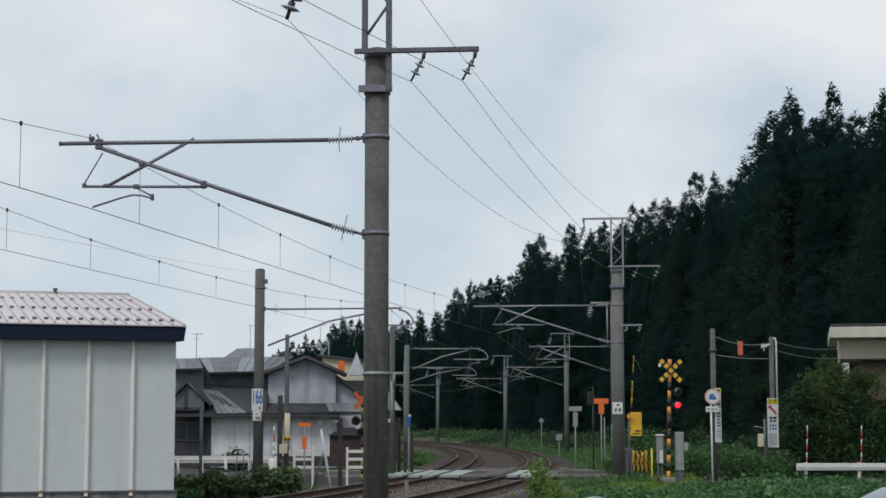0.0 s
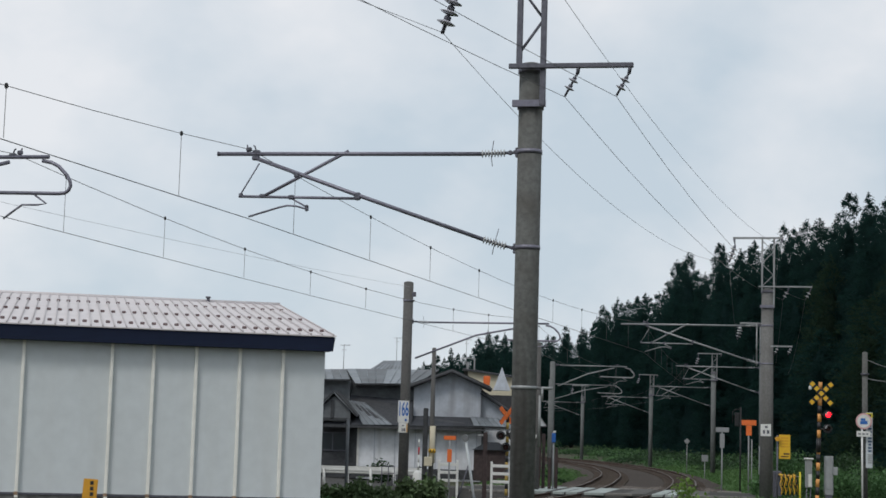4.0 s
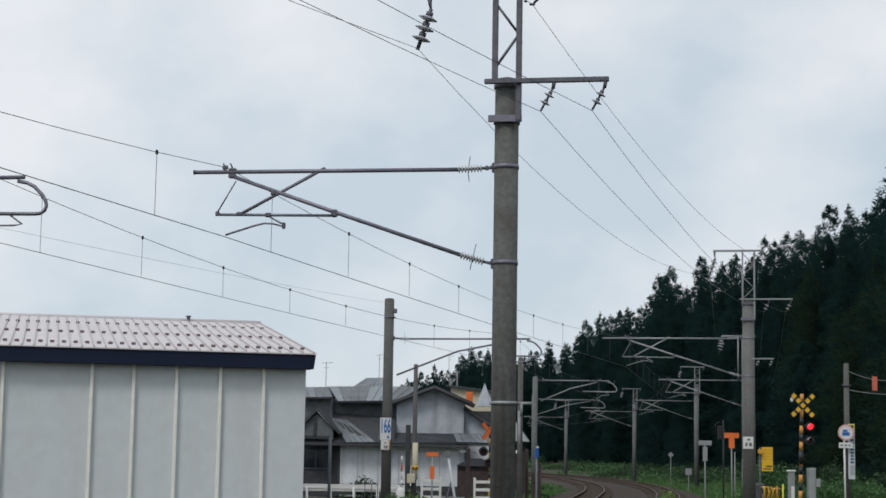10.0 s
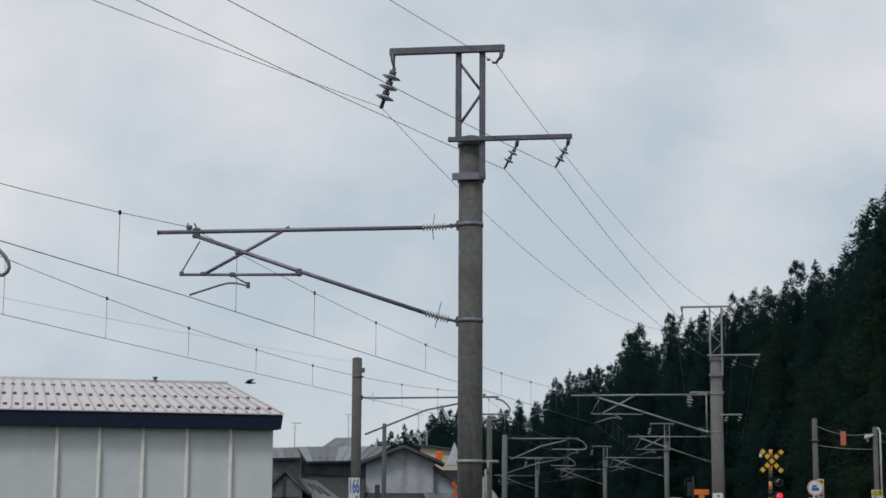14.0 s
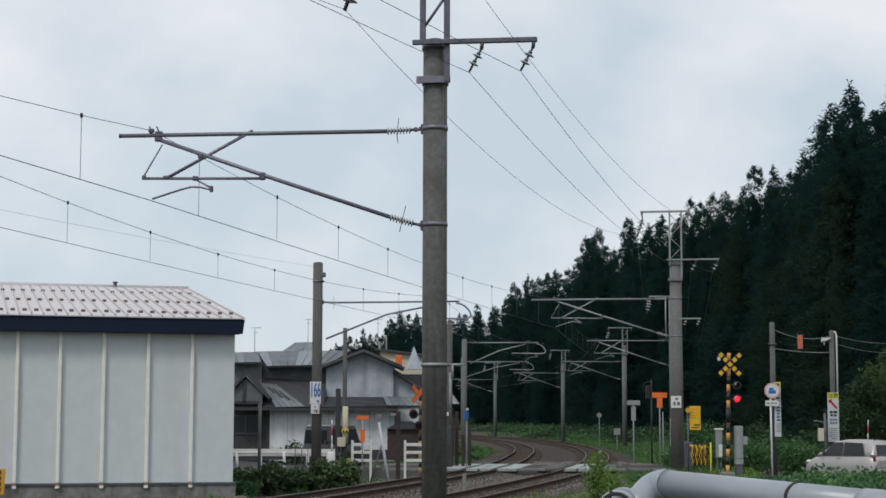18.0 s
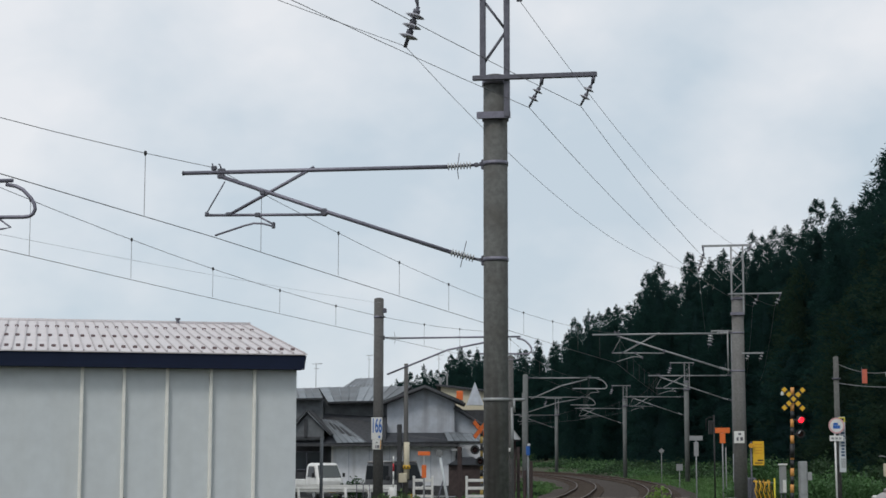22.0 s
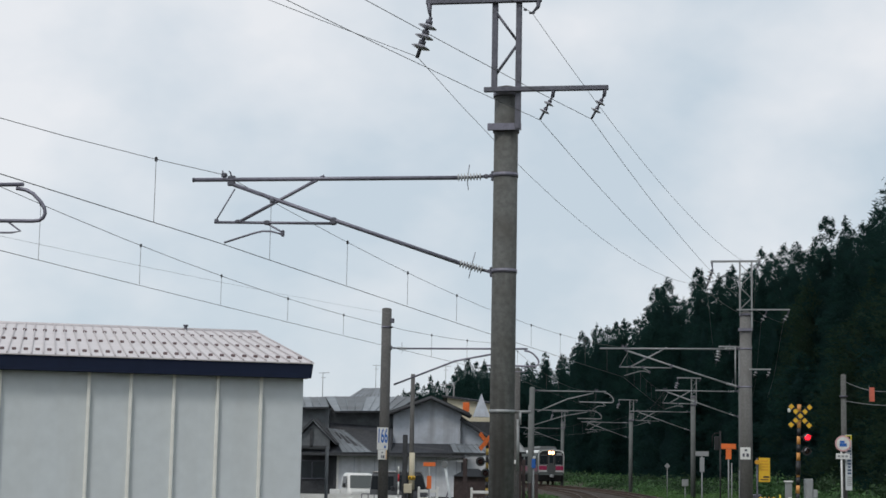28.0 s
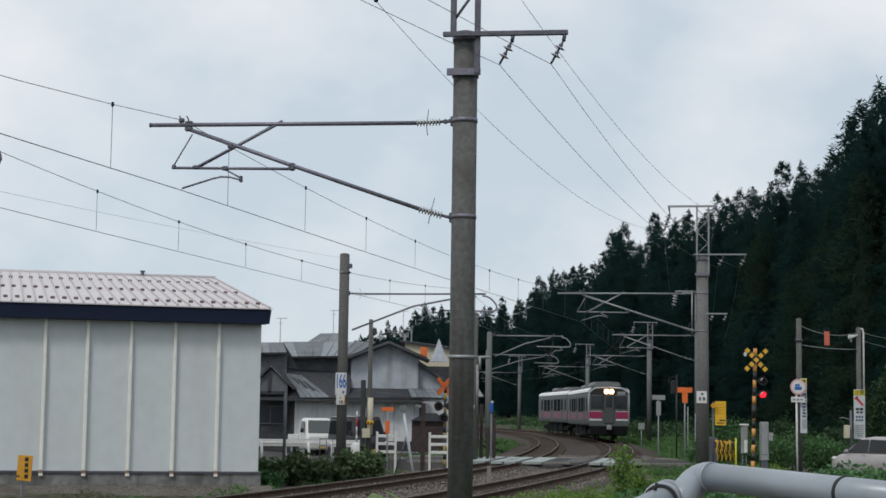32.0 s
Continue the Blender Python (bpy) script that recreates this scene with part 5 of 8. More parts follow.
# ---- shed beside the far track ----
def build_shed():
    shed = thing("warehouse", (-4.7, 45.0, -0.35), "pale grey panelled warehouse with a pink metal roof and navy fascia", "warehouse", rz=14.6)
    L = 19.0
    part("plinth", Shape().box((-L / 2, 12.1, 0.13), (L, 24.2, 0.8), chamfer=0.02), PLINTH, shed, "stained concrete plinth")
    xs = [-0.07, -1.2, -2.34, -3.475, -4.58, -5.645, -7.87, -9.0, -10.1, -11.1, -12.2, -13.3, -14.4, -15.5, -16.6, -17.7, -19.0]
    top = 4.5
    for a, b in zip(xs, xs[1:]):
        part("wall_panel", Shape().box(((a + b) / 2, 0.09, (0.5 + top) / 2), (abs(b - a) - 0.012, 0.12, top - 0.5), chamfer=0.006), SHED_WALL, shed)
    part("end_wall", Shape().prism([(-0.07, 0.16, 0.5), (-0.07, 24.2, 0.5), (-0.07, 24.2, top + 0.1), (-0.07, 11.9, top + 1.7), (-0.07, 0.16, top + 0.1)], (-0.12, 0, 0)), SHED_WALL, shed)
    part("end_wall", Shape().prism([(-L, 0.16, 0.5), (-L, 24.2, 0.5), (-L, 24.2, top + 0.1), (-L, 11.9, top + 1.7), (-L, 0.16, top + 0.1)], (0.12, 0, 0)), SHED_WALL, shed)
    part("back_wall", Shape().box((-L / 2, 24.2, (0.5 + top) / 2), (L, 0.12, top - 0.5)), SHED_WALL, shed)
    rib = Shape().box((0, 0, (0.42 + top - 0.05) / 2), (0.085, 0.11, top - 0.47), chamfer=0.01).mesh("downpipe")
    foot = Shape().box((0, -0.02, 0.43), (0.1, 0.09, 0.08), chamfer=0.012).mesh("foot")
    for x in xs[1:-1]:
        r = part("rib", rib, SHED_RIB, shed, at=(x, -0.02, 0))
        part("rib_foot", foot, SHED_RIB, r)
    for x in xs[1:-1]:
        part("rust_stain", Shape().box((x - 0.01, -0.075, 0.5), (0.1, 0.012, 0.1), chamfer=0.004), SHED_RUST, shed, "rusted rib foot")
    part("drip_edge", Shape().box((-L / 2, -0.012, 0.5), (L, 0.06, 0.05)), STEEL_DARK, shed)
    # fascia, soffit and the two roof slopes
    e0, e1 = -L - 0.3, 0.12
    zf = top - 0.105
    part("fascia", Shape().prism([(e0, -0.36, zf), (e1 - 0.05, -0.36, zf), (e1, -0.36, zf + 0.37), (e0, -0.36, zf + 0.37)], (0, 0.08, 0)), SHED_FASCIA, shed, "navy metal fascia")
    part("verge", Shape().prism([(e1 - 0.05, -0.28, zf), (e1 - 0.05, 11.9, zf + 1.7), (e1, 11.9, zf + 2.05), (e1, -0.28, zf + 0.37)], (-0.06, 0, 0)), SHED_FASCIA, shed, "navy metal verge board")
    part("soffit", Shape().box(((e0 + e1) / 2, -0.1, zf + 0.02), (e1 - e0 - 0.2, 0.4, 0.04)), SHED_FASCIA, shed)
    za, zb, ya, yb = zf + 0.38, zf + 2.07, -0.4, 11.9
    roof = part("roof", Shape().prism([(e0, ya, za), (e1 + 0.02, ya, za), (e1 + 0.02, yb, zb), (e0, yb, zb)], (0, 0, 0.03)), SHED_ROOF, shed, "pink metal roof with snow guards")
    part("roof_back", Shape().prism([(e0, 24.6, za), (e0, yb, zb), (e1 + 0.02, yb, zb), (e1 + 0.02, 24.6, za)], (0, 0, 0.03)), SHED_ROOF, shed)
    part("ridge_cap", Shape().tube([(e0, yb, zb + 0.03), (e1, yb, zb + 0.03)], 0.08, 8), SHED_ROOF, shed)
    part("roof_vent", Shape().tube([(-2.3, 11.7, zb - 0.05), (-2.3, 11.7, zb + 0.14)], 0.055, 10).tube([(-2.3, 11.7, zb + 0.14), (-2.3, 11.7, zb + 0.19)], 0.085, 10), STEEL_DARK, shed)
    slope = math.atan2(zb - za, yb - ya)
    ln = math.hypot(zb - za, yb - ya)
    seam = Shape().box((0, ln / 2, 0.022), (0.03, ln, 0.04)).mesh("seam")
    seam.materials.append(SHED_SEAM_SHADE)
    guard = Shape().box((0, 0, 0.035), (0.115, 0.05, 0.07), chamfer=0.012).mesh("snow_guard")
    guard.materials.append(SNOW_GUARD)
    x = e1 - 0.05
    tilt = Matrix.Rotation(slope, 4, "X")
    while x > -14.5:
        o = new("seam", seam)
        o.parent = roof
        o.matrix_local = Matrix.Translation((x, ya, za + 0.03)) @ tilt
        for j, d in enumerate((1.2, 5.2, 9.2)):
            o = new("snow_guard", guard)
            o.parent = roof
            o.matrix_local = Matrix.Translation((x - 0.15 - 0.07 * j, ya, za + 0.03)) @ tilt @ Matrix.Translation((0, d, 0))
        x -= 0.3


build_shed()


def lay_gravel_strip():
    """Sloping strip of dirt and gravel that hides the foot of the plinth."""
    s = Shape()
    n = 60
    m = pose(-4.7, 45.0, -0.35, 0, 0, 14.6)
    rng = random.Random(12)
    for k in range(n + 1):
        x = 0.25 - 19.3 * k / n
        w = 0.9 + 3.4 * k / n
        for f, z in ((0.0, 0.17), (0.18, 0.13), (0.5, 0.03), (0.85, -0.06), (1.0, -0.35)):
            s.v.append(tuple(m @ Vector((x, -0.02 - w * f, z + rng.uniform(-0.02, 0.02)))))
    for k in range(n):
        for i in range(4):
            s.face((k * 5 + i, k * 5 + i + 1, k * 5 + i + 6, k * 5 + i + 5), True)
    tagged(part("gravel_strip", s, GRAVEL), "strip of pale gravel and brown dirt along the warehouse plinth", "gravel", kind="structure")


lay_gravel_strip()


# ---- houses behind the crossing ----
def slab(parent, name, eave_l, eave_r, ridge_r, ridge_l, mat, strips=10, thick=0.09, seam=True):
    """A roof slope of separate metal sheets with raised seams."""
    el, er, rr, rl = (Vector(p) for p in (eave_l, eave_r, ridge_r, ridge_l))
    nrm = (er - el).cross(rl - el).normalized()
    base = part(name, Shape().prism([el, er, rr, rl], -nrm * thick), HOUSE_DARK, parent)
    for k in range(strips):
        a, b = k / strips, (k + 1) / strips - 0.03 / strips
        q = [el.lerp(er, a), el.lerp(er, b), rl.lerp(rr, b), rl.lerp(rr, a)]
        part("sheet", Shape().prism([p + nrm * 0.006 for p in q], nrm * 0.012), mat, base)
        if seam:
            p0, p1 = el.lerp(er, b), rl.lerp(rr, b)
            part("seam", Shape().tube([p0 + nrm * 0.03, p1 + nrm * 0.03], 0.022, 5), mat, base)
    return base


def build_house():
    h = thing("house", (0, 0, 0), "old grey two-storey house with dark metal roofs", "house")
    Y = 90.0
    # ground storey
    part("wall", Shape().box((-4.4, Y + 3.5, 1.05), (6.8, 7.0, 2.8)), HOUSE_WALL_PALE, h, "pale stained mortar wall")
    part("wall", Shape().box((-9.05, Y + 3.9, 1.05), (2.5, 7.0, 2.8)), HOUSE_DARK, h, "dark boarded wall")
    for k in range(6):
        part("wall_batten", Shape().box((-6.75 + 1.08 * k, Y - 0.02, 1.1), (0.035, 0.03, 2.6)), HOUSE_WALL, h)
    part("corner_board", Shape().box((-7.62, Y - 0.03, 1.15), (0.1, 0.05, 2.5)), WHITE, h, "white corner board")
    part("base_strip", Shape().box((-4.4, Y - 0.03, 0.0), (6.6, 0.05, 0.5)), HOUSE_DARK, h)
    w = part("window", Shape().box((-9.0, Y + 0.38, 1.55), (1.5, 0.06, 0.9)), DARK_GLASS, h)
    part("window_frame", Shape().box((-9.0, Y + 0.35, 2.02), (1.6, 0.07, 0.05)).box((-9.0, Y + 0.35, 1.08), (1.6, 0.07, 0.05)).box((-9.0, Y + 0.35, 1.55), (0.05, 0.07, 0.9)), STEEL_DARK, w)
    part("corner_post", Shape().box((-7.75, Y - 0.03, 1.05), (0.14, 0.12, 2.8)), HOUSE_DARK, h)
    part("corner_post", Shape().box((-1.05, Y - 0.03, 1.05), (0.12, 0.1, 2.8)), HOUSE_DARK, h)
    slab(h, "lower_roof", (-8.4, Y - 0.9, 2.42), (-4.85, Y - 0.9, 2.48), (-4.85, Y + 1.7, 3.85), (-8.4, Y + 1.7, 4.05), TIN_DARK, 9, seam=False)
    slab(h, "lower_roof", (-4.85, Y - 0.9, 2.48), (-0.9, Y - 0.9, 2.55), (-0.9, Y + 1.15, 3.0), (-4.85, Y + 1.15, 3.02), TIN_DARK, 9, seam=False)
    part("roof_cheek", Shape().prism([(-4.85, Y - 0.9, 2.4), (-4.85, Y + 1.7, 2.6), (-4.85, Y + 1.7, 3.83), (-4.85, Y - 0.9, 2.46)], (0.05, 0, 0)), HOUSE_DARK, h)
    # unseen back wall, added to stop the train's lamps shining through the house
    part("rear_wall", Shape().box((-4.4, Y + 6.9, 2.0), (10.8, 0.3, 4.8)), HOUSE_DARK, h)
    slab(h, "lower_roof", (-9.9, Y - 0.9, 2.40), (-8.4, Y - 0.9, 2.42), (-8.4, Y + 1.7, 4.05), (-9.9, Y + 1.7, 4.0), TIN_DARK, 4, seam=False)
    part("eave_board", Shape().box((-5.4, Y - 0.88, 2.36), (9.0, 0.05, 0.12)), HOUSE_DARK, h)
    slab(h, "patched_roof", (-7.3, Y - 0.93, 2.46), (-5.75, Y - 0.93, 2.49), (-7.45, Y + 1.1, 3.66), (-8.3, Y + 1.1, 3.74), TIN_ROOF, 5)
    slab(h, "patched_roof", (-1.5, Y - 0.96, 2.57), (0.2, Y - 0.96, 2.55), (-0.3, Y + 0.6, 3.0), (-1.75, Y + 0.6, 3.05), TIN_ROOF, 5)
    # porch gable
    part("porch_gable", Shape().prism([(-9.6, Y - 0.95, 2.6), (-8.0, Y - 0.95, 2.6), (-8.0, Y - 0.95, 3.2), (-8.85, Y - 0.95, 3.95), (-9.6, Y - 0.95, 3.2)], (0, 0.5, 0)), HOUSE_MID, h)
    part("gable_post", Shape().box((-8.95, Y - 0.98, 3.2), (0.16, 0.08, 1.0)).box((-8.9, Y - 0.98, 2.72), (1.5, 0.08, 0.14)), HOUSE_DARK, h)
    slab(h, "porch_roof", (-9.95, Y - 1.2, 2.98), (-9.95, Y + 1.5, 2.98), (-8.85, Y + 1.5, 4.12), (-8.85, Y - 1.2, 4.12), TIN_ROOF, 3)
    slab(h, "porch_roof", (-7.62, Y + 1.5, 2.88), (-7.62, Y - 1.2, 2.88), (-8.85, Y - 1.2, 4.12), (-8.85, Y + 1.5, 4.12), TIN_ROOF, 3)
    # upper storey: gable block and long roof
    part("upper_wall", Shape().prism([(-4.8, Y + 1.2, 2.7), (-1.2, Y + 1.2, 2.7), (-1.2, Y + 1.2, 4.72), (-2.78, Y + 1.2, 5.42), (-4.8, Y + 1.2, 4.62)], (0, 6.0, 0)), HOUSE_WALL, h, "stained grey mortar gable wall")
    part("upper_wall", Shape().box((-6.6, Y + 4.4, 3.9), (3.6, 5.0, 1.9)), HOUSE_MID, h)
    part("belt_board", Shape().box((-3.0, Y + 1.15, 2.98), (3.75, 0.08, 0.1)), HOUSE_DARK, h)
    # left slope in the grey tin, right slope in the darker tin
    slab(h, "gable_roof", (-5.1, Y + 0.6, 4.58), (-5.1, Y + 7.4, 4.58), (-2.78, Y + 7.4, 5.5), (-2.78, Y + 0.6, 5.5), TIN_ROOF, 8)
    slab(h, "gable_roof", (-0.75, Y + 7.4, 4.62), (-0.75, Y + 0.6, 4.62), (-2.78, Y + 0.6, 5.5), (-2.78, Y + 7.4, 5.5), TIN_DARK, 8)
    part("barge_board", Shape().tube([(-5.1, Y + 0.57, 4.52), (-2.78, Y + 0.57, 5.44), (-0.62, Y + 0.57, 4.5)], 0.1, 4), HOUSE_DARK, h)
    slab(h, "upper_roof", (-7.95, Y + 0.9, 4.66), (-4.6, Y + 0.9, 4.74), (-3.6, Y + 4.0, 5.62), (-8.75, Y + 4.0, 5.55), TIN_ROOF, 9)
    slab(h, "upper_roof_back", (-4.6, Y + 7.4, 4.7), (-8.75, Y + 7.4, 4.7), (-8.75, Y + 4.0, 5.55), (-3.6, Y + 4.0, 5.62), TIN_ROOF, 4, seam=False)
    slab(h, "side_roof", (-9.9, Y + 0.6, 4.82), (-8.2, Y + 0.6, 4.86), (-8.75, Y + 3.6, 5.5), (-10.3, Y + 3.6, 5.47), TIN_ROOF, 4)
    part("upper_wall", Shape().box((-9.1, Y + 3.0, 3.82), (1.7, 3.6, 2.04)), HOUSE_MID, h)
    # right wing with a falling roof
    part("wing_wall", Shape().prism([(-1.2, Y + 1.6, 2.5), (1.2, Y + 1.6, 2.5), (1.2, Y + 1.6, 3.0), (-1.2, Y + 1.6, 4.3)], (0, 5.0, 0)), HOUSE_WALL, h)
    part("wing_wall", Shape().box((-0.1, Y + 4.2, 1.1), (2.4, 5.0, 3.0)), HOUSE_WALL_PALE, h)
    slab(h, "wing_roof", (1.5, Y + 6.8, 2.75), (1.5, Y + 1.2, 2.75), (-1.2, Y + 1.2, 4.45), (-1.2, Y + 6.8, 4.45), TIN_DARK, 6)
    part("wing_fascia", Shape().tube([(-1.2, Y + 1.17, 4.38), (1.5, Y + 1.17, 2.68)], 0.09, 4), HOUSE_DARK, h)
    slab(h, "hip_roof", (0.9, Y + 0.75, 2.66), (2.32, Y + 0.75, 2.66), (1.3, Y + 2.6, 4.1), (0.9, Y + 2.6, 4.1), GREY_PAINT, 4)
    slab(h, "hip_roof", (2.32, Y + 0.75, 2.66), (2.32, Y + 5.6, 2.66), (1.3, Y + 5.0, 4.1), (1.3, Y + 2.6, 4.1), GREY_PAINT, 8)
    part("end_wall", Shape().box((1.66, Y + 3.4, 1.1), (0.86, 4.4, 3.1)), RUST_SHEET, h, "dark sheet end wall")
    part("chimney", Shape().box((-0.93, Y + 3.0, 5.08), (0.36, 0.3, 0.5), chamfer=0.02).box((-1.0, Y + 2.84, 5.1), (0.06, 0.03, 0.3)).box((-0.86, Y + 2.84, 5.1), (0.06, 0.03, 0.3)), ORANGE, h, "orange flue box")
    # porch lean-to of rusty sheets at the road
    part("rusty_lean_to", Shape().box((-0.55, Y - 3.2, 0.6), (1.75, 1.2, 1.6)), RUST_SHEET, h, "dark rusty sheet lean-to")
    part("lean_to_roof", Shape().prism([(-1.5, Y - 4.0, 1.35), (0.5, Y - 4.0, 1.35), (-0.2, Y - 4.0, 1.75), (-0.8, Y - 4.0, 1.75)], (0, 2.0, 0)), TIN_DARK, h)
    # back houses
    h2 = thing("house", (0, 0, 0), "cream house with a low metal roof behind the grey house", "house")
    part("wall", Shape().prism([(-2.3, 109.0, -0.45), (0.95, 109.0, -0.45), (0.95, 109.0, 5.82), (-2.3, 109.0, 6.22)], (0, 6.0, 0)), CREAM, h2)
    slab(h2, "roof", (-2.65, 108.7, 6.34), (1.1, 108.7, 5.88), (1.1, 112.0, 6.05), (-2.65, 112.0, 6.5), TIN_DARK, 6)
    slab(h2, "roof_back", (1.1, 115.5, 5.85), (-2.65, 115.5, 6.3), (-2.65, 112.0, 6.5), (1.1, 112.0, 6.05), TIN_DARK, 6)
    stand = part("roof_stand", Shape().box((-2.35, 110.5, 7.12), (0.9, 0.06, 0.06)).box((-1.93, 110.5, 6.75), (0.09, 0.08, 0.75)), GREY_PAINT, h2, "pale steel stand on the roof")
    part("stand_box", Shape().box((-2.36, 110.4, 6.62), (0.16, 0.2, 0.5), chamfer=0.02), GREY_PAINT, stand)
    apex, ring = (-0.12, 106.4, 6.42), [(-0.12 + 0.68 * math.cos(a), 106.4 + 0.68 * math.sin(a), 4.95) for a in (-2.2, -0.63, 0.94, 2.51)]
    py = Shape()
    for k in range(4):
        py.poly([ring[k], ring[(k + 1) % 4], apex])
    part("roof_cone", py.poly(list(reversed(ring))), HOUSE_WALL, h2, "pale pyramid roof top")
    h3 = thing("house", (0, 0, 0), "grey roofed house farther back", "house")
    part("wall", Shape().box((-7.95, 116.5, 2.75), (2.3, 6, 6.3)), HOUSE_DARK, h3)
    slab(h3, "roof", (-9.2, 112.8, 6.1), (-6.7, 112.8, 6.15), (-6.9, 116.5, 7.1), (-8.3, 116.5, 7.05), TIN_ROOF, 8)
    slab(h3, "roof_back", (-6.7, 120.2, 6.15), (-9.2, 120.2, 6.1), (-8.3, 116.5, 7.05), (-6.9, 116.5, 7.1), TIN_ROOF, 8)


build_house()


# ---- pipe guard rail in the foreground ----
def build_guard_pipe():
    g = thing("pipe_guard_rail", (0.54, 3.78, 0.1), "grey painted steel pipe guard rail with clamp fittings", "guard rail")
    o = Vector((0.54, 3.78, 0.1))
    E, J, R = Vector((0.53, 3.80, 1.666)), Vector((0.845, 3.06, 1.648)), Vector((2.07, 6.15, 1.66))
    M, L = E + Vector((-0.064, -0.005, -0.05)), Vector((-0.17, 1.2, 1.585))

    def run(*pts):
        return [Vector(p) - o for p in pts]

    def bend(a, c, b, r=0.05, n=6):
        p0, p1 = c + (a - c).normalized() * r, c + (b - c).normalized() * r
        return [p0.lerp(c, k / n).lerp(c.lerp(p1, k / n), k / n) for k in range(n + 1)]

    D = E + Vector((-0.06, -0.095, -0.065))
    bE = bend(D, E, J, 0.065, 8)
    part("elbow", Shape().tube(run(D, *bE), 0.0325, 28), PIPE_PAINT, g)
    bJ = bend(E, J, R, 0.07, 6)
    part("pipe", Shape().tube(run(bE[-1], bJ[0]), 0.0303, 28), PIPE_PAINT, g)
    part("elbow", Shape().tube(run(*bJ), 0.0318, 28), PIPE_PAINT, g)
    part("pipe", Shape().tube(run(bJ[-1], R), 0.0303, 28), PIPE_PAINT, g)
    d = (L - M).normalized()
    part("pipe", Shape().tube(run(M + d * 0.1, L), 0.0303, 28), PIPE_PAINT, g)
    sl = part("sleeve", Shape().tube(run(M - d * 0.03, M - d * 0.024, M - d * 0.01, M + d * 0.01, M + d * 0.125), [0.018, 0.031, 0.039, 0.0415, 0.0405], 28), FITTING, g, "zinc-grey sleeve fitting with a domed end")
    part("collar", Shape().tube(run(M + d * 0.12, M + d * 0.128, M + d * 0.15), [0.0410, 0.0415, 0.0385], 28), PIPE_PAINT, sl)
    part("ring", Shape().tube(run(M + d * 0.15, M + d * 0.158), 0.0375, 28), RUBBER, sl, "black ring")
    lug = M + d * 0.1 + Vector((0.040, 0.0, -0.012))
    part("lug", Shape().box(lug - o, (0.03, 0.05, 0.035), rz=-8, chamfer=0.008), FITTING, sl)
    part("set_screw", Shape().tube(run(lug + Vector((0.0, -0.02, 0.0)), lug + Vector((0.005, -0.05, 0.0))), 0.009, 10), GALV_FAR, sl)
    part("set_screw", Shape().tube(run(lug + Vector((0.018, -0.02, -0.01)), lug + Vector((0.022, -0.045, -0.012))), 0.008, 10), STEEL_DARK, sl)
    part("pin", Shape().tube(run(M + d * 0.26 + Vector((0, 0, 0.028)), M + d * 0.26 + Vector((0.004, 0, 0.046))), 0.004, 6), RUBBER, g)
    for a, b, ts in ((bE[-1], bJ[0], (0.70,)), (bJ[2], bJ[4], (0.5,)), (bJ[-1], R, (0.5, 0.54, 0.58))):
        for t in ts:
            c, e = a.lerp(b, t), (b - a).normalized()
            part("clamp_band", Shape().tube(run(c - e * 0.004, c + e * 0.004), 0.0325, 28), RUBBER, g, "black band round the pipe")
            part("bolt", Shape().box(c - o + Vector((0, 0, -0.045)), (0.014, 0.014, 0.03), chamfer=0.003), FITTING, g)
    for c in (M + d * 0.06, J, J.lerp(R, 0.35), L):
        part("post", Shape().tube(run((c.x, c.y, 0.0), (c.x, c.y, c.z - 0.02)), 0.024, 16), PIPE_PAINT, g)
    part("brace", Shape().tube(run((J.x + .12, J.y + .3, 0.9), (J.x + 0.24, J.y + 0.6, 1.63)), 0.018, 10), PIPE_PAINT, g)


build_guard_pipe()


# ---- lettering ----
def lettering(name, text, size, at, parent, mat, rx=90, rz=0, squeeze=1.0):
    """Flat letters with a little thickness, standing upright and facing -y."""
    cu = bpy.data.curves.new(name, "FONT")
    cu.offset = 0.018 * size if size > 0.3 else 0.0
    cu.body, cu.size, cu.extrude, cu.align_x, cu.align_y = text, size, 0.003, "CENTER", "CENTER"
    tmp = bpy.data.objects.new(name, cu)
    scene.collection.objects.link(tmp)
    bpy.context.view_layer.update()
    me = bpy.data.meshes.new_from_object(tmp.evaluated_get(bpy.context.evaluated_depsgraph_get()))
    bpy.data.objects.remove(tmp)
    me.transform(Matrix.Diagonal((squeeze, 1, 1, 1)))
    me.transform(Matrix.Rotation(radians(rx), 4, "X"))
    me.materials.clear()
    ob = part(name, me, mat, parent, at=at)
    return ob


def bars(parent, mat, rows, y, name="print_bar"):
    """Plain bars that stand for small writing: (x, z, width, height)."""
    for x, z, w, h in rows:
        part(name, Shape().box((x, y, z), (w, 0.006, h)), mat, parent)


# board on the dark pole
board = part("number_board", Shape().box((0, -0.2, 3.13), (0.37, 0.02, 0.74), rz=10, chamfer=0.005), WHITE, pole_166, "white board with blue digits")
part("board_back", Shape().box((0, -0.18, 3.13), (0.2, 0.03, 0.5), rz=10), STEEL_DARK, pole_166)
dig = lettering("digits", "166", 0.66, (0, -0.216, 3.2), board, BLUE, squeeze=0.36)
dig.rotation_euler = (0, 0, radians(10))
bars(board, BLUE, [(-0.1, 2.85, 0.06, 0.08), (0.09, 2.85, 0.06, 0.08)], -0.214)
low = part("lower_board", Shape().box((0, -0.2, 2.59), (0.3, 0.02, 0.33), rz=10, chamfer=0.005), WHITE, pole_166, "white board with orange edges")
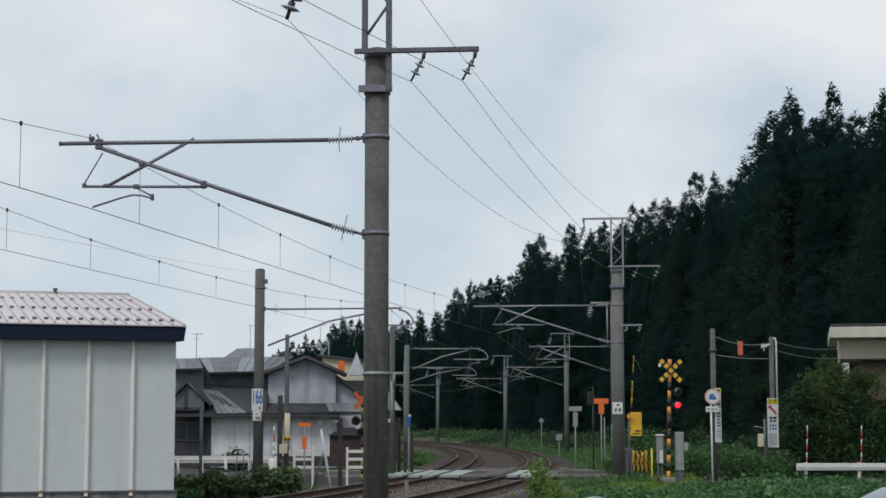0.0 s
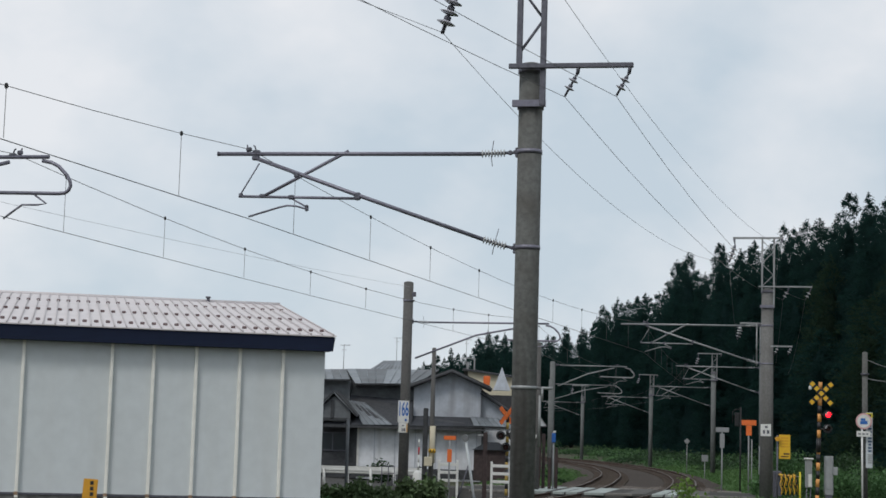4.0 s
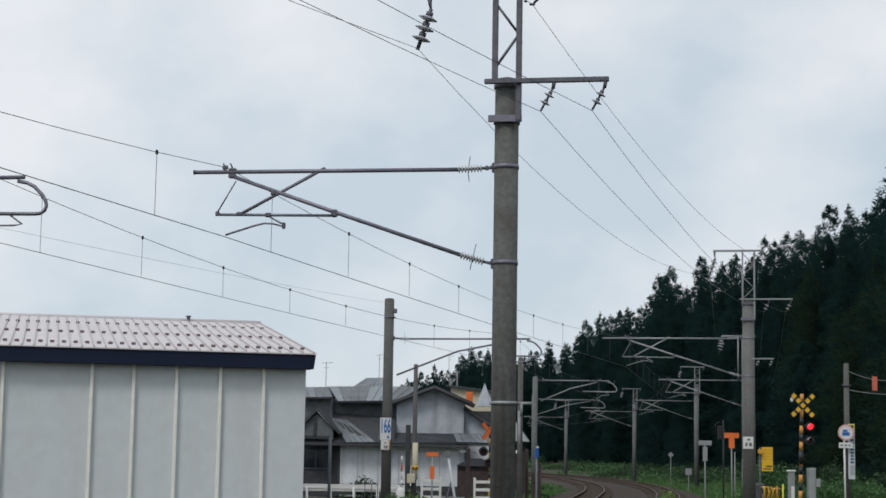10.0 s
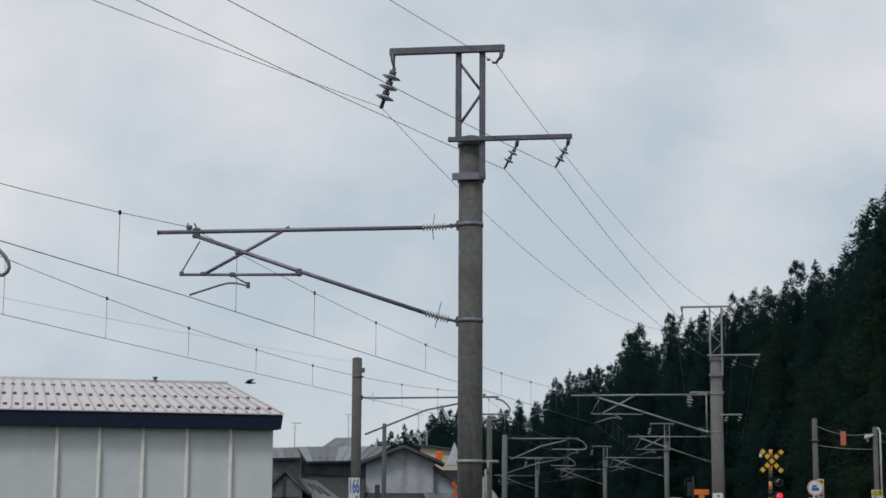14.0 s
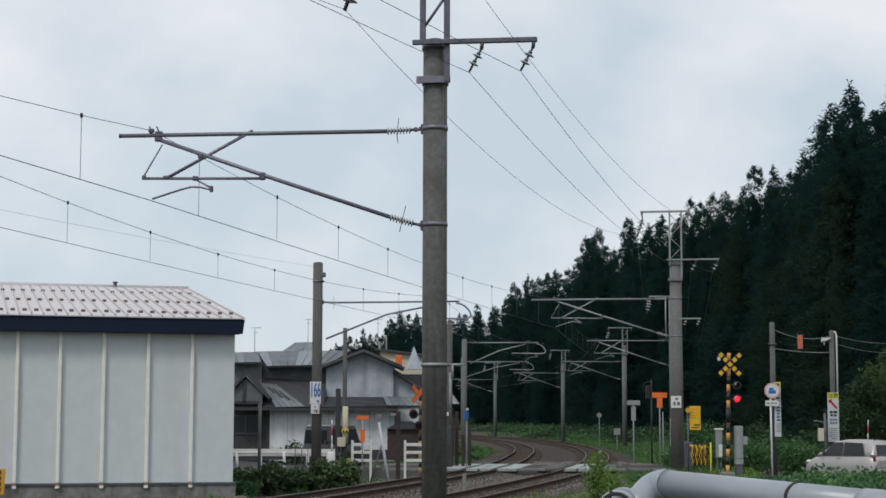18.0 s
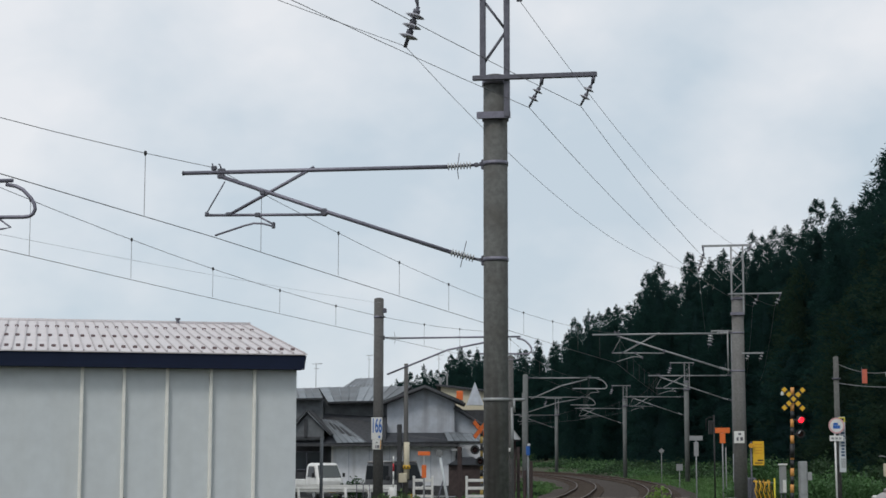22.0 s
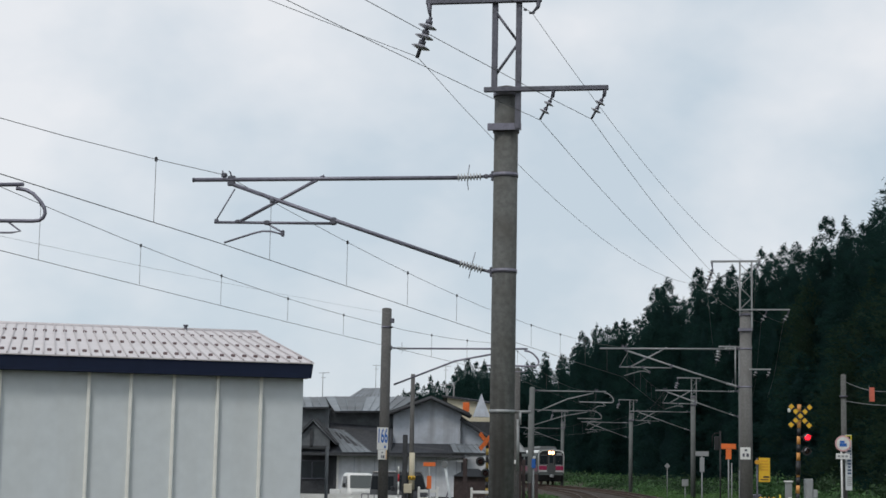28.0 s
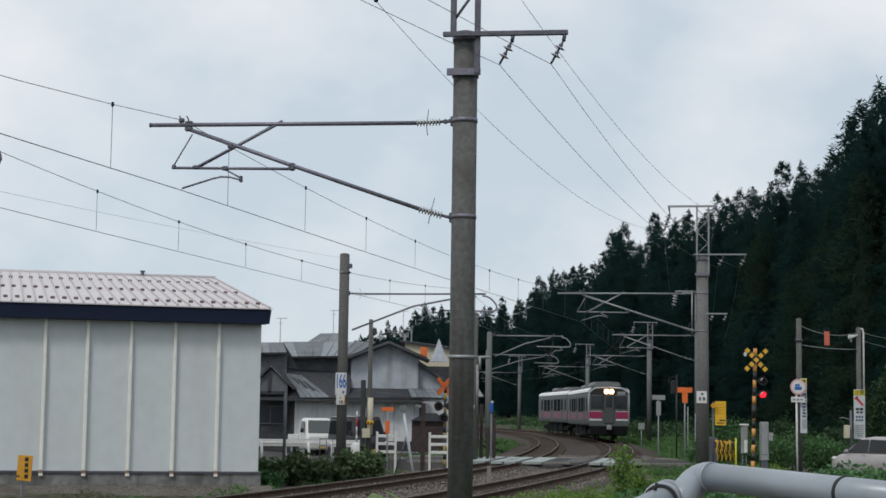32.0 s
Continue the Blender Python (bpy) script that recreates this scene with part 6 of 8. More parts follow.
bars(low, STEEL_DARK, [(0.0, 2.66, 0.06, 0.04), (-0.04, 2.52, 0.07, 0.1), (0.05, 2.52, 0.06, 0.1)], -0.214)
bars(low, MARK_ORANGE, [(-0.135, 2.59, 0.025, 0.3), (0.135, 2.59, 0.025, 0.3)], -0.212)


# ---- crossing equipment, right-hand side ----
def stripes(parent, name, x, y, z0, z1, r, step, mats):
    z, k = z0, 0
    while z < z1 - 0.01:
        part(name, Shape().tube([(x, y, z), (x, y, min(z1, z + step))], r, 14), mats[k % 2], parent)
        z += step
        k += 1


def crossbuck(parent, c, arm, w, turn=0.0, front=YELLOW):
    for s in (-1, 1):
        m = Matrix.Translation(c) @ Matrix.Rotation(radians(turn), 4, "Z") @ Matrix.Rotation(radians(45 * s), 4, "Y")
        b = part("cross_board", Shape().box((0, 0.012 * s, 0), (arm, 0.02, w), chamfer=0.004, m=m), BLACK, parent, "black and yellow crossed board")
        for k in (-2, -1, 0, 1, 2):
            if front is ORANGE:
                part("stripe", Shape().box((k * arm * 0.2, -0.014 + 0.012 * s, 0), (arm * 0.19, 0.008, w * 0.94), m=m), front, b)
            else:
                part("stripe", Shape().box((k * arm * 0.205, -0.014 + 0.012 * s, 0), (arm * 0.125, 0.008, w * 0.9), m=m), front, b)


def signal_lamp(parent, c, lit, r=0.12):
    body = part("lamp_disc", Shape().disc(c, (0, 1, 0), r * 1.7, 0.03, 20), BLACK, parent, "black lamp backing disc")
    part("lens", Shape().tube([Vector(c) + Vector((0, -0.02, 0)), Vector(c) + Vector((0, -0.05, 0)), Vector(c) + Vector((0, -0.065, 0))], [r, r * 0.85, r * 0.4], 18), LAMP_RED if lit else LAMP_OFF, body,
         "lit red lens" if lit else "dark red lens")
    hood = Shape()
    n = 10
    for k in range(n):
        a0, a1 = math.pi * k / n, math.pi * (k + 1) / n
        p = [Vector(c) + Vector((r * 1.08 * math.cos(a), -0.03 if q else -0.3, r * 1.08 * math.sin(a))) for a, q in ((a0, 1), (a1, 1), (a1, 0), (a0, 0))]
        hood.poly(p, True)
        hood.poly([Vector(q) + (Vector(q) - Vector(c)) * 0.03 for q in reversed(p)], True)
    part("hood", hood, CABINET, body, "grey sun hood")


def build_crossing_right():
    x, y = 10.16, 55.0
    g = land(x, y)
    s = thing("crossing_signal", (x, y, g), "level crossing signal with yellow and black crossed boards, red lamp lit", "crossing signal", "crossing signals")
    s.matrix_world = pose(x - 0.1, y, g, 0, 1.4, 0)
    k = -g
    part("base_block", Shape().box((0, 0, 0.05), (0.42, 0.42, 0.5), chamfer=0.03), CONCRETE_PALE, s, "grey concrete base")
    stripes(s, "post_band", 0, 0, 0.26, 4.0 + k, 0.06, 0.26, (POST_ORANGE, BLACK))
    part("shroud", Shape().tube([(0, 0, 1.75 + k), (0, 0, 2.2 + k)], 0.075, 14), BLACK, s)
    crossbuck(s, (0.02, -0.09, 3.63 + k), 1.0, 0.15)
    for z in (2.96, 2.5):
        part("lamp_bar", Shape().tube([(0.02, -0.06, z + k), (0.3, -0.06, z + k)], 0.025, 8), BLACK, s)
    signal_lamp(s, (0.25, -0.1, 2.96 + k), False, 0.085)
    signal_lamp(s, (0.25, -0.1, 2.52 + k), False, 0.085)
    lens = part("lit_lens", Shape().tube([(0.25, -0.166, 0), (0.25, -0.178, 0)], [0.088, 0.07], 18), LAMP_RED, s, "lit red lens")
    part("side_lamp", Shape().box((-0.32, 0, 3.8 + k), (0.08, 0.16, 0.13), chamfer=0.02), WHITE, s)
    c1 = thing("relay_cabinet", (9.85, 55.3, g), "pale grey relay cabinet on posts", "relay cabinet", "crossing cabinets")
    part("cabinet_body", Shape().box((0, 0, 1.2), (0.2, 0.2, 0.9), chamfer=0.015), GREY_PAINT, c1)
    part("door", Shape().box((0.03, -0.105, 0.98), (0.11, 0.012, 0.4), chamfer=0.004), WHITE, c1, "pale lower door")
    part("cap", Shape().box((0, 0, 1.67), (0.27, 0.27, 0.06), chamfer=0.015), WHITE, c1, "pale cap")
    part("leg", Shape().tube([(-0.06, 0, -0.1), (-0.06, 0, 0.76)], 0.02, 8), STEEL_DARK, c1)
    part("leg", Shape().tube([(0.06, 0, -0.1), (0.06, 0, 0.76)], 0.02, 8), STEEL_DARK, c1)
    c2 = thing("relay_cabinet", (10.5, 55.35, g), "grey relay cabinet behind the signal post", "relay cabinet", "crossing cabinets")
    part("cabinet_body", Shape().box((0, 0, 1.15), (0.26, 0.25, 1.25), chamfer=0.02), CABINET, c2)
    part("door", Shape().box((0, -0.135, 1.2), (0.19, 0.02, 0.95), chamfer=0.006), CABINET, c2)
    part("junction_box", Shape().box((0.2, -0.06, 1.3), (0.14, 0.14, 0.26), chamfer=0.01), CABINET, c2)
    part("leg", Shape().box((0, 0, 0.25), (0.2, 0.18, 0.6)), STEEL_DARK, c2)
    # yellow notice on a post
    n = thing("notice_sign", (9.6, 58.7, land(9.6, 58.7)), "yellow notice board with dark writing beside the line pole", "sign")
    k = -land(9.6, 58.7)
    part("post", Shape().tube([(-0.2, 0.04, -0.1), (-0.2, 0.04, 2.3 + k)], 0.03, 10), STEEL_DARK, n)
    b = part("board", Shape().box((0.04, 0, 1.9 + k), (0.38, 0.02, 0.82), chamfer=0.006), YELLOW, n, "yellow board")
    bars(b, MARK_ORANGE, [(0.04, 2.2 - 0.1 * i + k, (0.26, 0.3, 0.22)[i % 3], 0.035) for i in range(4)], -0.013)
    bars(b, RUST_SHEET, [(0.1, 1.66 + k, 0.2, 0.05), (0.04, 1.57 + k, 0.26, 0.035)], -0.013)
    part("amber_lamp", Shape().tube([(-0.22, -.05, 2.16 + k), (-0.22, -.16, 2.16 + k)], 0.08, 12), MARK_ORANGE, n)
    # yellow and black barrier lattice
    f = thing("barrier_lattice", (9.82, 58.6, land(9.82, 58.6)), "yellow and black striped lattice fence at the barrier machine", "fence")
    z0, z1 = 0.4 - land(9.82, 58.6), 1.0 - land(9.82, 58.6)
    for i in range(8):
        xx = -0.31 + 0.072 * i
        wave = [(xx + 0.035 * math.sin(0.9 * j + 1.7 * (i % 2)), 0.0, z0 - 0.12 + (z1 - z0 + 0.1 - 0.05 * (i % 3)) * j / 10) for j in range(11)]
        part("slat", Shape().tube(wave, 0.016, 6), BLACK if i % 2 else YELLOW, f)
        part("slat", Shape().tube([(xx + 0.1, 0.03, z0 - 0.1), (xx - 0.02, 0.03, z1 - 0.04 * (i % 2))], 0.013, 6), MARK_ORANGE if i % 3 == 1 else YELLOW, f)
    part("post", Shape().tube([(0.33, 0, -0.1), (0.33, 0, z1 + 0.06)], 0.032, 8), LEMON, f, "pale yellow end post")
    # barrier machine and arm
    m = thing("crossing_barrier", (9.98, 62.4, land(9.98, 62.4)), "crossing barrier with a yellow and black arm that is lowered", "barrier")
    k = -land(9.98, 62.4)
    part("machine", Shape().box((0, 0.05, 0.55 + k), (0.3, 0.36, 0.95), chamfer=0.03).tube([(0, 0, -0.1), (0, 0, 0.3)], 0.09, 10), STEEL_DARK, m, "dark barrier machine")
    arm = part("arm", Shape().tube([(0, 0, -0.35), (0, 0, 0.5)], 0.045, 10), BLACK, m, "yellow and black barrier arm")
    for i in range(10):
        part("arm_band", Shape().tube([(0, 0, 0.5 + 0.32 * i), (0, 0, 0.82 + 0.32 * i)], 0.034 - 0.0012 * i, 10), (YELLOW, MARK_ORANGE, BLACK)[(0, 1, 0, 2)[i % 4]], arm)
    part("arm_stay", Shape().tube([(0.02, 0, 3.55), (0.14, 0, 3.45), (0.3, 0, 3.1)], 0.012, 6), GREY_PAINT, arm)
    part("counterweight", Shape().box((0, 0, -0.42), (0.16, 0.1, 0.22), chamfer=0.02), BLACK, arm)
    return arm, k, lens, -g


BARRIER_ARM, BARRIER_LIFT, LIT_LENS, LENS_LIFT = build_crossing_right()


def utility_pole(at, h, r, label, mat=CONCRETE_DARK):
    p = thing("utility_pole", at, label, "utility pole", "utility poles")
    part("pole", Shape().tube([(0, 0, -0.4), (0, 0, h)], r * 1.1, 16, r_end=r), mat, p)
    part("cap", Shape().tube([(0, 0, h), (0, 0, h + 0.03)], r * 0.9, 16, r_end=r * 0.5), mat, p)
    return p


def build_road_signs():
    gx, gy = 13.18, 62.6
    g = land(gx, gy)
    p = utility_pole((gx, gy, g), 5.42 - g, 0.098, "dark concrete utility pole beside the road", CONCRETE)
    part("cable_ring", Shape().tube([(0, 0, 4.6 - g), (0, 0, 4.66 - g)], 0.15, 14), STEEL_DARK, p)
    s = thing("road_sign", (13.04, 62.3, g), "round restriction sign on a thin white post", "road sign")
    part("post", Shape().tube([(0, 0, -0.2), (-0.03, 0, 3.1 - g)], 0.034, 10), WHITE, s, "white post")
    d = part("disc", Shape().disc((0.03, -0.05, 2.91 - g), (0, 1, 0), 0.29, 0.016, 28), PINK_SIGN, s, "round disc with faded red rim")
    part("disc_face", Shape().disc((0.03, -0.062, 2.91 - g), (0, 1, 0), 0.235, 0.008, 28), WHITE, d)
    part("symbol", Shape().box((0.03, -0.07, 2.86 - g), (0.26, 0.006, 0.12), chamfer=0.002).box((0.0, -0.07, 2.97 - g), (0.17, 0.006, 0.08), chamfer=0.002), BLUE, d, "blue vehicle symbol")
    pl = part("plate", Shape().box((0.02, -0.05, 2.45 - g), (0.5, 0.014, 0.2), chamfer=0.005), WHITE, s, "small white plate")
    bars(pl, GREY_PAINT, [(-0.12, 2.45 - g, 0.1, 0.07), (0.02, 2.45 - g, 0.1, 0.07), (0.15, 2.45 - g, 0.08, 0.07)], -0.06)
    b = thing("warning_board", (13.3, 62.42, 1.2), "tall white board with a yellow head strapped to the pole", "sign", "warning boards")
    bd = part("board", Shape().box((0, 0, 1.03), (0.24, 0.02, 2.0), chamfer=0.005), BOARD_WHITE, b)
    part("head", Shape().box((0, -0.013, 1.93), (0.23, 0.008, 0.17)), LEMON, b, "yellow head panel")
    bars(bd, BLACK, [(0.0, 1.93, 0.14, 0.09)], -0.02)
    bars(bd, PRINT_BLUE, [(0.02, 1.56 - 0.115 * i, 0.13 if i % 3 else 0.1, 0.075) for i in range(9)], -0.014)
    bars(bd, GREY_PAINT, [(0.02, 0.5 - 0.07 * j, 0.15, 0.04) for j in range(5)], -0.014)
    part("strap", Shape().box((-0.08, 0.03, 1.6), (0.34, 0.02, 0.05)).box((-0.08, 0.03, 0.3), (0.34, 0.02, 0.05)), STEEL_DARK, b)
    gx, gy = 15.68, 63.8
    g = land(gx, gy)
    q = utility_pole((gx, gy, g), 5.18 - g, 0.092, "dark concrete utility pole with a white conduit and warning board", CONCRETE)
    part("conduit", Shape().tube([(0.17, -0.05, 2.0 - g), (0.17, -0.05, 5.0 - g), (0.13, -0.05, 5.14 - g), (0.05, -.05, 5.16 - g)], 0.035, 10), WHITE, q, "white cable conduit")
    b = thing("warning_board", (15.64, 63.62, 1.05), "white warning board with a yellow head, red arrow and dark writing", "sign", "warning boards")
    bd = part("board", Shape().box((0, 0, 0.9), (0.42, 0.02, 1.84), chamfer=0.005), BOARD_WHITE, b)
    part("head", Shape().box((0, -0.013, 1.7), (0.41, 0.008, 0.2)), LEMON, b, "yellow head panel")
    lettering("caution_word", "\u6ce8\u610f", 0.19, (0.0, -0.02, 1.7), bd, BLACK)
    m = Matrix.Translation((0.0, -0.016, 1.38)) @ Matrix.Rotation(radians(48), 4, "Y")
    part("arrow", Shape().box((0, 0, 0), (0.4, 0.008, 0.08), m=m).box((-0.17, 0, 0), (0.07, 0.008, 0.15), m=m), SIGN_RED, b, "red slanted arrow")
    bars(bd, BLACK, [(-0.08, 1.09, 0.11, 0.09), (0.07, 1.09, 0.14, 0.09), (-0.07, 0.97, 0.1, 0.08), (0.07, 0.97, 0.1, 0.08)], -0.014)
    bars(bd, PRINT_BLUE, [(-0.1 + 0.1 * i, 0.8 - 0.12 * j, 0.07, 0.08) for i in range(3) for j in range(2)], -0.014)
    bars(bd, GREY_PAINT, [(0.0, 0.48 - 0.075 * j, 0.32 - 0.05 * (j % 2), 0.04) for j in range(5)] + [(0.02, 0.1, 0.22, 0.06)], -0.014)
    part("strap", Shape().box((0, 0.04, 1.5), (0.36, 0.03, 0.05)).box((0, 0.04, 0.3), (0.36, 0.03, 0.05)), STEEL_DARK, b)
    # cables between the poles, with a red flag and a lamp
    a, c = Vector((13.18, 62.6, 5.2)), Vector((15.68, 63.8, 5.0))
    w = thing("cable_span", tuple(a), "two slack cables strung between the utility poles", "cable", "cable spans")
    part("cable", Shape().tube([p - a for p in hang(a, c, 0.22, 10)], 0.014, 6), GREY_PAINT, w)
    part("cable", Shape().tube([p - a for p in hang(a - Vector((0, 0, 0.72)), c - Vector((0, 0, 0.62)), 0.06, 10)], 0.016, 6), GREY_PAINT, w)
    w = thing("cable_span", tuple(c), "slack cables leading off to the house", "cable", "cable spans")
    for dz, e in ((0.05, (24.0, 76.0, 6.0)), (-0.25, (24.0, 76.0, 5.5))):
        part("cable", Shape().tube([p - c for p in hang(c + Vector((0, 0, dz)), e, 0.5, 10)], 0.011, 6), GREY_PAINT, w)
    f = thing("red_flag", (14.33, 63.1, 4.46), "faded red cloth banner hung between two cables", "banner")
    part("cloth", Shape().box((0, 0, 0.28), (0.19, 0.02, 0.52), chamfer=0.004), material("faded_red_cloth", (0.55, 0.14, 0.09), 0.9, grain=0.12, stain=0.3), f)
    part("rod", Shape().tube([(-0.1, 0, -0.02), (-0.1, 0, 0.62)], 0.01, 6), STEEL_DARK, f)
    l = thing("street_lamp", (15.4, 63.7, 4.72), "small white lamp head on a bracket", "lamp")
    part("shade", Shape().tube([(-0.12, 0, 0.13), (0.0, 0, 0.12), (0.22, 0, 0.2)], [0.1, 0.07, 0.02], 10), WHITE, l)
    part("stem", Shape().tube([(-0.05, 0, 0.08), (-0.02, 0, -0.08)], 0.02, 6), WHITE, l)
    x = thing("meter_box", (15.1, 63.2, land(15.1, 63.2)), "beige meter box on a dark post", "meter box")
    g = land(15.1, 63.2)
    part("post", Shape().tube([(0.12, 0, -0.2), (0.12, 0, 2.1 - g)], 0.05, 8), STEEL_DARK, x)
    part("box", Shape().box((-0.06, -0.1, 1.3 - g), (0.2, 0.2, 0.48), chamfer=0.02), CREAM, x, "beige box")
    part("bracket", Shape().tube([(0.1, 0, 1.75 - g), (-0.2, 0, 1.82 - g), (-0.3, 0, 1.8 - g)], 0.018, 6), GREY_PAINT, x)
    # guard rail with snow poles
    r = thing("road_guard_rail", (16.2, 62.4, -0.17), "white steel road guard rail with red and white snow poles", "guard rail")
    part("beam", Shape().box((3.5, 0.2, 0.5), (7.0, 0.06, 0.28), rz=2, chamfer=0.05).box((3.5, 0.16, 0.5), (7.0, 0.04, 0.1), rz=2, chamfer=0.015), WHITE, r)
    for i in range(4):
        part("post", Shape().tube([(0.4 + 2 * i, 0.26, -0.3), (0.4 + 2 * i, 0.26, 0.66)], 0.06, 10), WHITE, r)
    for i, xx in enumerate((0.45, 2.5)):
        sp = thing("snow_pole", (16.2 + xx, 62.75, 0.0), "thin red and white snow pole", "snow pole", "snow poles")
        for j in range(8):
            part("band", Shape().tube([(0.008 * j, 0, 0.25 * j - 0.15), (0.008 * (j + 1), 0, 0.25 * (j + 1) - 0.15)], 0.02, 8), (SIGN_RED, WHITE)[j % 2], sp)


build_road_signs()


def build_line_signs():
    s = thing("track_marker", (9.28, 72.5, land(9.28, 72.5)), "grey T-shaped track marker on a thin post", "track marker", "track markers")
    k = -land(9.28, 72.5)
    part("post", Shape().tube([(0, 0, -0.2), (0, 0, 2.55 + k)], 0.03, 8), GREY_PAINT, s)
    part("board", Shape().box((0, -0.03, 2.56 + k), (0.56, 0.02, 0.2), chamfer=0.005), GREY_PAINT, s)
    part("plate", Shape().box((0.0, -0.03, 2.1 + k), (0.2, 0.02, 0.6), chamfer=0.005), GREY_PAINT, s)

    def orange_t(at, z, w, mat=ORANGE, bar=0.22, gap=0.0):
        t = thing("track_marker", at, "bright orange T-shaped track marker", "track marker", "track markers")
        part("post", Shape().tube([(0, 0, -0.2), (0, 0, z)], 0.03, 8), GREY_PAINT, t)
        part("board", Shape().box((0, -0.03, z - bar / 2), (w, 0.02, bar), chamfer=0.005), mat, t, "orange cross board")
        part("stem_board", Shape().box((0, -0.03, z - bar - gap - 0.22), (w * 0.38, 0.02, 0.42), chamfer=0.005), mat, t, "orange stem board")

    orange_t((10.4, 72.5, land(10.4, 72.5)), 3.0 - land(10.4, 72.5), 0.62)
    orange_t((-1.74, 56.25, land(-1.74, 56.25)), 1.94 - land(-1.74, 56.25), 0.4, bar=0.13, gap=0.3)
    for x, y, z in ((10.75, 74.0, 2.2), (11.0, 73.5, 1.9)):
        p = thing("stake", (x, y, land(x, y)), "thin grey lineside stake", "stake", "stakes")
        part("pole", Shape().tube([(0, 0, -0.2), (0, 0, z - land(x, y))], 0.025, 6), GREY_PAINT, p)
    d = thing("dwarf_signal", (10.2, 75.0, land(10.2, 75)), "dark lineside signal head with a curved hood", "signal")
    k = -land(10.2, 75)
    part("post", Shape().tube([(0.2, 0, -0.2), (0.2, 0, 3.6 + k)], 0.035, 8), BLACK, d)
    part("head", Shape().box((0.05, 0, 3.05 + k), (0.2, 0.16, 0.6), chamfer=0.03), BLACK, d)
    part("hood", Shape().tube([(-0.15, 0, 2.9 + k), (-0.14, 0, 3.4 + k), (0.0, 0, 3.5 + k), (0.2, 0, 3.5 + k)], 0.02, 6), BLACK, d)
    for x, y, z, dia in ((13.8, 128.0, 2.2, True), (13.0, 110.0, 1.1, False)):
        t = thing("line_sign", (x, y, land(x, y)), "small pale lineside sign on a post", "sign", "lineside signs")
        part("post", Shape().tube([(0, 0, -0.2), (0, 0, z - land(x, y))], 0.03, 6), GREY_PAINT, t)
        m = Matrix.Translation((0, -0.03, z - land(x, y))) @ Matrix.Rotation(radians(45 if dia else 0), 4, "Y")
        part("board", Shape().box((0, 0, 0), (0.32, 0.02, 0.32) if dia else (0.4, 0.1, 0.42), chamfer=0.005, m=m), GREY_PAINT, t)
    p = thing("distance_post", (1.4, 48.6, -0.3), "short grey concrete post between the tracks", "post")
    part("post", Shape().box((0, 0, 0.2), (0.12, 0.12, 0.72), chamfer=0.015), CONCRETE_PALE, p)
    part("cap", Shape().box((0, 0, 0.57), (0.14, 0.14, 0.03), chamfer=0.01), CONCRETE_PALE, p)
    scrub("dry_weeds", [(-11.5, 39.4, 0.7, 0.5, 0.45), (-10.7, 39.0, 0.5, 0.4, 0.32), (-12.3, 38.8, 0.5, 0.4, 0.35)], 0.07, 420, DRY, "pale dry weeds beside the warehouse", "weeds", 91, up=0.0, slim=0.25)
    scrub("grass_patch", [(-7.8, 38.9, 0.55, 0.4, 0.38), (-8.3, 38.3, 0.4, 0.35, 0.25), (-6.6, 39.6, 0.4, 0.3, 0.2), (-9.6, 38.2, 0.5, 0.3, 0.15)], 0.08, 900, DRY_GRASS, "faded grass tufts before the warehouse", "grass", 92, up=0.0, slim=0.3)
    rng = random.Random(5)
    rb = thing("rubble_heap", (-1.5, 65.6, -0.32), "low heap of grey rubble stones beside the road", "rubble")
    for i in range(46):
        a, r = rng.uniform(0, 6.283), rng.random() ** 0.6
        x, y, z, sz = 1.5 * r * math.cos(a), 0.9 * r * math.sin(a), 0.3 * (1 - r), rng.uniform(0.12, 0.3)
        part("stone", Shape().box((x, y, z), (sz, sz * rng.uniform(0.6, 1.1), sz * 0.7), rz=rng.uniform(0, 90), chamfer=sz * 0.22), CONCRETE_PALE if i % 3 else STONE_DARK, rb)
    # amber marker by the shed
    t = thing("cable_marker", (-8.24, 33.75, -0.42), "amber cable marker board on a thin stake", "marker")
    part("stake", Shape().tube([(0, 0, -0.2), (0, 0.02, 0.8)], 0.02, 8), STEEL_DARK, t)
    m = Matrix.Rotation(radians(3), 4, "Y")
    b = part("board", Shape().box((0, -0.02, 1.01), (0.29, 0.015, 0.5), chamfer=0.004, m=m), MARK_ORANGE, t, "amber board")
    bars(b, BLACK, [(0.09, 1.18 - 0.11 * i, 0.07, 0.075) for i in range(4)], -0.03)
    bars(b, RUST_SHEET, [(-0.08, 0.85, 0.08, 0.03)], -0.03)


build_line_signs()


# ---- left-hand side of the crossing ----
def loft_mound(w, d, h, seed):
    """A lumpy covered heap."""
    s = Shape()
    n, m = 16, 5
    for j in range(m + 1):
        f = j / m
        for i in range(n):
            a = 6.2832 * i / n
            k = (1 - f ** 2.2) * (1 + 0.12 * math.sin(3 * a + seed) + 0.06 * math.sin(7 * a))
            s.v.append((w / 2 * math.cos(a) * k, d / 2 * math.sin(a) * k, h * (f ** 0.8) * (1 + 0.06 * math.sin(2 * a + seed)) - 0.05))
    for j in range(m):
        for i in range(n):
            s.face((j * n + i, j * n + (i + 1) % n, (j + 1) * n + (i + 1) % n, (j + 1) * n + i), True)
    return s


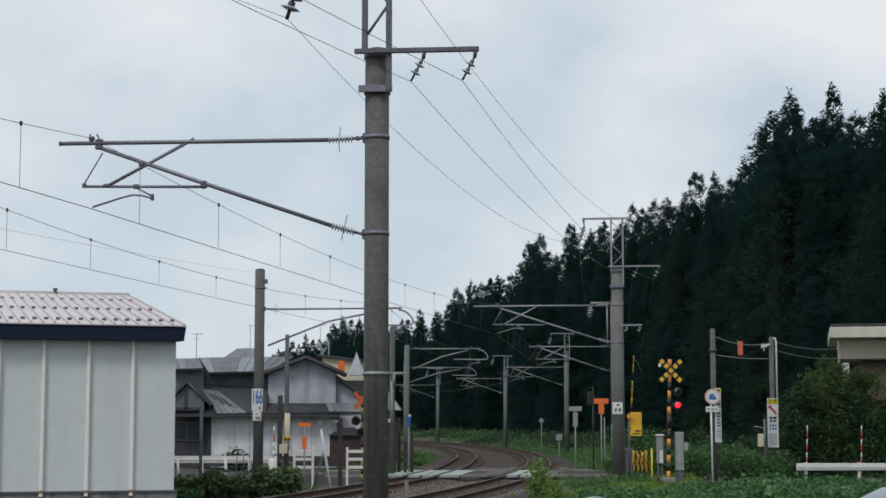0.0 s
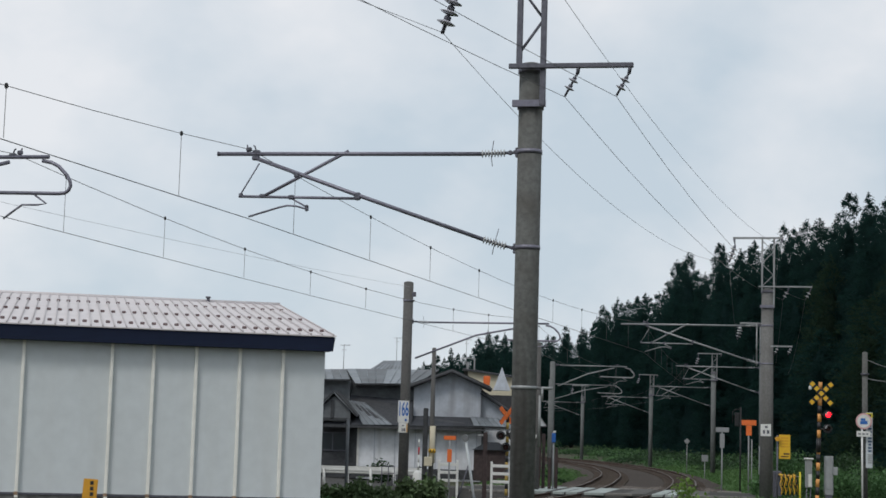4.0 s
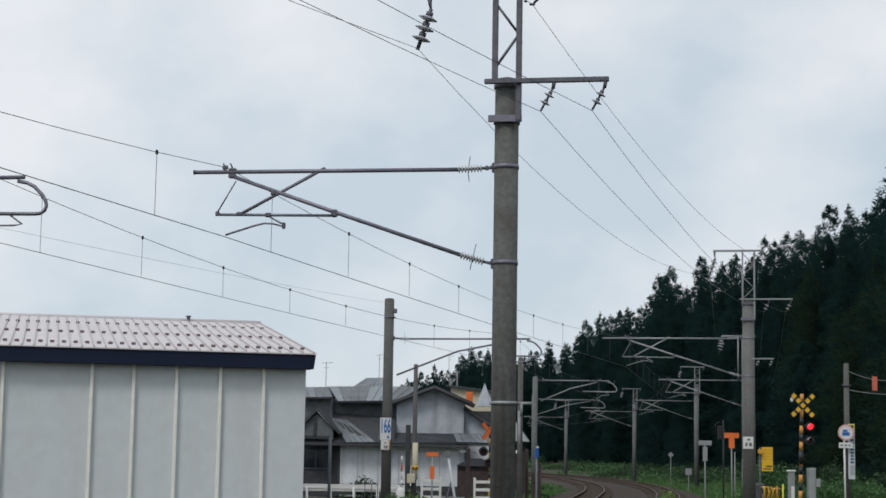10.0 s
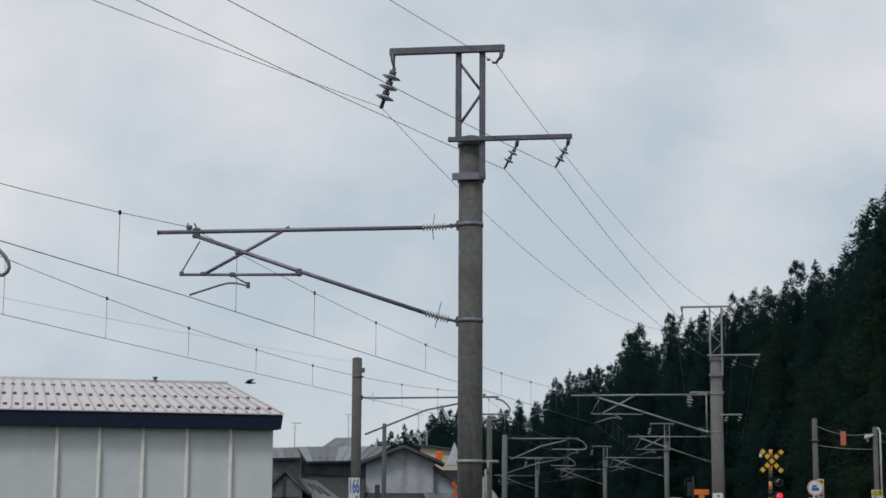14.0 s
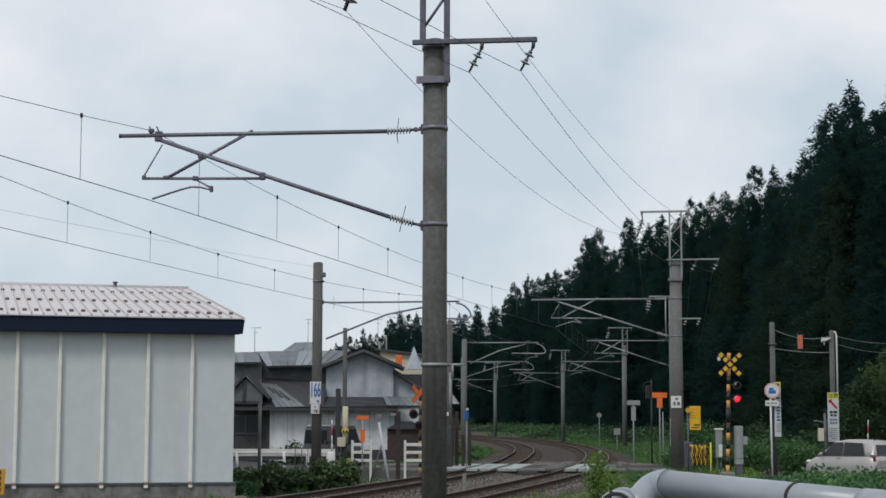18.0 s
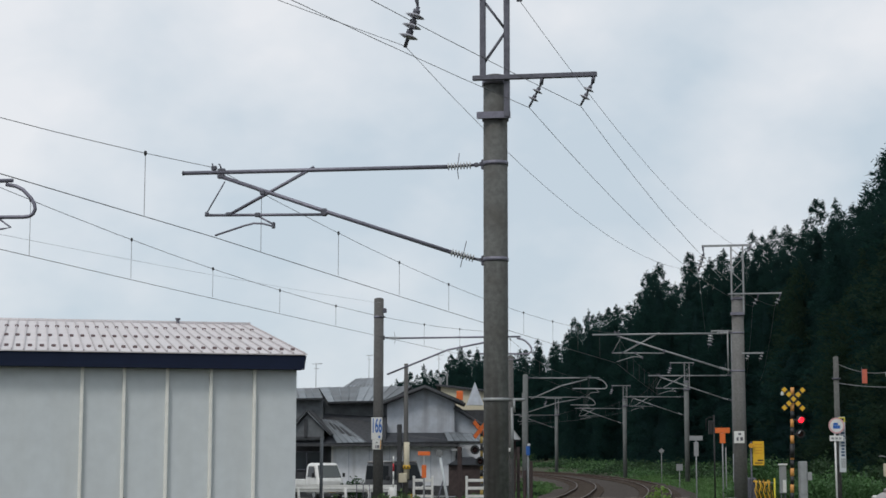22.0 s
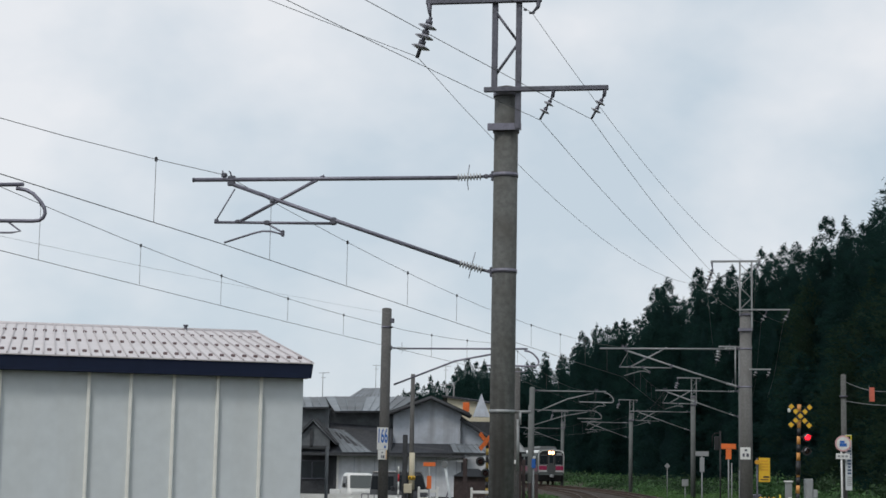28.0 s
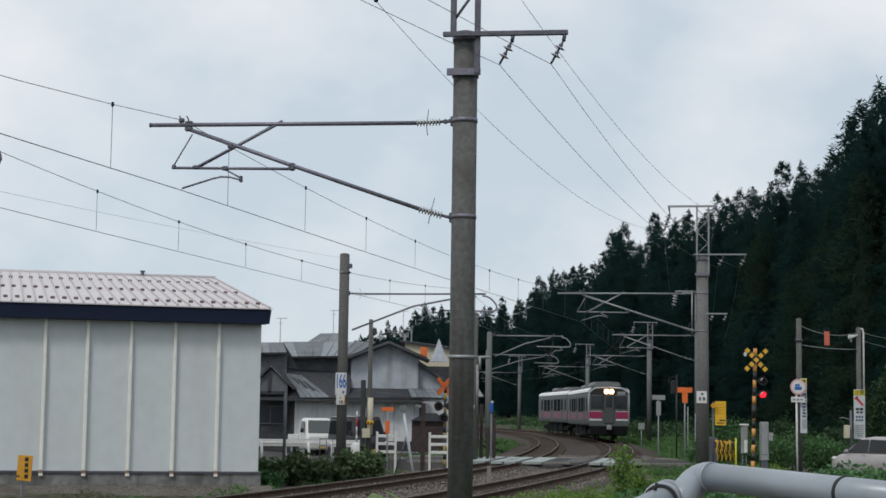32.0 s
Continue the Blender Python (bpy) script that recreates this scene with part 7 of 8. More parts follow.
def build_crossing_left():
    g = land(0.05, 62.0)
    s = thing("crossing_signal", (0.17, 62.0, g), "level crossing signal with orange crossed boards and dark lamps", "crossing signal", "crossing signals")
    stripes(s, "post_band", 0, 0, -0.2, 2.9 - g, 0.055, 0.24, (DULL_YELLOW, BLACK))
    crossbuck(s, (-0.05, -0.08, 2.75 - g), 0.82, 0.17, 38, ORANGE)
    for dx, z in ((-0.24, 2.02), (-0.05, 1.6), (0.2, 2.02)):
        signal_lamp(s, (dx, -0.1, z - g), False, 0.1)
    part("lamp_bar", Shape().tube([(-0.3, -0.05, 2.02 - g), (0.3, -0.05, 2.02 - g)], 0.03, 8), BLACK, s)
    for x0 in (-2.1, -0.36):
        f = thing("track_fence", (x0 * 1.02, 57.6, land(x0, 57.6)), "white painted three-rail fence panel", "fence", "white fences")
        k = -land(x0, 57.6)
        for z in (0.45, 0.72, 0.98):
            part("rail", Shape().box((0.33, 0, z + k), (0.62, 0.04, 0.1), chamfer=0.008), WHITE, f)
        for x in (0.02, 0.64):
            part("post", Shape().box((x, 0, 0.5 + k / 2), (0.08, 0.08, 1.25 + k), chamfer=0.01), WHITE, f)
    r = thing("road_guard_rail", (-7.9, 69.0, -0.33), "white steel guard rail along the road before the grey house", "guard rail")
    part("beam", Shape().box((2.2, 0, 0.82), (5.2, 0.05, 0.3), rz=1.5, chamfer=0.04).box((2.2, -0.03, 0.82), (5.2, 0.04, 0.1), rz=1.5, chamfer=0.015), WHITE, r)
    for i in range(6):
        part("post", Shape().tube([(-0.2 + 0.95 * i, 0.06, -0.1), (-0.25 + 0.95 * i, -0.05, 0.85)], 0.055, 8), WHITE, r)
    q = thing("steel_rack", (-4.75, 67.6, -0.36), "small dark tubular steel rack", "rack")
    for x in (0.0, 0.26, 0.5):
        part("upright", Shape().tube([(x, 0, -0.05), (x, 0, 1.05)], 0.02, 6), STEEL_DARK, q)
    part("top_rail", Shape().tube([(0, 0, 1.05), (0.5, 0, 1.05)], 0.02, 6).tube([(0, 0, 0.78), (0.5, 0, 0.78)], 0.015, 6), STEEL_DARK, q)
    p = thing("service_pole", (-2.6, 62.5, land(-2.6, 62.5)), "thin steel service pole with a cream guard and yellow tape", "service pole")
    k = -land(-2.6, 62.5)
    part("pole", Shape().tube([(0, 0, -0.2), (0, 0, 5.17 + k)], 0.1, 12, r_end=0.075), CONCRETE_DARK, p)
    part("guard", Shape().tube([(0.03, -0.03, 0.95 + k), (0.03, -0.03, 2.3 + k)], 0.105, 14), CREAM, p, "cream plastic guard")
    part("tape", Shape().tube([(0.03, -0.03, 1.32 + k), (0.03, -0.03, 1.46 + k)], 0.135, 14), YELLOW, p, "yellow and black tape")
    bars(p, BLACK, [(-0.03, 1.39 + k, 0.05, 0.08), (0.08, 1.39 + k, 0.04, 0.08)], -0.165)
    part("side_post", Shape().box((-0.24, 0.05, 1.35 + k / 2), (0.18, 0.16, 3.2 + k), chamfer=0.02), HOUSE_DARK, p, "dark square post")
    part("box", Shape().box((-0.1, -0.16, 1.0 + k), (0.3, 0.16, 0.34), chamfer=0.02), CREAM, p, "cream junction box")
    w = thing("rubble_sack", (-3.15, 64.0, land(-3.15, 64)), "white sack on a post foot", "sack")
    part("bag", Shape().tube([(0, 0, 0.0), (0, 0, 0.15), (0.02, 0, 0.7), (0.0, 0, 0.95), (0, 0, 1.05)], [0.16, 0.22, 0.21, 0.17, 0.08], 12), WHITE, w)
    s = thing("snow_pole", (-3.25, 66.5, -0.3), "thin red and white snow pole", "snow pole", "snow poles")
    for j in range(7):
        part("band", Shape().tube([(0, 0, 0.3 * j), (0, 0, 0.3 * (j + 1))], 0.028, 8), (SIGN_RED, WHITE)[(j + 1) % 2] if j > 3 else WHITE, s)
    t = thing("marker_post", (-5.12, 56.2, land(-5.12, 56.2)), "dark thin marker post beside the hedge", "marker post")
    part("post", Shape().tube([(0, 0, -0.2), (0, 0, 2.8)], 0.055, 8), HOUSE_MID, t)
    m = thing("road_mirror", (-0.82, 57.0, land(-0.82, 57)), "round mirror on a leaning grey post", "mirror")
    k = -land(-0.82, 57)
    part("post", Shape().tube([(0, 0, -0.2), (-0.42, 0, 1.85 + k)], 0.045, 8), BOARD_WHITE, m)
    part("mirror_disc", Shape().disc((-0.43, -0.06, 1.88 + k), (0.6, 1, 0.2), 0.12, 0.04, 18), GALV_FAR, m)
    part("brace", Shape().tube([(-0.3, 0.2, 1.0 + k), (-0.75, 0.3, -0.1)], 0.03, 6), STEEL_DARK, m)
    d = thing("dark_post", (-0.58, 57.6, land(-0.58, 57.6)), "dark square wooden post with a pale arm", "post")
    k = -land(-0.58, 57.6)
    part("post", Shape().box((0, 0, 1.0 + k / 2), (0.15, 0.12, 2.2 + k), chamfer=0.015), RUST_SHEET, d)
    part("arm", Shape().box((-0.12, 0.02, 2.0 + k), (0.3, 0.03, 0.08)), GREY_PAINT, d)
    # posts and boxes on the far side of the near pole
    u = utility_pole((1.3, 65.0, land(1.3, 65)), 5.6 - land(1.3, 65), 0.1, "slim dark utility pole at the corner of the house", CONCRETE_DARK)
    part("pale_box", Shape().box((-0.08, -0.12, 2.45), (0.14, 0.12, 0.14), chamfer=0.015), WHITE, u)
    for i, (x, y, h) in enumerate(((1.42, 66.6, 2.0), (1.62, 66.9, 2.3), (1.85, 66.4, 1.4), (2.12, 67.0, 1.75))):
        p = thing("fence_stake", (x, y, -0.25), "dark weathered wooden stake", "stake", "wooden stakes")
        part("stake", Shape().box((0, 0, h / 2), (0.13, 0.12, h + 0.2), chamfer=0.02), RUST_SHEET, p)
    b = thing("blue_sign", (1.98, 66.2, -0.25), "blue box sign with a white top on a thin post", "sign")
    part("post", Shape().tube([(0, 0, -0.1), (0, 0, 2.5)], 0.035, 8), GREY_PAINT, b)
    part("box", Shape().box((0, -0.06, 2.25), (0.15, 0.1, 0.36), chamfer=0.02), BLUE, b, "blue box")
    part("cap", Shape().box((0.03, -0.06, 2.48), (0.1, 0.1, 0.09), chamfer=0.02), WHITE, b)
    hp = thing("tarpaulin_heap", (-3.6, 74.2, -0.36), "low heap under a black tarpaulin behind the guard rail", "heap")
    part("tarpaulin", loft_mound(2.4, 0.8, 1.02, 5), BLACK, hp)
    # drain along the shed
    dr = thing("concrete_drain", (0, 0, 0), "pale concrete drain edge between the warehouse and the track", "drain")
    for k in range(13):
        x = -16.5 + 1.02 * k
        yy = 40.6 + 0.26 * (x + 4.7)
        part("kerb", Shape().box((x, yy, land(x, yy) + 0.02), (1.0, 0.16, 0.14), rz=14.6, chamfer=0.015), CONCRETE_PALE, dr)


build_crossing_left()


def build_right_house():
    h = thing("house", (21.08, 75.0, land(23, 75)), "beige flat-roofed house with a cream fascia behind dark garden trees", "house", rz=-15)
    k = -land(23, 75)
    part("eave", Shape().box((5.2, 4.0, 5.97 + k), (10.4, 9.0, 0.48), chamfer=0.02), FASCIA, h, "cream boxed fascia of the flat roof")
    part("roof", Shape().box((5.24, 4.0, 6.28 + k), (10.4, 8.9, 0.14), chamfer=0.02), HOUSE_DARK, h, "dark roof edge")
    part("wall", Shape().box((5.4, 4.2, 5.27 + k), (9.9, 7.6, 0.92), chamfer=0.02), CREAM, h, "beige plaster wall")
    part("wall", Shape().box((5.9, 4.6, (4.79 + k) / 2), (9.0, 7.2, 4.79 + k)), material("house_plaster_brown", (0.16, 0.125, 0.09), 0.9, grain=0.1, stain=0.35, stain_scale=0.5), h, "brown plaster lower wall")
    part("band", Shape().box((5.4, 0.38, 4.79 + k), (9.94, 0.06, 0.07)), HOUSE_DARK, h)
    part("gutter_box", Shape().box((0.36, 0.3, 5.43 + k), (0.1, 0.1, 0.5), chamfer=0.02), WHITE, h)
    part("downpipe", Shape().box((0.66, 0.5, 4.2 + k), (0.34, 0.14, 0.9), chamfer=0.03), WHITE, h, "white downpipe and vent")
    part("window", Shape().box((3.6, 0.96, 3.9 + k), (1.7, 0.06, 1.1)), DARK_GLASS, h)
    part("window_frame", Shape().box((3.6, 0.94, 4.48 + k), (1.8, 0.08, 0.06)).box((3.6, 0.94, 3.32 + k), (1.8, 0.08, 0.06)), WHITE, h)


build_right_house()


def aerial(at, h, label="thin rooftop television aerial"):
    a = thing("tv_aerial", at, label, "aerial", "roof aerials")
    part("mast", Shape().tube([(0, 0, -0.3), (0, 0, h)], 0.022, 6), WIRE_PALE, a)
    part("boom", Shape().tube([(-0.22, 0, h - 0.05), (0.36, 0, h - 0.02)], 0.014, 6), WIRE_PALE, a)
    for k in range(6):
        part("element", Shape().tube([(-0.2 + 0.1 * k, -0.25, h - 0.05), (-0.2 + 0.1 * k, 0.25, h - 0.05)], 0.009, 5), WIRE_PALE, a)
    part("low_boom", Shape().tube([(-0.12, 0, h - 0.3), (0.16, 0, h - 0.3)], 0.012, 6), WIRE_PALE, a)


aerial((-8.9, 93.9, 5.4), 1.5)
aerial((-7.4, 116.5, 7.1), 1.6)
aerial((-2.6, 116.3, 7.2), 1.5)


# ---- vehicles ----
def wheel(parent, c, r=0.28, w=0.17):
    t = part("wheel", Shape().tube([(c[0], c[1] - w / 2, c[2]), (c[0], c[1] - w / 2 + 0.03, c[2]), (c[0], c[1] + w / 2 - 0.03, c[2]), (c[0], c[1] + w / 2, c[2])], [r * 0.9, r, r, r * 0.9], 22), TYRE, parent)
    for s in (-1, 1):
        part("rim", Shape().disc((c[0], c[1] + s * (w / 2 + 0.004), c[2]), (0, 1, 0), r * 0.6, 0.012, 16), GALV_FAR, t)


def loft(sections):
    """Skin over cross-sections, each a list of points of equal count, closed at both ends."""
    s = Shape()
    n = len(sections[0])
    for sec in sections:
        s.v += [tuple(p) for p in sec]
    for k in range(len(sections) - 1):
        for i in range(n):
            s.face((k * n + i, k * n + (i + 1) % n, (k + 1) * n + (i + 1) % n, (k + 1) * n + i), True)
    s.face(reversed(range(n)))
    s.face(range((len(sections) - 1) * n, len(sections) * n))
    return s


def section(x, half, z0, z1, top_half=None, r=0.12):
    """A rounded cross-section of a vehicle body at x."""
    t = half if top_half is None else top_half
    return [(x, -half + 0.05, z0), (x, half - 0.05, z0), (x, half, z0 + 0.12), (x, (half + t) / 2 + 0.02, (z0 + z1) / 2), (x, t, z1 - r), (x, t - r * 0.5, z1 - r * 0.3), (x, t - r * 1.3, z1),
            (x, -t + r * 1.3, z1), (x, -t + r * 0.5, z1 - r * 0.3), (x, -t, z1 - r), (x, -(half + t) / 2 - 0.02, (z0 + z1) / 2), (x, -half, z0 + 0.12)]


def build_hatchback():
    """Points along +x; the eye sees its left rear quarter."""
    c = thing("hatchback_car", (15.55, 60.6, -0.33), "pinkish silver five-door hatchback waiting at the crossing", "car")
    part("body", loft([section(-1.72, 0.66, 0.32, 0.78, 0.62), section(-1.66, 0.76, 0.2, 0.92, 0.72), section(-1.2, 0.8, 0.18, 0.96, 0.77), section(0.6, 0.8, 0.18, 0.94, 0.77),
                       section(1.25, 0.78, 0.18, 0.86, 0.72), section(1.62, 0.72, 0.22, 0.74, 0.64), section(1.72, 0.6, 0.34, 0.62, 0.54)]), CAR_BEIGE, c)
    part("cabin", loft([section(-1.62, 0.7, 0.86, 0.95, 0.7, 0.03), section(-1.5, 0.69, 0.86, 1.36, 0.56, 0.1), section(-1.25, 0.7, 0.86, 1.47, 0.56, 0.12), section(-0.2, 0.71, 0.86, 1.5, 0.57, 0.12),
                        section(0.4, 0.7, 0.86, 1.42, 0.55, 0.12), section(1.1, 0.66, 0.84, 0.95, 0.6, 0.04)]), CAR_BEIGE, c)
    for s in (-1, 1):
        part("side_window", Shape().prism([(-1.25, s * 0.728, 0.95), (-0.25, s * 0.742, 0.95), (-0.25, s * 0.642, 1.40), (-1.1, s * 0.636, 1.38)], (0, s * 0.008, 0)), AUTO_GLASS, c)
        part("side_window", Shape().prism([(-0.19, s * 0.742, 0.95), (0.76, s * 0.732, 0.94), (0.3, s * 0.642, 1.38), (-0.19, s * 0.642, 1.40)], (0, s * 0.008, 0)), AUTO_GLASS, c)
        part("quarter_window", Shape().prism([(0.78, s * 0.73, 0.97), (1.0, s * 0.7, 0.95), (0.5, s * 0.645, 1.24)], (0, s * 0.008, 0)), AUTO_GLASS, c)
        part("tail_lamp", Shape().box((-1.655, s * 0.675, 0.84), (0.09, 0.1, 0.2), chamfer=0.03), TAIL_RED, c)
        part("headlamp", Shape().box((1.58, s * 0.55, 0.7), (0.2, 0.24, 0.12), chamfer=0.04), WHITE, c)
        part("door_handle", Shape().box((-0.05, s * 0.8, 0.86), (0.14, 0.03, 0.03)), CAR_BEIGE, c)
        part("mirror", Shape().box((0.72, s * 0.85, 0.98), (0.1, 0.16, 0.12), chamfer=0.03), CAR_BEIGE, c)
        for x in (-1.05, 1.1):
            wheel(c, (x, s * 0.7, 0.27), 0.27)
    part("rear_window", Shape().prism([(-1.63, -0.5, 1.0), (-1.63, 0.5, 1.0), (-1.53, 0.46, 1.32), (-1.53, -0.46, 1.32)], (-0.012, 0, 0)), AUTO_GLASS, c)
    part("windscreen", Shape().prism([(1.03, -0.56, 0.98), (1.03, 0.56, 0.98), (0.5, 0.5, 1.36), (0.5, -0.5, 1.36)], (0.012, 0, 0.01)), AUTO_GLASS, c)
    part("bumper", Shape().box((-1.7, 0, 0.42), (0.14, 1.4, 0.24), chamfer=0.06), CAR_BEIGE, c)
    part("plate", Shape().box((-1.775, 0, 0.72), (0.012, 0.33, 0.16)), WHITE, c)
    part("aerial", Shape().tube([(-1.3, 0.3, 1.46), (-1.5, 0.3, 1.85)], 0.012, 5), BLACK, c)
    return c


def build_box_van():
    c = thing("box_van", (-4.1, 73.5, -0.33), "grey boxy minivan with dark windows waiting behind the guard rail", "van")
    part("body", loft([section(-1.7, 0.7, 0.3, 1.75, 0.62), section(-1.6, 0.74, 0.22, 1.86, 0.64), section(0.9, 0.74, 0.22, 1.88, 0.64), section(1.3, 0.74, 0.22, 1.1, 0.7), section(1.62, 0.72, 0.24, 0.98, 0.66), section(1.7, 0.66, 0.34, 0.8, 0.6)]), CAR_DARK, c)
    part("roof_panel", loft([section(-1.62, 0.6, 1.78, 1.9, 0.56, 0.04), section(0.9, 0.6, 1.8, 1.92, 0.56, 0.04)]), CAR_BEIGE, c, "pale roof")
    part("windscreen", Shape().prism([(1.3, -0.6, 1.14), (1.3, 0.6, 1.14), (1.0, 0.54, 1.74), (1.0, -0.54, 1.74)], (0.02, 0, 0.01)), TRAIN_GLASS, c)
    for s in (-1, 1):
        for x0, x1 in ((-1.5, -0.55), (-0.45, 0.85)):
            part("side_window", Shape().prism([(x0, s * 0.725, 1.12), (x1, s * 0.725, 1.12), (x1 - (0.1 if x1 > 0 else 0), s * 0.66, 1.7), (x0, s * 0.66, 1.7)], (0, s * 0.008, 0)), TRAIN_GLASS, c)
        part("headlamp", Shape().box((1.62, s * 0.56, 0.82), (0.14, 0.22, 0.16), chamfer=0.04), WHITE, c)
        part("mirror", Shape().box((1.05, s * 0.82, 1.2), (0.1, 0.16, 0.2), chamfer=0.03), CAR_DARK, c)
        for x in (-1.1, 1.15):
            wheel(c, (x, s * 0.66, 0.28), 0.28)
    part("grille", Shape().box((1.7, 0, 0.75), (0.04, 0.8, 0.14), chamfer=0.015), BLACK, c)
    part("plate", Shape().box((1.725, 0, 0.46), (0.012, 0.33, 0.16)), YELLOW, c)
    return c


def build_kei_truck():
    c = thing("kei_truck", (-5.95, 77.2, -0.33), "small white flatbed truck queued behind the van", "truck")
    part("cab", loft([section(0.25, 0.7, 0.35, 1.72, 0.62), section(0.35, 0.72, 0.3, 1.78, 0.62), section(1.15, 0.72, 0.3, 1.78, 0.6), section(1.55, 0.72, 0.3, 1.05, 0.68), section(1.68, 0.66, 0.34, 0.9, 0.62)]), WHITE, c)
    part("windscreen", Shape().prism([(1.54, -0.6, 1.08), (1.54, 0.6, 1.08), (1.22, 0.52, 1.66), (1.22, -0.52, 1.66)], (0.02, 0, 0.01)), glass("windscreen_truck", (0.07, 0.08, 0.078), 0.2), c)
    for s in (-1, 1):
        part("side_window", Shape().prism([(0.5, s * 0.71, 1.1), (1.3, s * 0.71, 1.1), (1.08, s * 0.65, 1.62), (0.5, s * 0.65, 1.62)], (0, s * 0.008, 0)), AUTO_GLASS, c)
        part("headlamp", Shape().box((1.66, s * 0.54, 0.74), (0.08, 0.2, 0.14), chamfer=0.03), GALV_FAR, c)
        part("side_board", Shape().box((-0.75, s * 0.7, 0.82), (1.9, 0.04, 0.3), chamfer=0.01), WHITE, c)
        part("mirror", Shape().box((1.35, s * 0.84, 1.2), (0.06, 0.14, 0.2), chamfer=0.02), BLACK, c)
        for x in (-1.0, 1.2):
            wheel(c, (x, s * 0.62, 0.26), 0.26)
    part("bed", Shape().box((-0.75, 0, 0.64), (1.95, 1.4, 0.08), chamfer=0.01), WHITE, c)
    part("tail_board", Shape().box((-1.7, 0, 0.82), (0.04, 1.4, 0.3), chamfer=0.01), WHITE, c)
    part("chassis", Shape().box((-0.1, 0, 0.42), (3.0, 0.7, 0.16)), BLACK, c)
    part("bumper", Shape().box((1.68, 0, 0.45), (0.1, 1.36, 0.16), chamfer=0.03), WHITE, c)
    part("plate", Shape().box((1.74, 0, 0.45), (0.012, 0.33, 0.16)), YELLOW, c)
    return c


def build_bird():
    b = thing("bird", (-6.0, 96.0, 0.4), "small dark bird flying past the roofs", "bird")
    part("body", Shape().tube([(0.24, 0, 0.02), (0.2, 0, 0.03), (0.1, 0, 0.02), (-0.1, 0, 0), (-0.2, 0, 0.0), (-0.34, 0, 0.0)], [0.01, 0.04, 0.065, 0.06, 0.035, 0.03], 10), BLACK, b)
    for s in (-1, 1):
        part("wing", Shape().prism([(0.1, s * 0.04, 0.03), (-0.1, s * 0.04, 0.03), (-0.2, s * 0.5, 0.16), (-0.04, s * 0.45, 0.18), (0.08, s * 0.25, 0.14)], (0, 0, 0.012)), BLACK, b)
    return b


BIRD = build_bird()
CAR, VAN, TRUCK = build_hatchback(), build_box_van(), build_kei_truck()


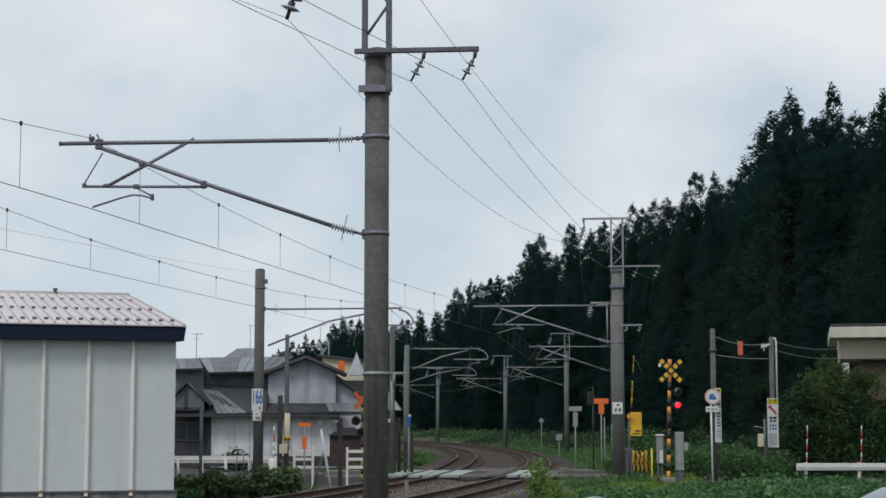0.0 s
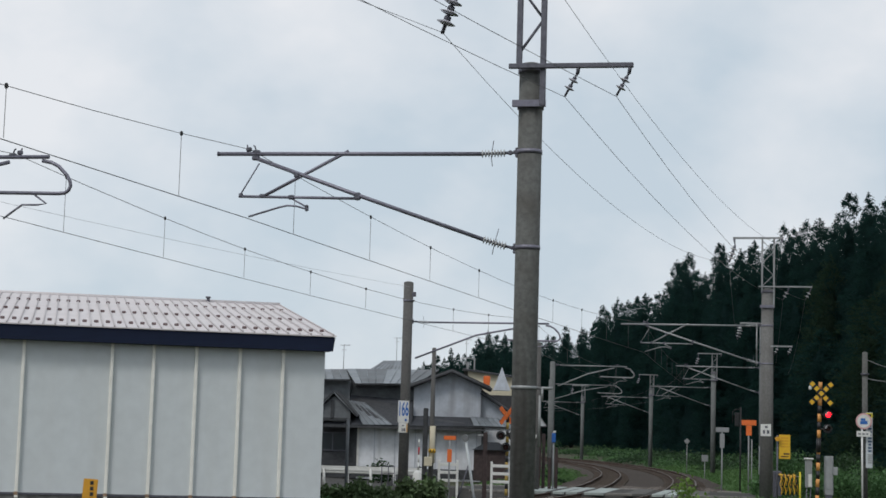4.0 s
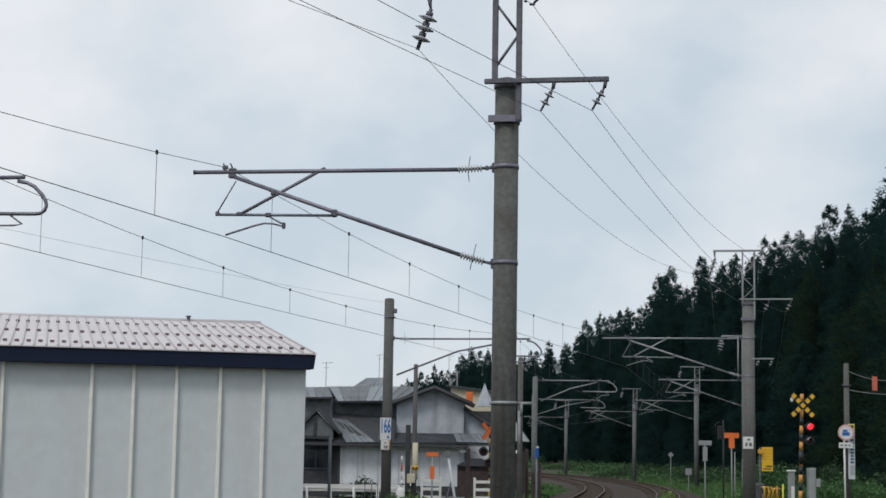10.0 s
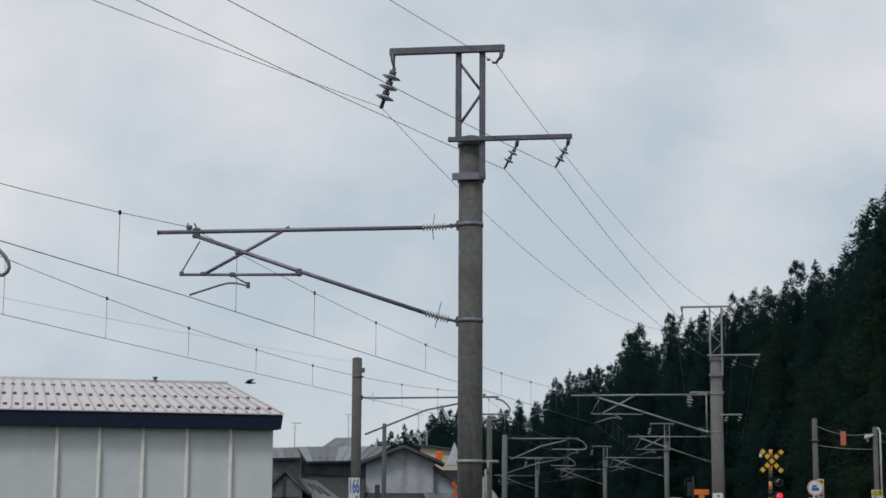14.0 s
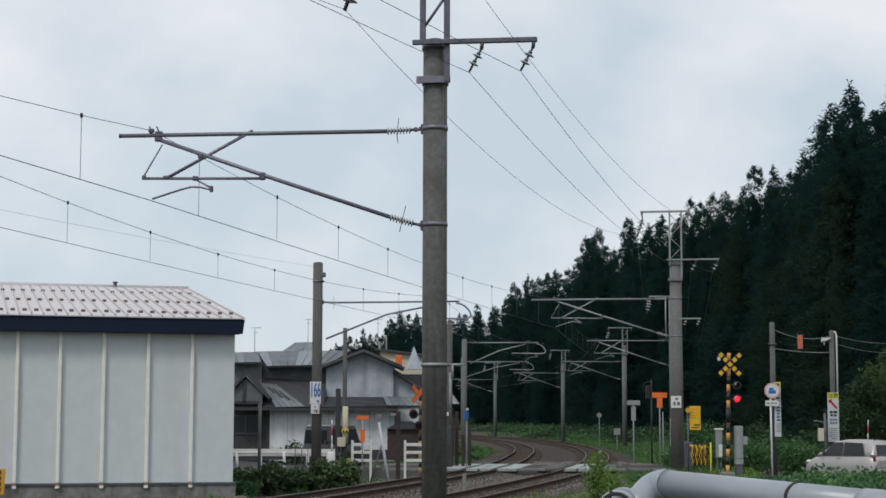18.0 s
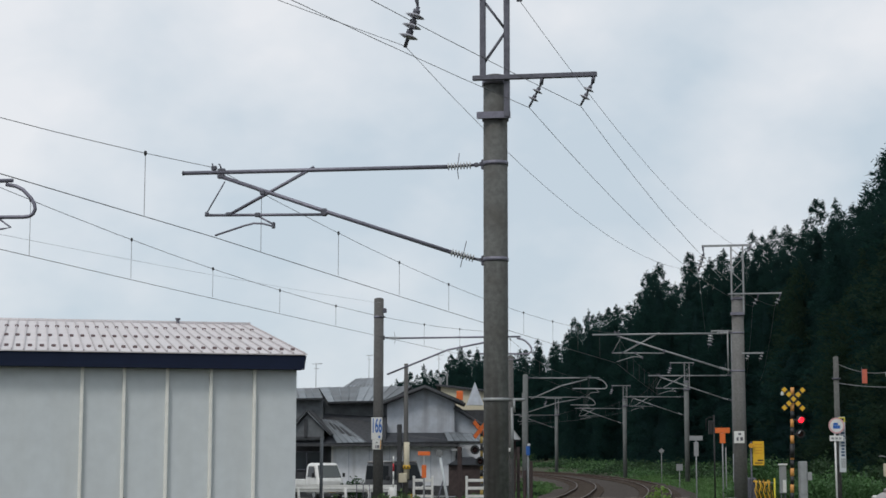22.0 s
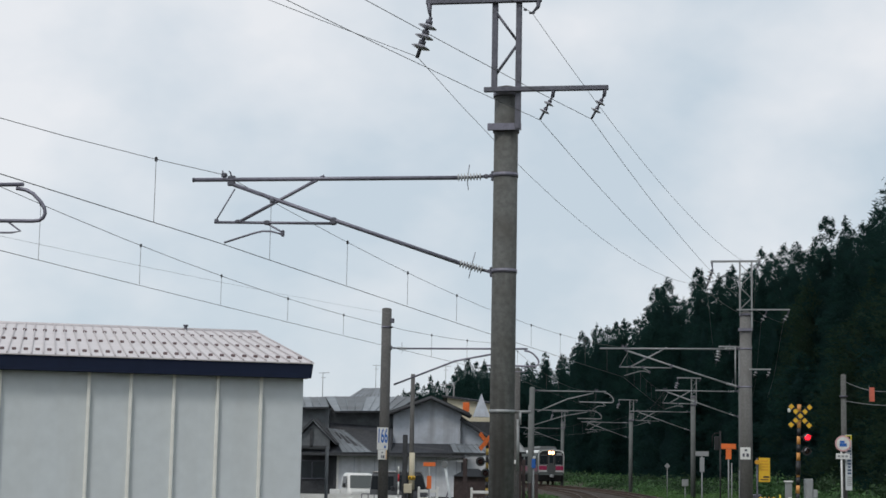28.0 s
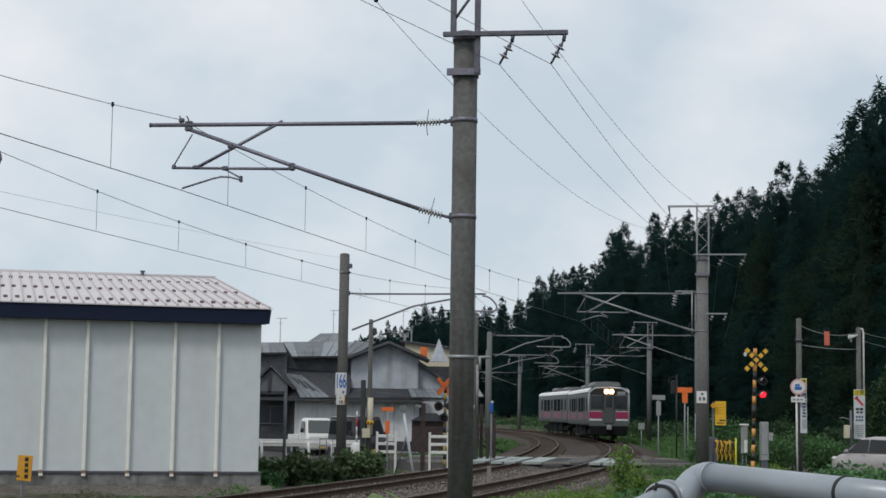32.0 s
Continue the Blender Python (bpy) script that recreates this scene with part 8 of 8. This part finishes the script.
# ---- the train: two coupled cars ----
def build_railcar(leading):
    c = thing("railcar", (0, 0, 0), ("leading" if leading else "trailing") + " stainless electric railcar with a pink band" + (" and lit headlamps" if leading else ""), "train", "two-car train")
    H = 9.75
    def sec(x, k=1.0, dz=0.0):
        a = 1.4 * k
        return [(x, -a + 0.06, 1.0), (x, a - 0.06, 1.0), (x, a, 1.12), (x, a, 2.9), (x, a - 0.05, 3.28), (x, a - 0.22, 3.46), (x, a * 0.55, 3.58 + dz), (x, 0, 3.63 + dz),
                (x, -a * 0.55, 3.58 + dz), (x, -a + 0.22, 3.46), (x, -a + 0.05, 3.28), (x, -a, 2.9), (x, -a, 1.12)]
    part("body", loft([sec(-H), sec(-H + 0.1), sec(H - 0.35), sec(H - 0.12, 0.985), sec(H, 0.96, -0.06)]), TRAIN_STEEL, c, "ribbed stainless body")
    roof = Shape()
    prof = [(-1.36, 3.3), (-1.2, 3.48), (-0.78, 3.6), (0, 3.65), (0.78, 3.6), (1.2, 3.48), (1.36, 3.3)]
    for x in (-H + 0.05, H - 0.3):
        roof.v += [(x, y, z + 0.01) for y, z in prof]
    for i in range(6):
        roof.face((i, i + 1, 7 + i + 1, 7 + i), True)
    part("roof", roof, TRAIN_ROOF, c, "pale grey roof")
    for s in (-1, 1):
        part("gutter", Shape().prism([(-H + 0.15, s * 1.405, 3.24), (-H + 0.15, s * 1.37, 3.40), (-H + 0.15, s * 1.16, 3.53), (-H + 0.15, s * 1.14, 3.46), (-H + 0.15, s * 1.33, 3.26)], (2 * H - 0.4, 0, 0)), ROOF_GLINT, c, "roof edge strip whitened for the sky's glint")
        part("side_band", Shape().box((0, s * 1.403, 1.62), (2 * H - 0.5, 0.008, 0.5)), TRAIN_PINK_SHADED, c, "pink side band coloured darker for shade")
        for x in (-6.9, 0.0, 6.6):
            d = part("door", Shape().box((x, s * 1.402, 2.05), (1.34, 0.02, 1.95), chamfer=0.006), TRAIN_STEEL, c)
            for q in (-0.33, 0.33):
                part("door_glass", Shape().box((x + q, s * 1.414, 2.45), (0.42, 0.008, 0.85), chamfer=0.003), TRAIN_GLASS, d)
            part("door_seam", Shape().box((x, s * 1.414, 2.05), (0.03, 0.006, 1.9)), TRAIN_UNDER, d)
        for x in (-4.6, -2.3, 2.3, 4.6):
            w = part("window", Shape().box((x, s * 1.403, 2.42), (1.8, 0.012, 0.94), chamfer=0.003), TRAIN_GLASS, c)
            part("window_frame", Shape().box((x, s * 1.408, 2.93), (1.9, 0.012, 0.05)).box((x, s * 1.408, 1.91), (1.9, 0.012, 0.05)), TRAIN_STEEL, w)
        part("rib", Shape().box((0, s * 1.405, 1.3), (2 * H - 0.6, 0.01, 0.03)).box((0, s * 1.405, 1.46), (2 * H - 0.6, 0.01, 0.03)), TRAIN_STEEL, c)
        part("cab_door_glass" if leading else "end_window", Shape().box((8.7, s * 1.403, 2.45), (0.6, 0.012, 0.85)), TRAIN_GLASS, c)
    for x in (-6.9, 6.9):
        b = part("bogie", Shape().box((x, 0, 0.62), (3.0, 1.9, 0.36), chamfer=0.06).box((x, 1.05, 0.55), (2.8, 0.14, 0.3), chamfer=0.04).box((x, -1.05, 0.55), (2.8, 0.14, 0.3), chamfer=0.04), TRAIN_UNDER, c)
        for q in (-1.05, 1.05):
            for s in (-1, 1):
                part("wheel", Shape().tube([(x + q, s * 0.56, 0.43), (x + q, s * 0.69, 0.43)], 0.43, 20), RAIL_STEEL, b)
    for x, w, h in ((-3.4, 2.9, 0.68), (0.1, 3.4, 0.74), (3.6, 2.7, 0.66)):
        part("equipment_box", Shape().box((x, 0, 1.0 - h / 2), (w, 2.3, h), chamfer=0.04), TRAIN_UNDER, c)
    for ax, al, ah in ((6.1, 4.6, 0.36), (-1.6, 2.6, 0.28)) if leading else ((4.6, 2.4, 0.28), (-2.5, 3.0, 0.3)):
        u = part("air_conditioner", loft([[(ax + x, y * 0.95 * k, 3.6 + ah * h) for y, h in ((-1, 0), (1, 0), (0.98, 0.6), (0.8, 0.95), (0, 1.05), (-0.8, 0.95), (-0.98, 0.6))] for x, k in ((-al / 2, 0.9), (-al / 2 + 0.3, 1.0), (al / 2 - 0.3, 1.0), (al / 2, 0.9))]), TRAIN_ROOF, c, "pale roof air conditioner")
        part("grille", Shape().box((ax, 0, 3.6 + ah * 1.06), (al * 0.55, 1.1, 0.02)), TRAIN_UNDER, u)
    if leading:
        part("horn_cover", Shape().box((9.1, 0.5, 3.68), (0.5, 0.3, 0.16), chamfer=0.05), TRAIN_ROOF, c)
        f = H + 0.004
        part("front_mask", Shape().prism([(f, -1.3, 2.0), (f, 1.3, 2.0), (f, 1.28, 3.2), (f, 0.9, 3.44), (f, -0.9, 3.44), (f, -1.28, 3.2)], (0.02, 0, 0)), BLACK, c, "black front mask")
        for s in (-1, 1):
            part("mask_edge", Shape().tube([(f + 0.02, s * 0.4, 3.02), (f + 0.02, s * 1.24, 3.02), (f + 0.02, s * 1.24, 2.08), (f + 0.02, s * 0.4, 2.08)], 0.02, 6), GREY_PAINT, c, "grey window surround")
            part("cab_window", Shape().prism([(f + 0.02, s * 0.48, 2.12), (f + 0.02, s * 1.2, 2.12), (f + 0.02, s * 1.2, 2.98), (f + 0.02, s * 0.48, 2.98)], (0.012, 0, 0)), DARK_GLASS, c)
            part("front_band", Shape().box((f + 0.012, s * 0.9, 1.72), (0.03, 0.86, 0.44), chamfer=0.006), TRAIN_PINK, c, "pink front band")
            part("front_trim", Shape().box((f + 0.012, s * 0.9, 1.97), (0.036, 0.88, 0.05), chamfer=0.006), TRAIN_WHITE, c, "white front trim")
            part("lower_trim", Shape().box((f + 0.012, s * 0.9, 1.4), (0.036, 0.88, 0.16), chamfer=0.02), TRAIN_WHITE, c, "white front trim")
            part("edge_frame", Shape().tube([(f, s * 1.33, 1.2), (f, s * 1.34, 2.9), (f, s * 1.28, 3.26), (f, s * 0.9, 3.5), (f, 0, 3.56)], 0.05, 8), TRAIN_WHITE, c, "white edge frame")
            part("headlamp", Shape().disc((f + 0.03, s * 0.17, 3.28), (1, 0, 0), 0.165, 0.05, 16), LAMP_WARM, c, "lit warm headlamp")
            part("wiper", Shape().tube([(f + 0.05, s * 0.6, 2.1), (f + 0.05, s * 0.95, 2.7)], 0.014, 5), BLACK, c)
        part("end_door", Shape().box((f + 0.02, 0, 2.15), (0.07, 0.66, 1.96), chamfer=0.02), TRAIN_DOOR, c, "dark grey end door")
        part("end_door_window", Shape().box((f + 0.06, 0, 2.6), (0.012, 0.4, 0.75), chamfer=0.004), DARK_GLASS, c)
        part("destination_display", Shape().box((f + 0.03, 0.82, 3.18), (0.012, 0.55, 0.2), chamfer=0.004), GREY_PAINT, c, "pale destination display")
        part("skirt", Shape().box((H - 0.45, 0, 0.68), (0.9, 2.5, 0.66), chamfer=0.08), TRAIN_UNDER, c)
        part("coupler", Shape().box((H + 0.25, 0, 0.9), (0.55, 0.3, 0.3), chamfer=0.04), GREY_PAINT, c, "grey coupler")
    return c


LEAD, REAR = build_railcar(True), build_railcar(False)


def motions():
    """Everything that moves: the barrier arm, the waiting vehicles and the train."""
    # barrier arm swings down across the road
    def arm(a):
        return Matrix.Translation((0, 0, 0.9 + BARRIER_LIFT)) @ Matrix.Rotation(radians(a), 4, "X")
    walk(BARRIER_ARM, [(0, arm(20)), (0.5, arm(27)), (1.0, arm(38)), (1.5, arm(46)), (2.0, arm(54)), (2.3, arm(59.5)), (2.6, arm(66)), (3.0, arm(76)), (3.5, arm(87)), (3.8, arm(90)), (32, arm(90))])

    # the signal flashes: its lit lens shows under the upper hood and under the lower one by turns
    up, down = Matrix.Translation((0, 0, 2.96 + LENS_LIFT)), Matrix.Translation((0, 0, 2.52 + LENS_LIFT))
    rows, beat = [(0, down)], 0.593
    for n in range(-12, 42):
        t = 7.42 + beat * n
        if 0.05 < t < 31.95:
            before, after = (down, up) if n % 2 == 0 else (up, down)
            rows += [(t - 0.02, before), (t + 0.02, after)]
    walk(LIT_LENS, rows + [(32, rows[-1][1])])

    def stand(x, y, heading_deg):
        return pose(x, y, -0.33, 0, 0, heading_deg)

    walk(CAR, [(0, stand(46, 60.0, 177)), (3.6, stand(38, 59.9, 177)), (6.5, stand(24, 59.6, 176)), (8.6, stand(17.6, 57.9, 135)), (9.6, stand(15.42, 60.0, 121)), (10.2, stand(15.42, 60.0, 121)), (32, stand(15.42, 60.0, 121))])
    walk(VAN, [(0, stand(-16.0, 95.0, -60)), (7.0, stand(-12.6, 87.6, -59)), (10.0, stand(-10.5, 83.2, -58)), (11.0, stand(-8.98, 80.2, -58)), (11.5, stand(-7.8, 78.8, -58)), (12.0, stand(-7.0, 77.5, -58)),
               (12.5, stand(-6.3, 76.3, -57)), (13.0, stand(-5.5, 75.2, -61)), (13.8, stand(-4.3, 73.95, -63)), (14.5, stand(-3.62, 73.4, -63)), (15.2, stand(-3.5, 73.3, -63)), (32, stand(-3.5, 73.3, -63))])
    walk(TRUCK, [(0, stand(-17.5, 110.0, -62)), (16.0, stand(-14.0, 98.0, -62)), (20.0, stand(-10.4, 88.6, -58)), (21.5, stand(-8.4, 85.3, -58)), (22.0, stand(-7.95, 84.4, -58)), (23.0, stand(-6.75, 82.7, -62)),
                 (23.8, stand(-6.25, 82.1, -68)), (24.5, stand(-6.16, 82.0, -70)), (32, stand(-6.16, 82.0, -70))])

    def fly(x, y, z, bank=0):
        return pose(x, y, z, bank, 0, 176)

    walk(BIRD, [(0, fly(-4.3, 101, -0.35)), (12.0, fly(-4.3, 101, -0.35)), (12.6, fly(-4.5, 99, 4.0)), (13.0, fly(-5.5, 93, 6.4)), (13.5, fly(-7.67, 90, 7.8, 10)), (14.0, fly(-11.0, 90, 8.76, -8)), (14.5, fly(-16.9, 90, 9.7, 6)),
                (15.0, fly(-20.85, 90, 9.3)), (16.0, fly(-30, 88, 9.6)), (18.0, fly(-48, 84, 10)), (32.0, fly(-160, 60, 14))])
    # train: nose position along the near track, measured from the crossing end
    ys = _fine_y[::-1]
    xs = _fine_x[::-1]
    run = np.concatenate([[0], np.cumsum(np.hypot(np.diff(xs), np.diff(ys)))])

    def on_track(d):
        y = float(np.interp(d, run, ys))
        return Vector((track_x(y), y, grade(y)))

    nose_end = float(np.interp(-113.3, -ys, run))
    for car, behind in ((LEAD, 9.8), (REAR, 29.9)):
        rows = []
        for t in [0, 10, 20] + [20.5 + 0.25 * k for k in range(47)]:
            d = max(40.0, nose_end - 15.9 * (32 - t)) - behind
            a, b = on_track(d + 6.9), on_track(d - 6.9)
            rows.append((t, Matrix.Translation((a + b) / 2) @ Matrix.Rotation(math.atan2(a.y - b.y, a.x - b.x), 4, "Z")))
        walk(car, rows)


motions()
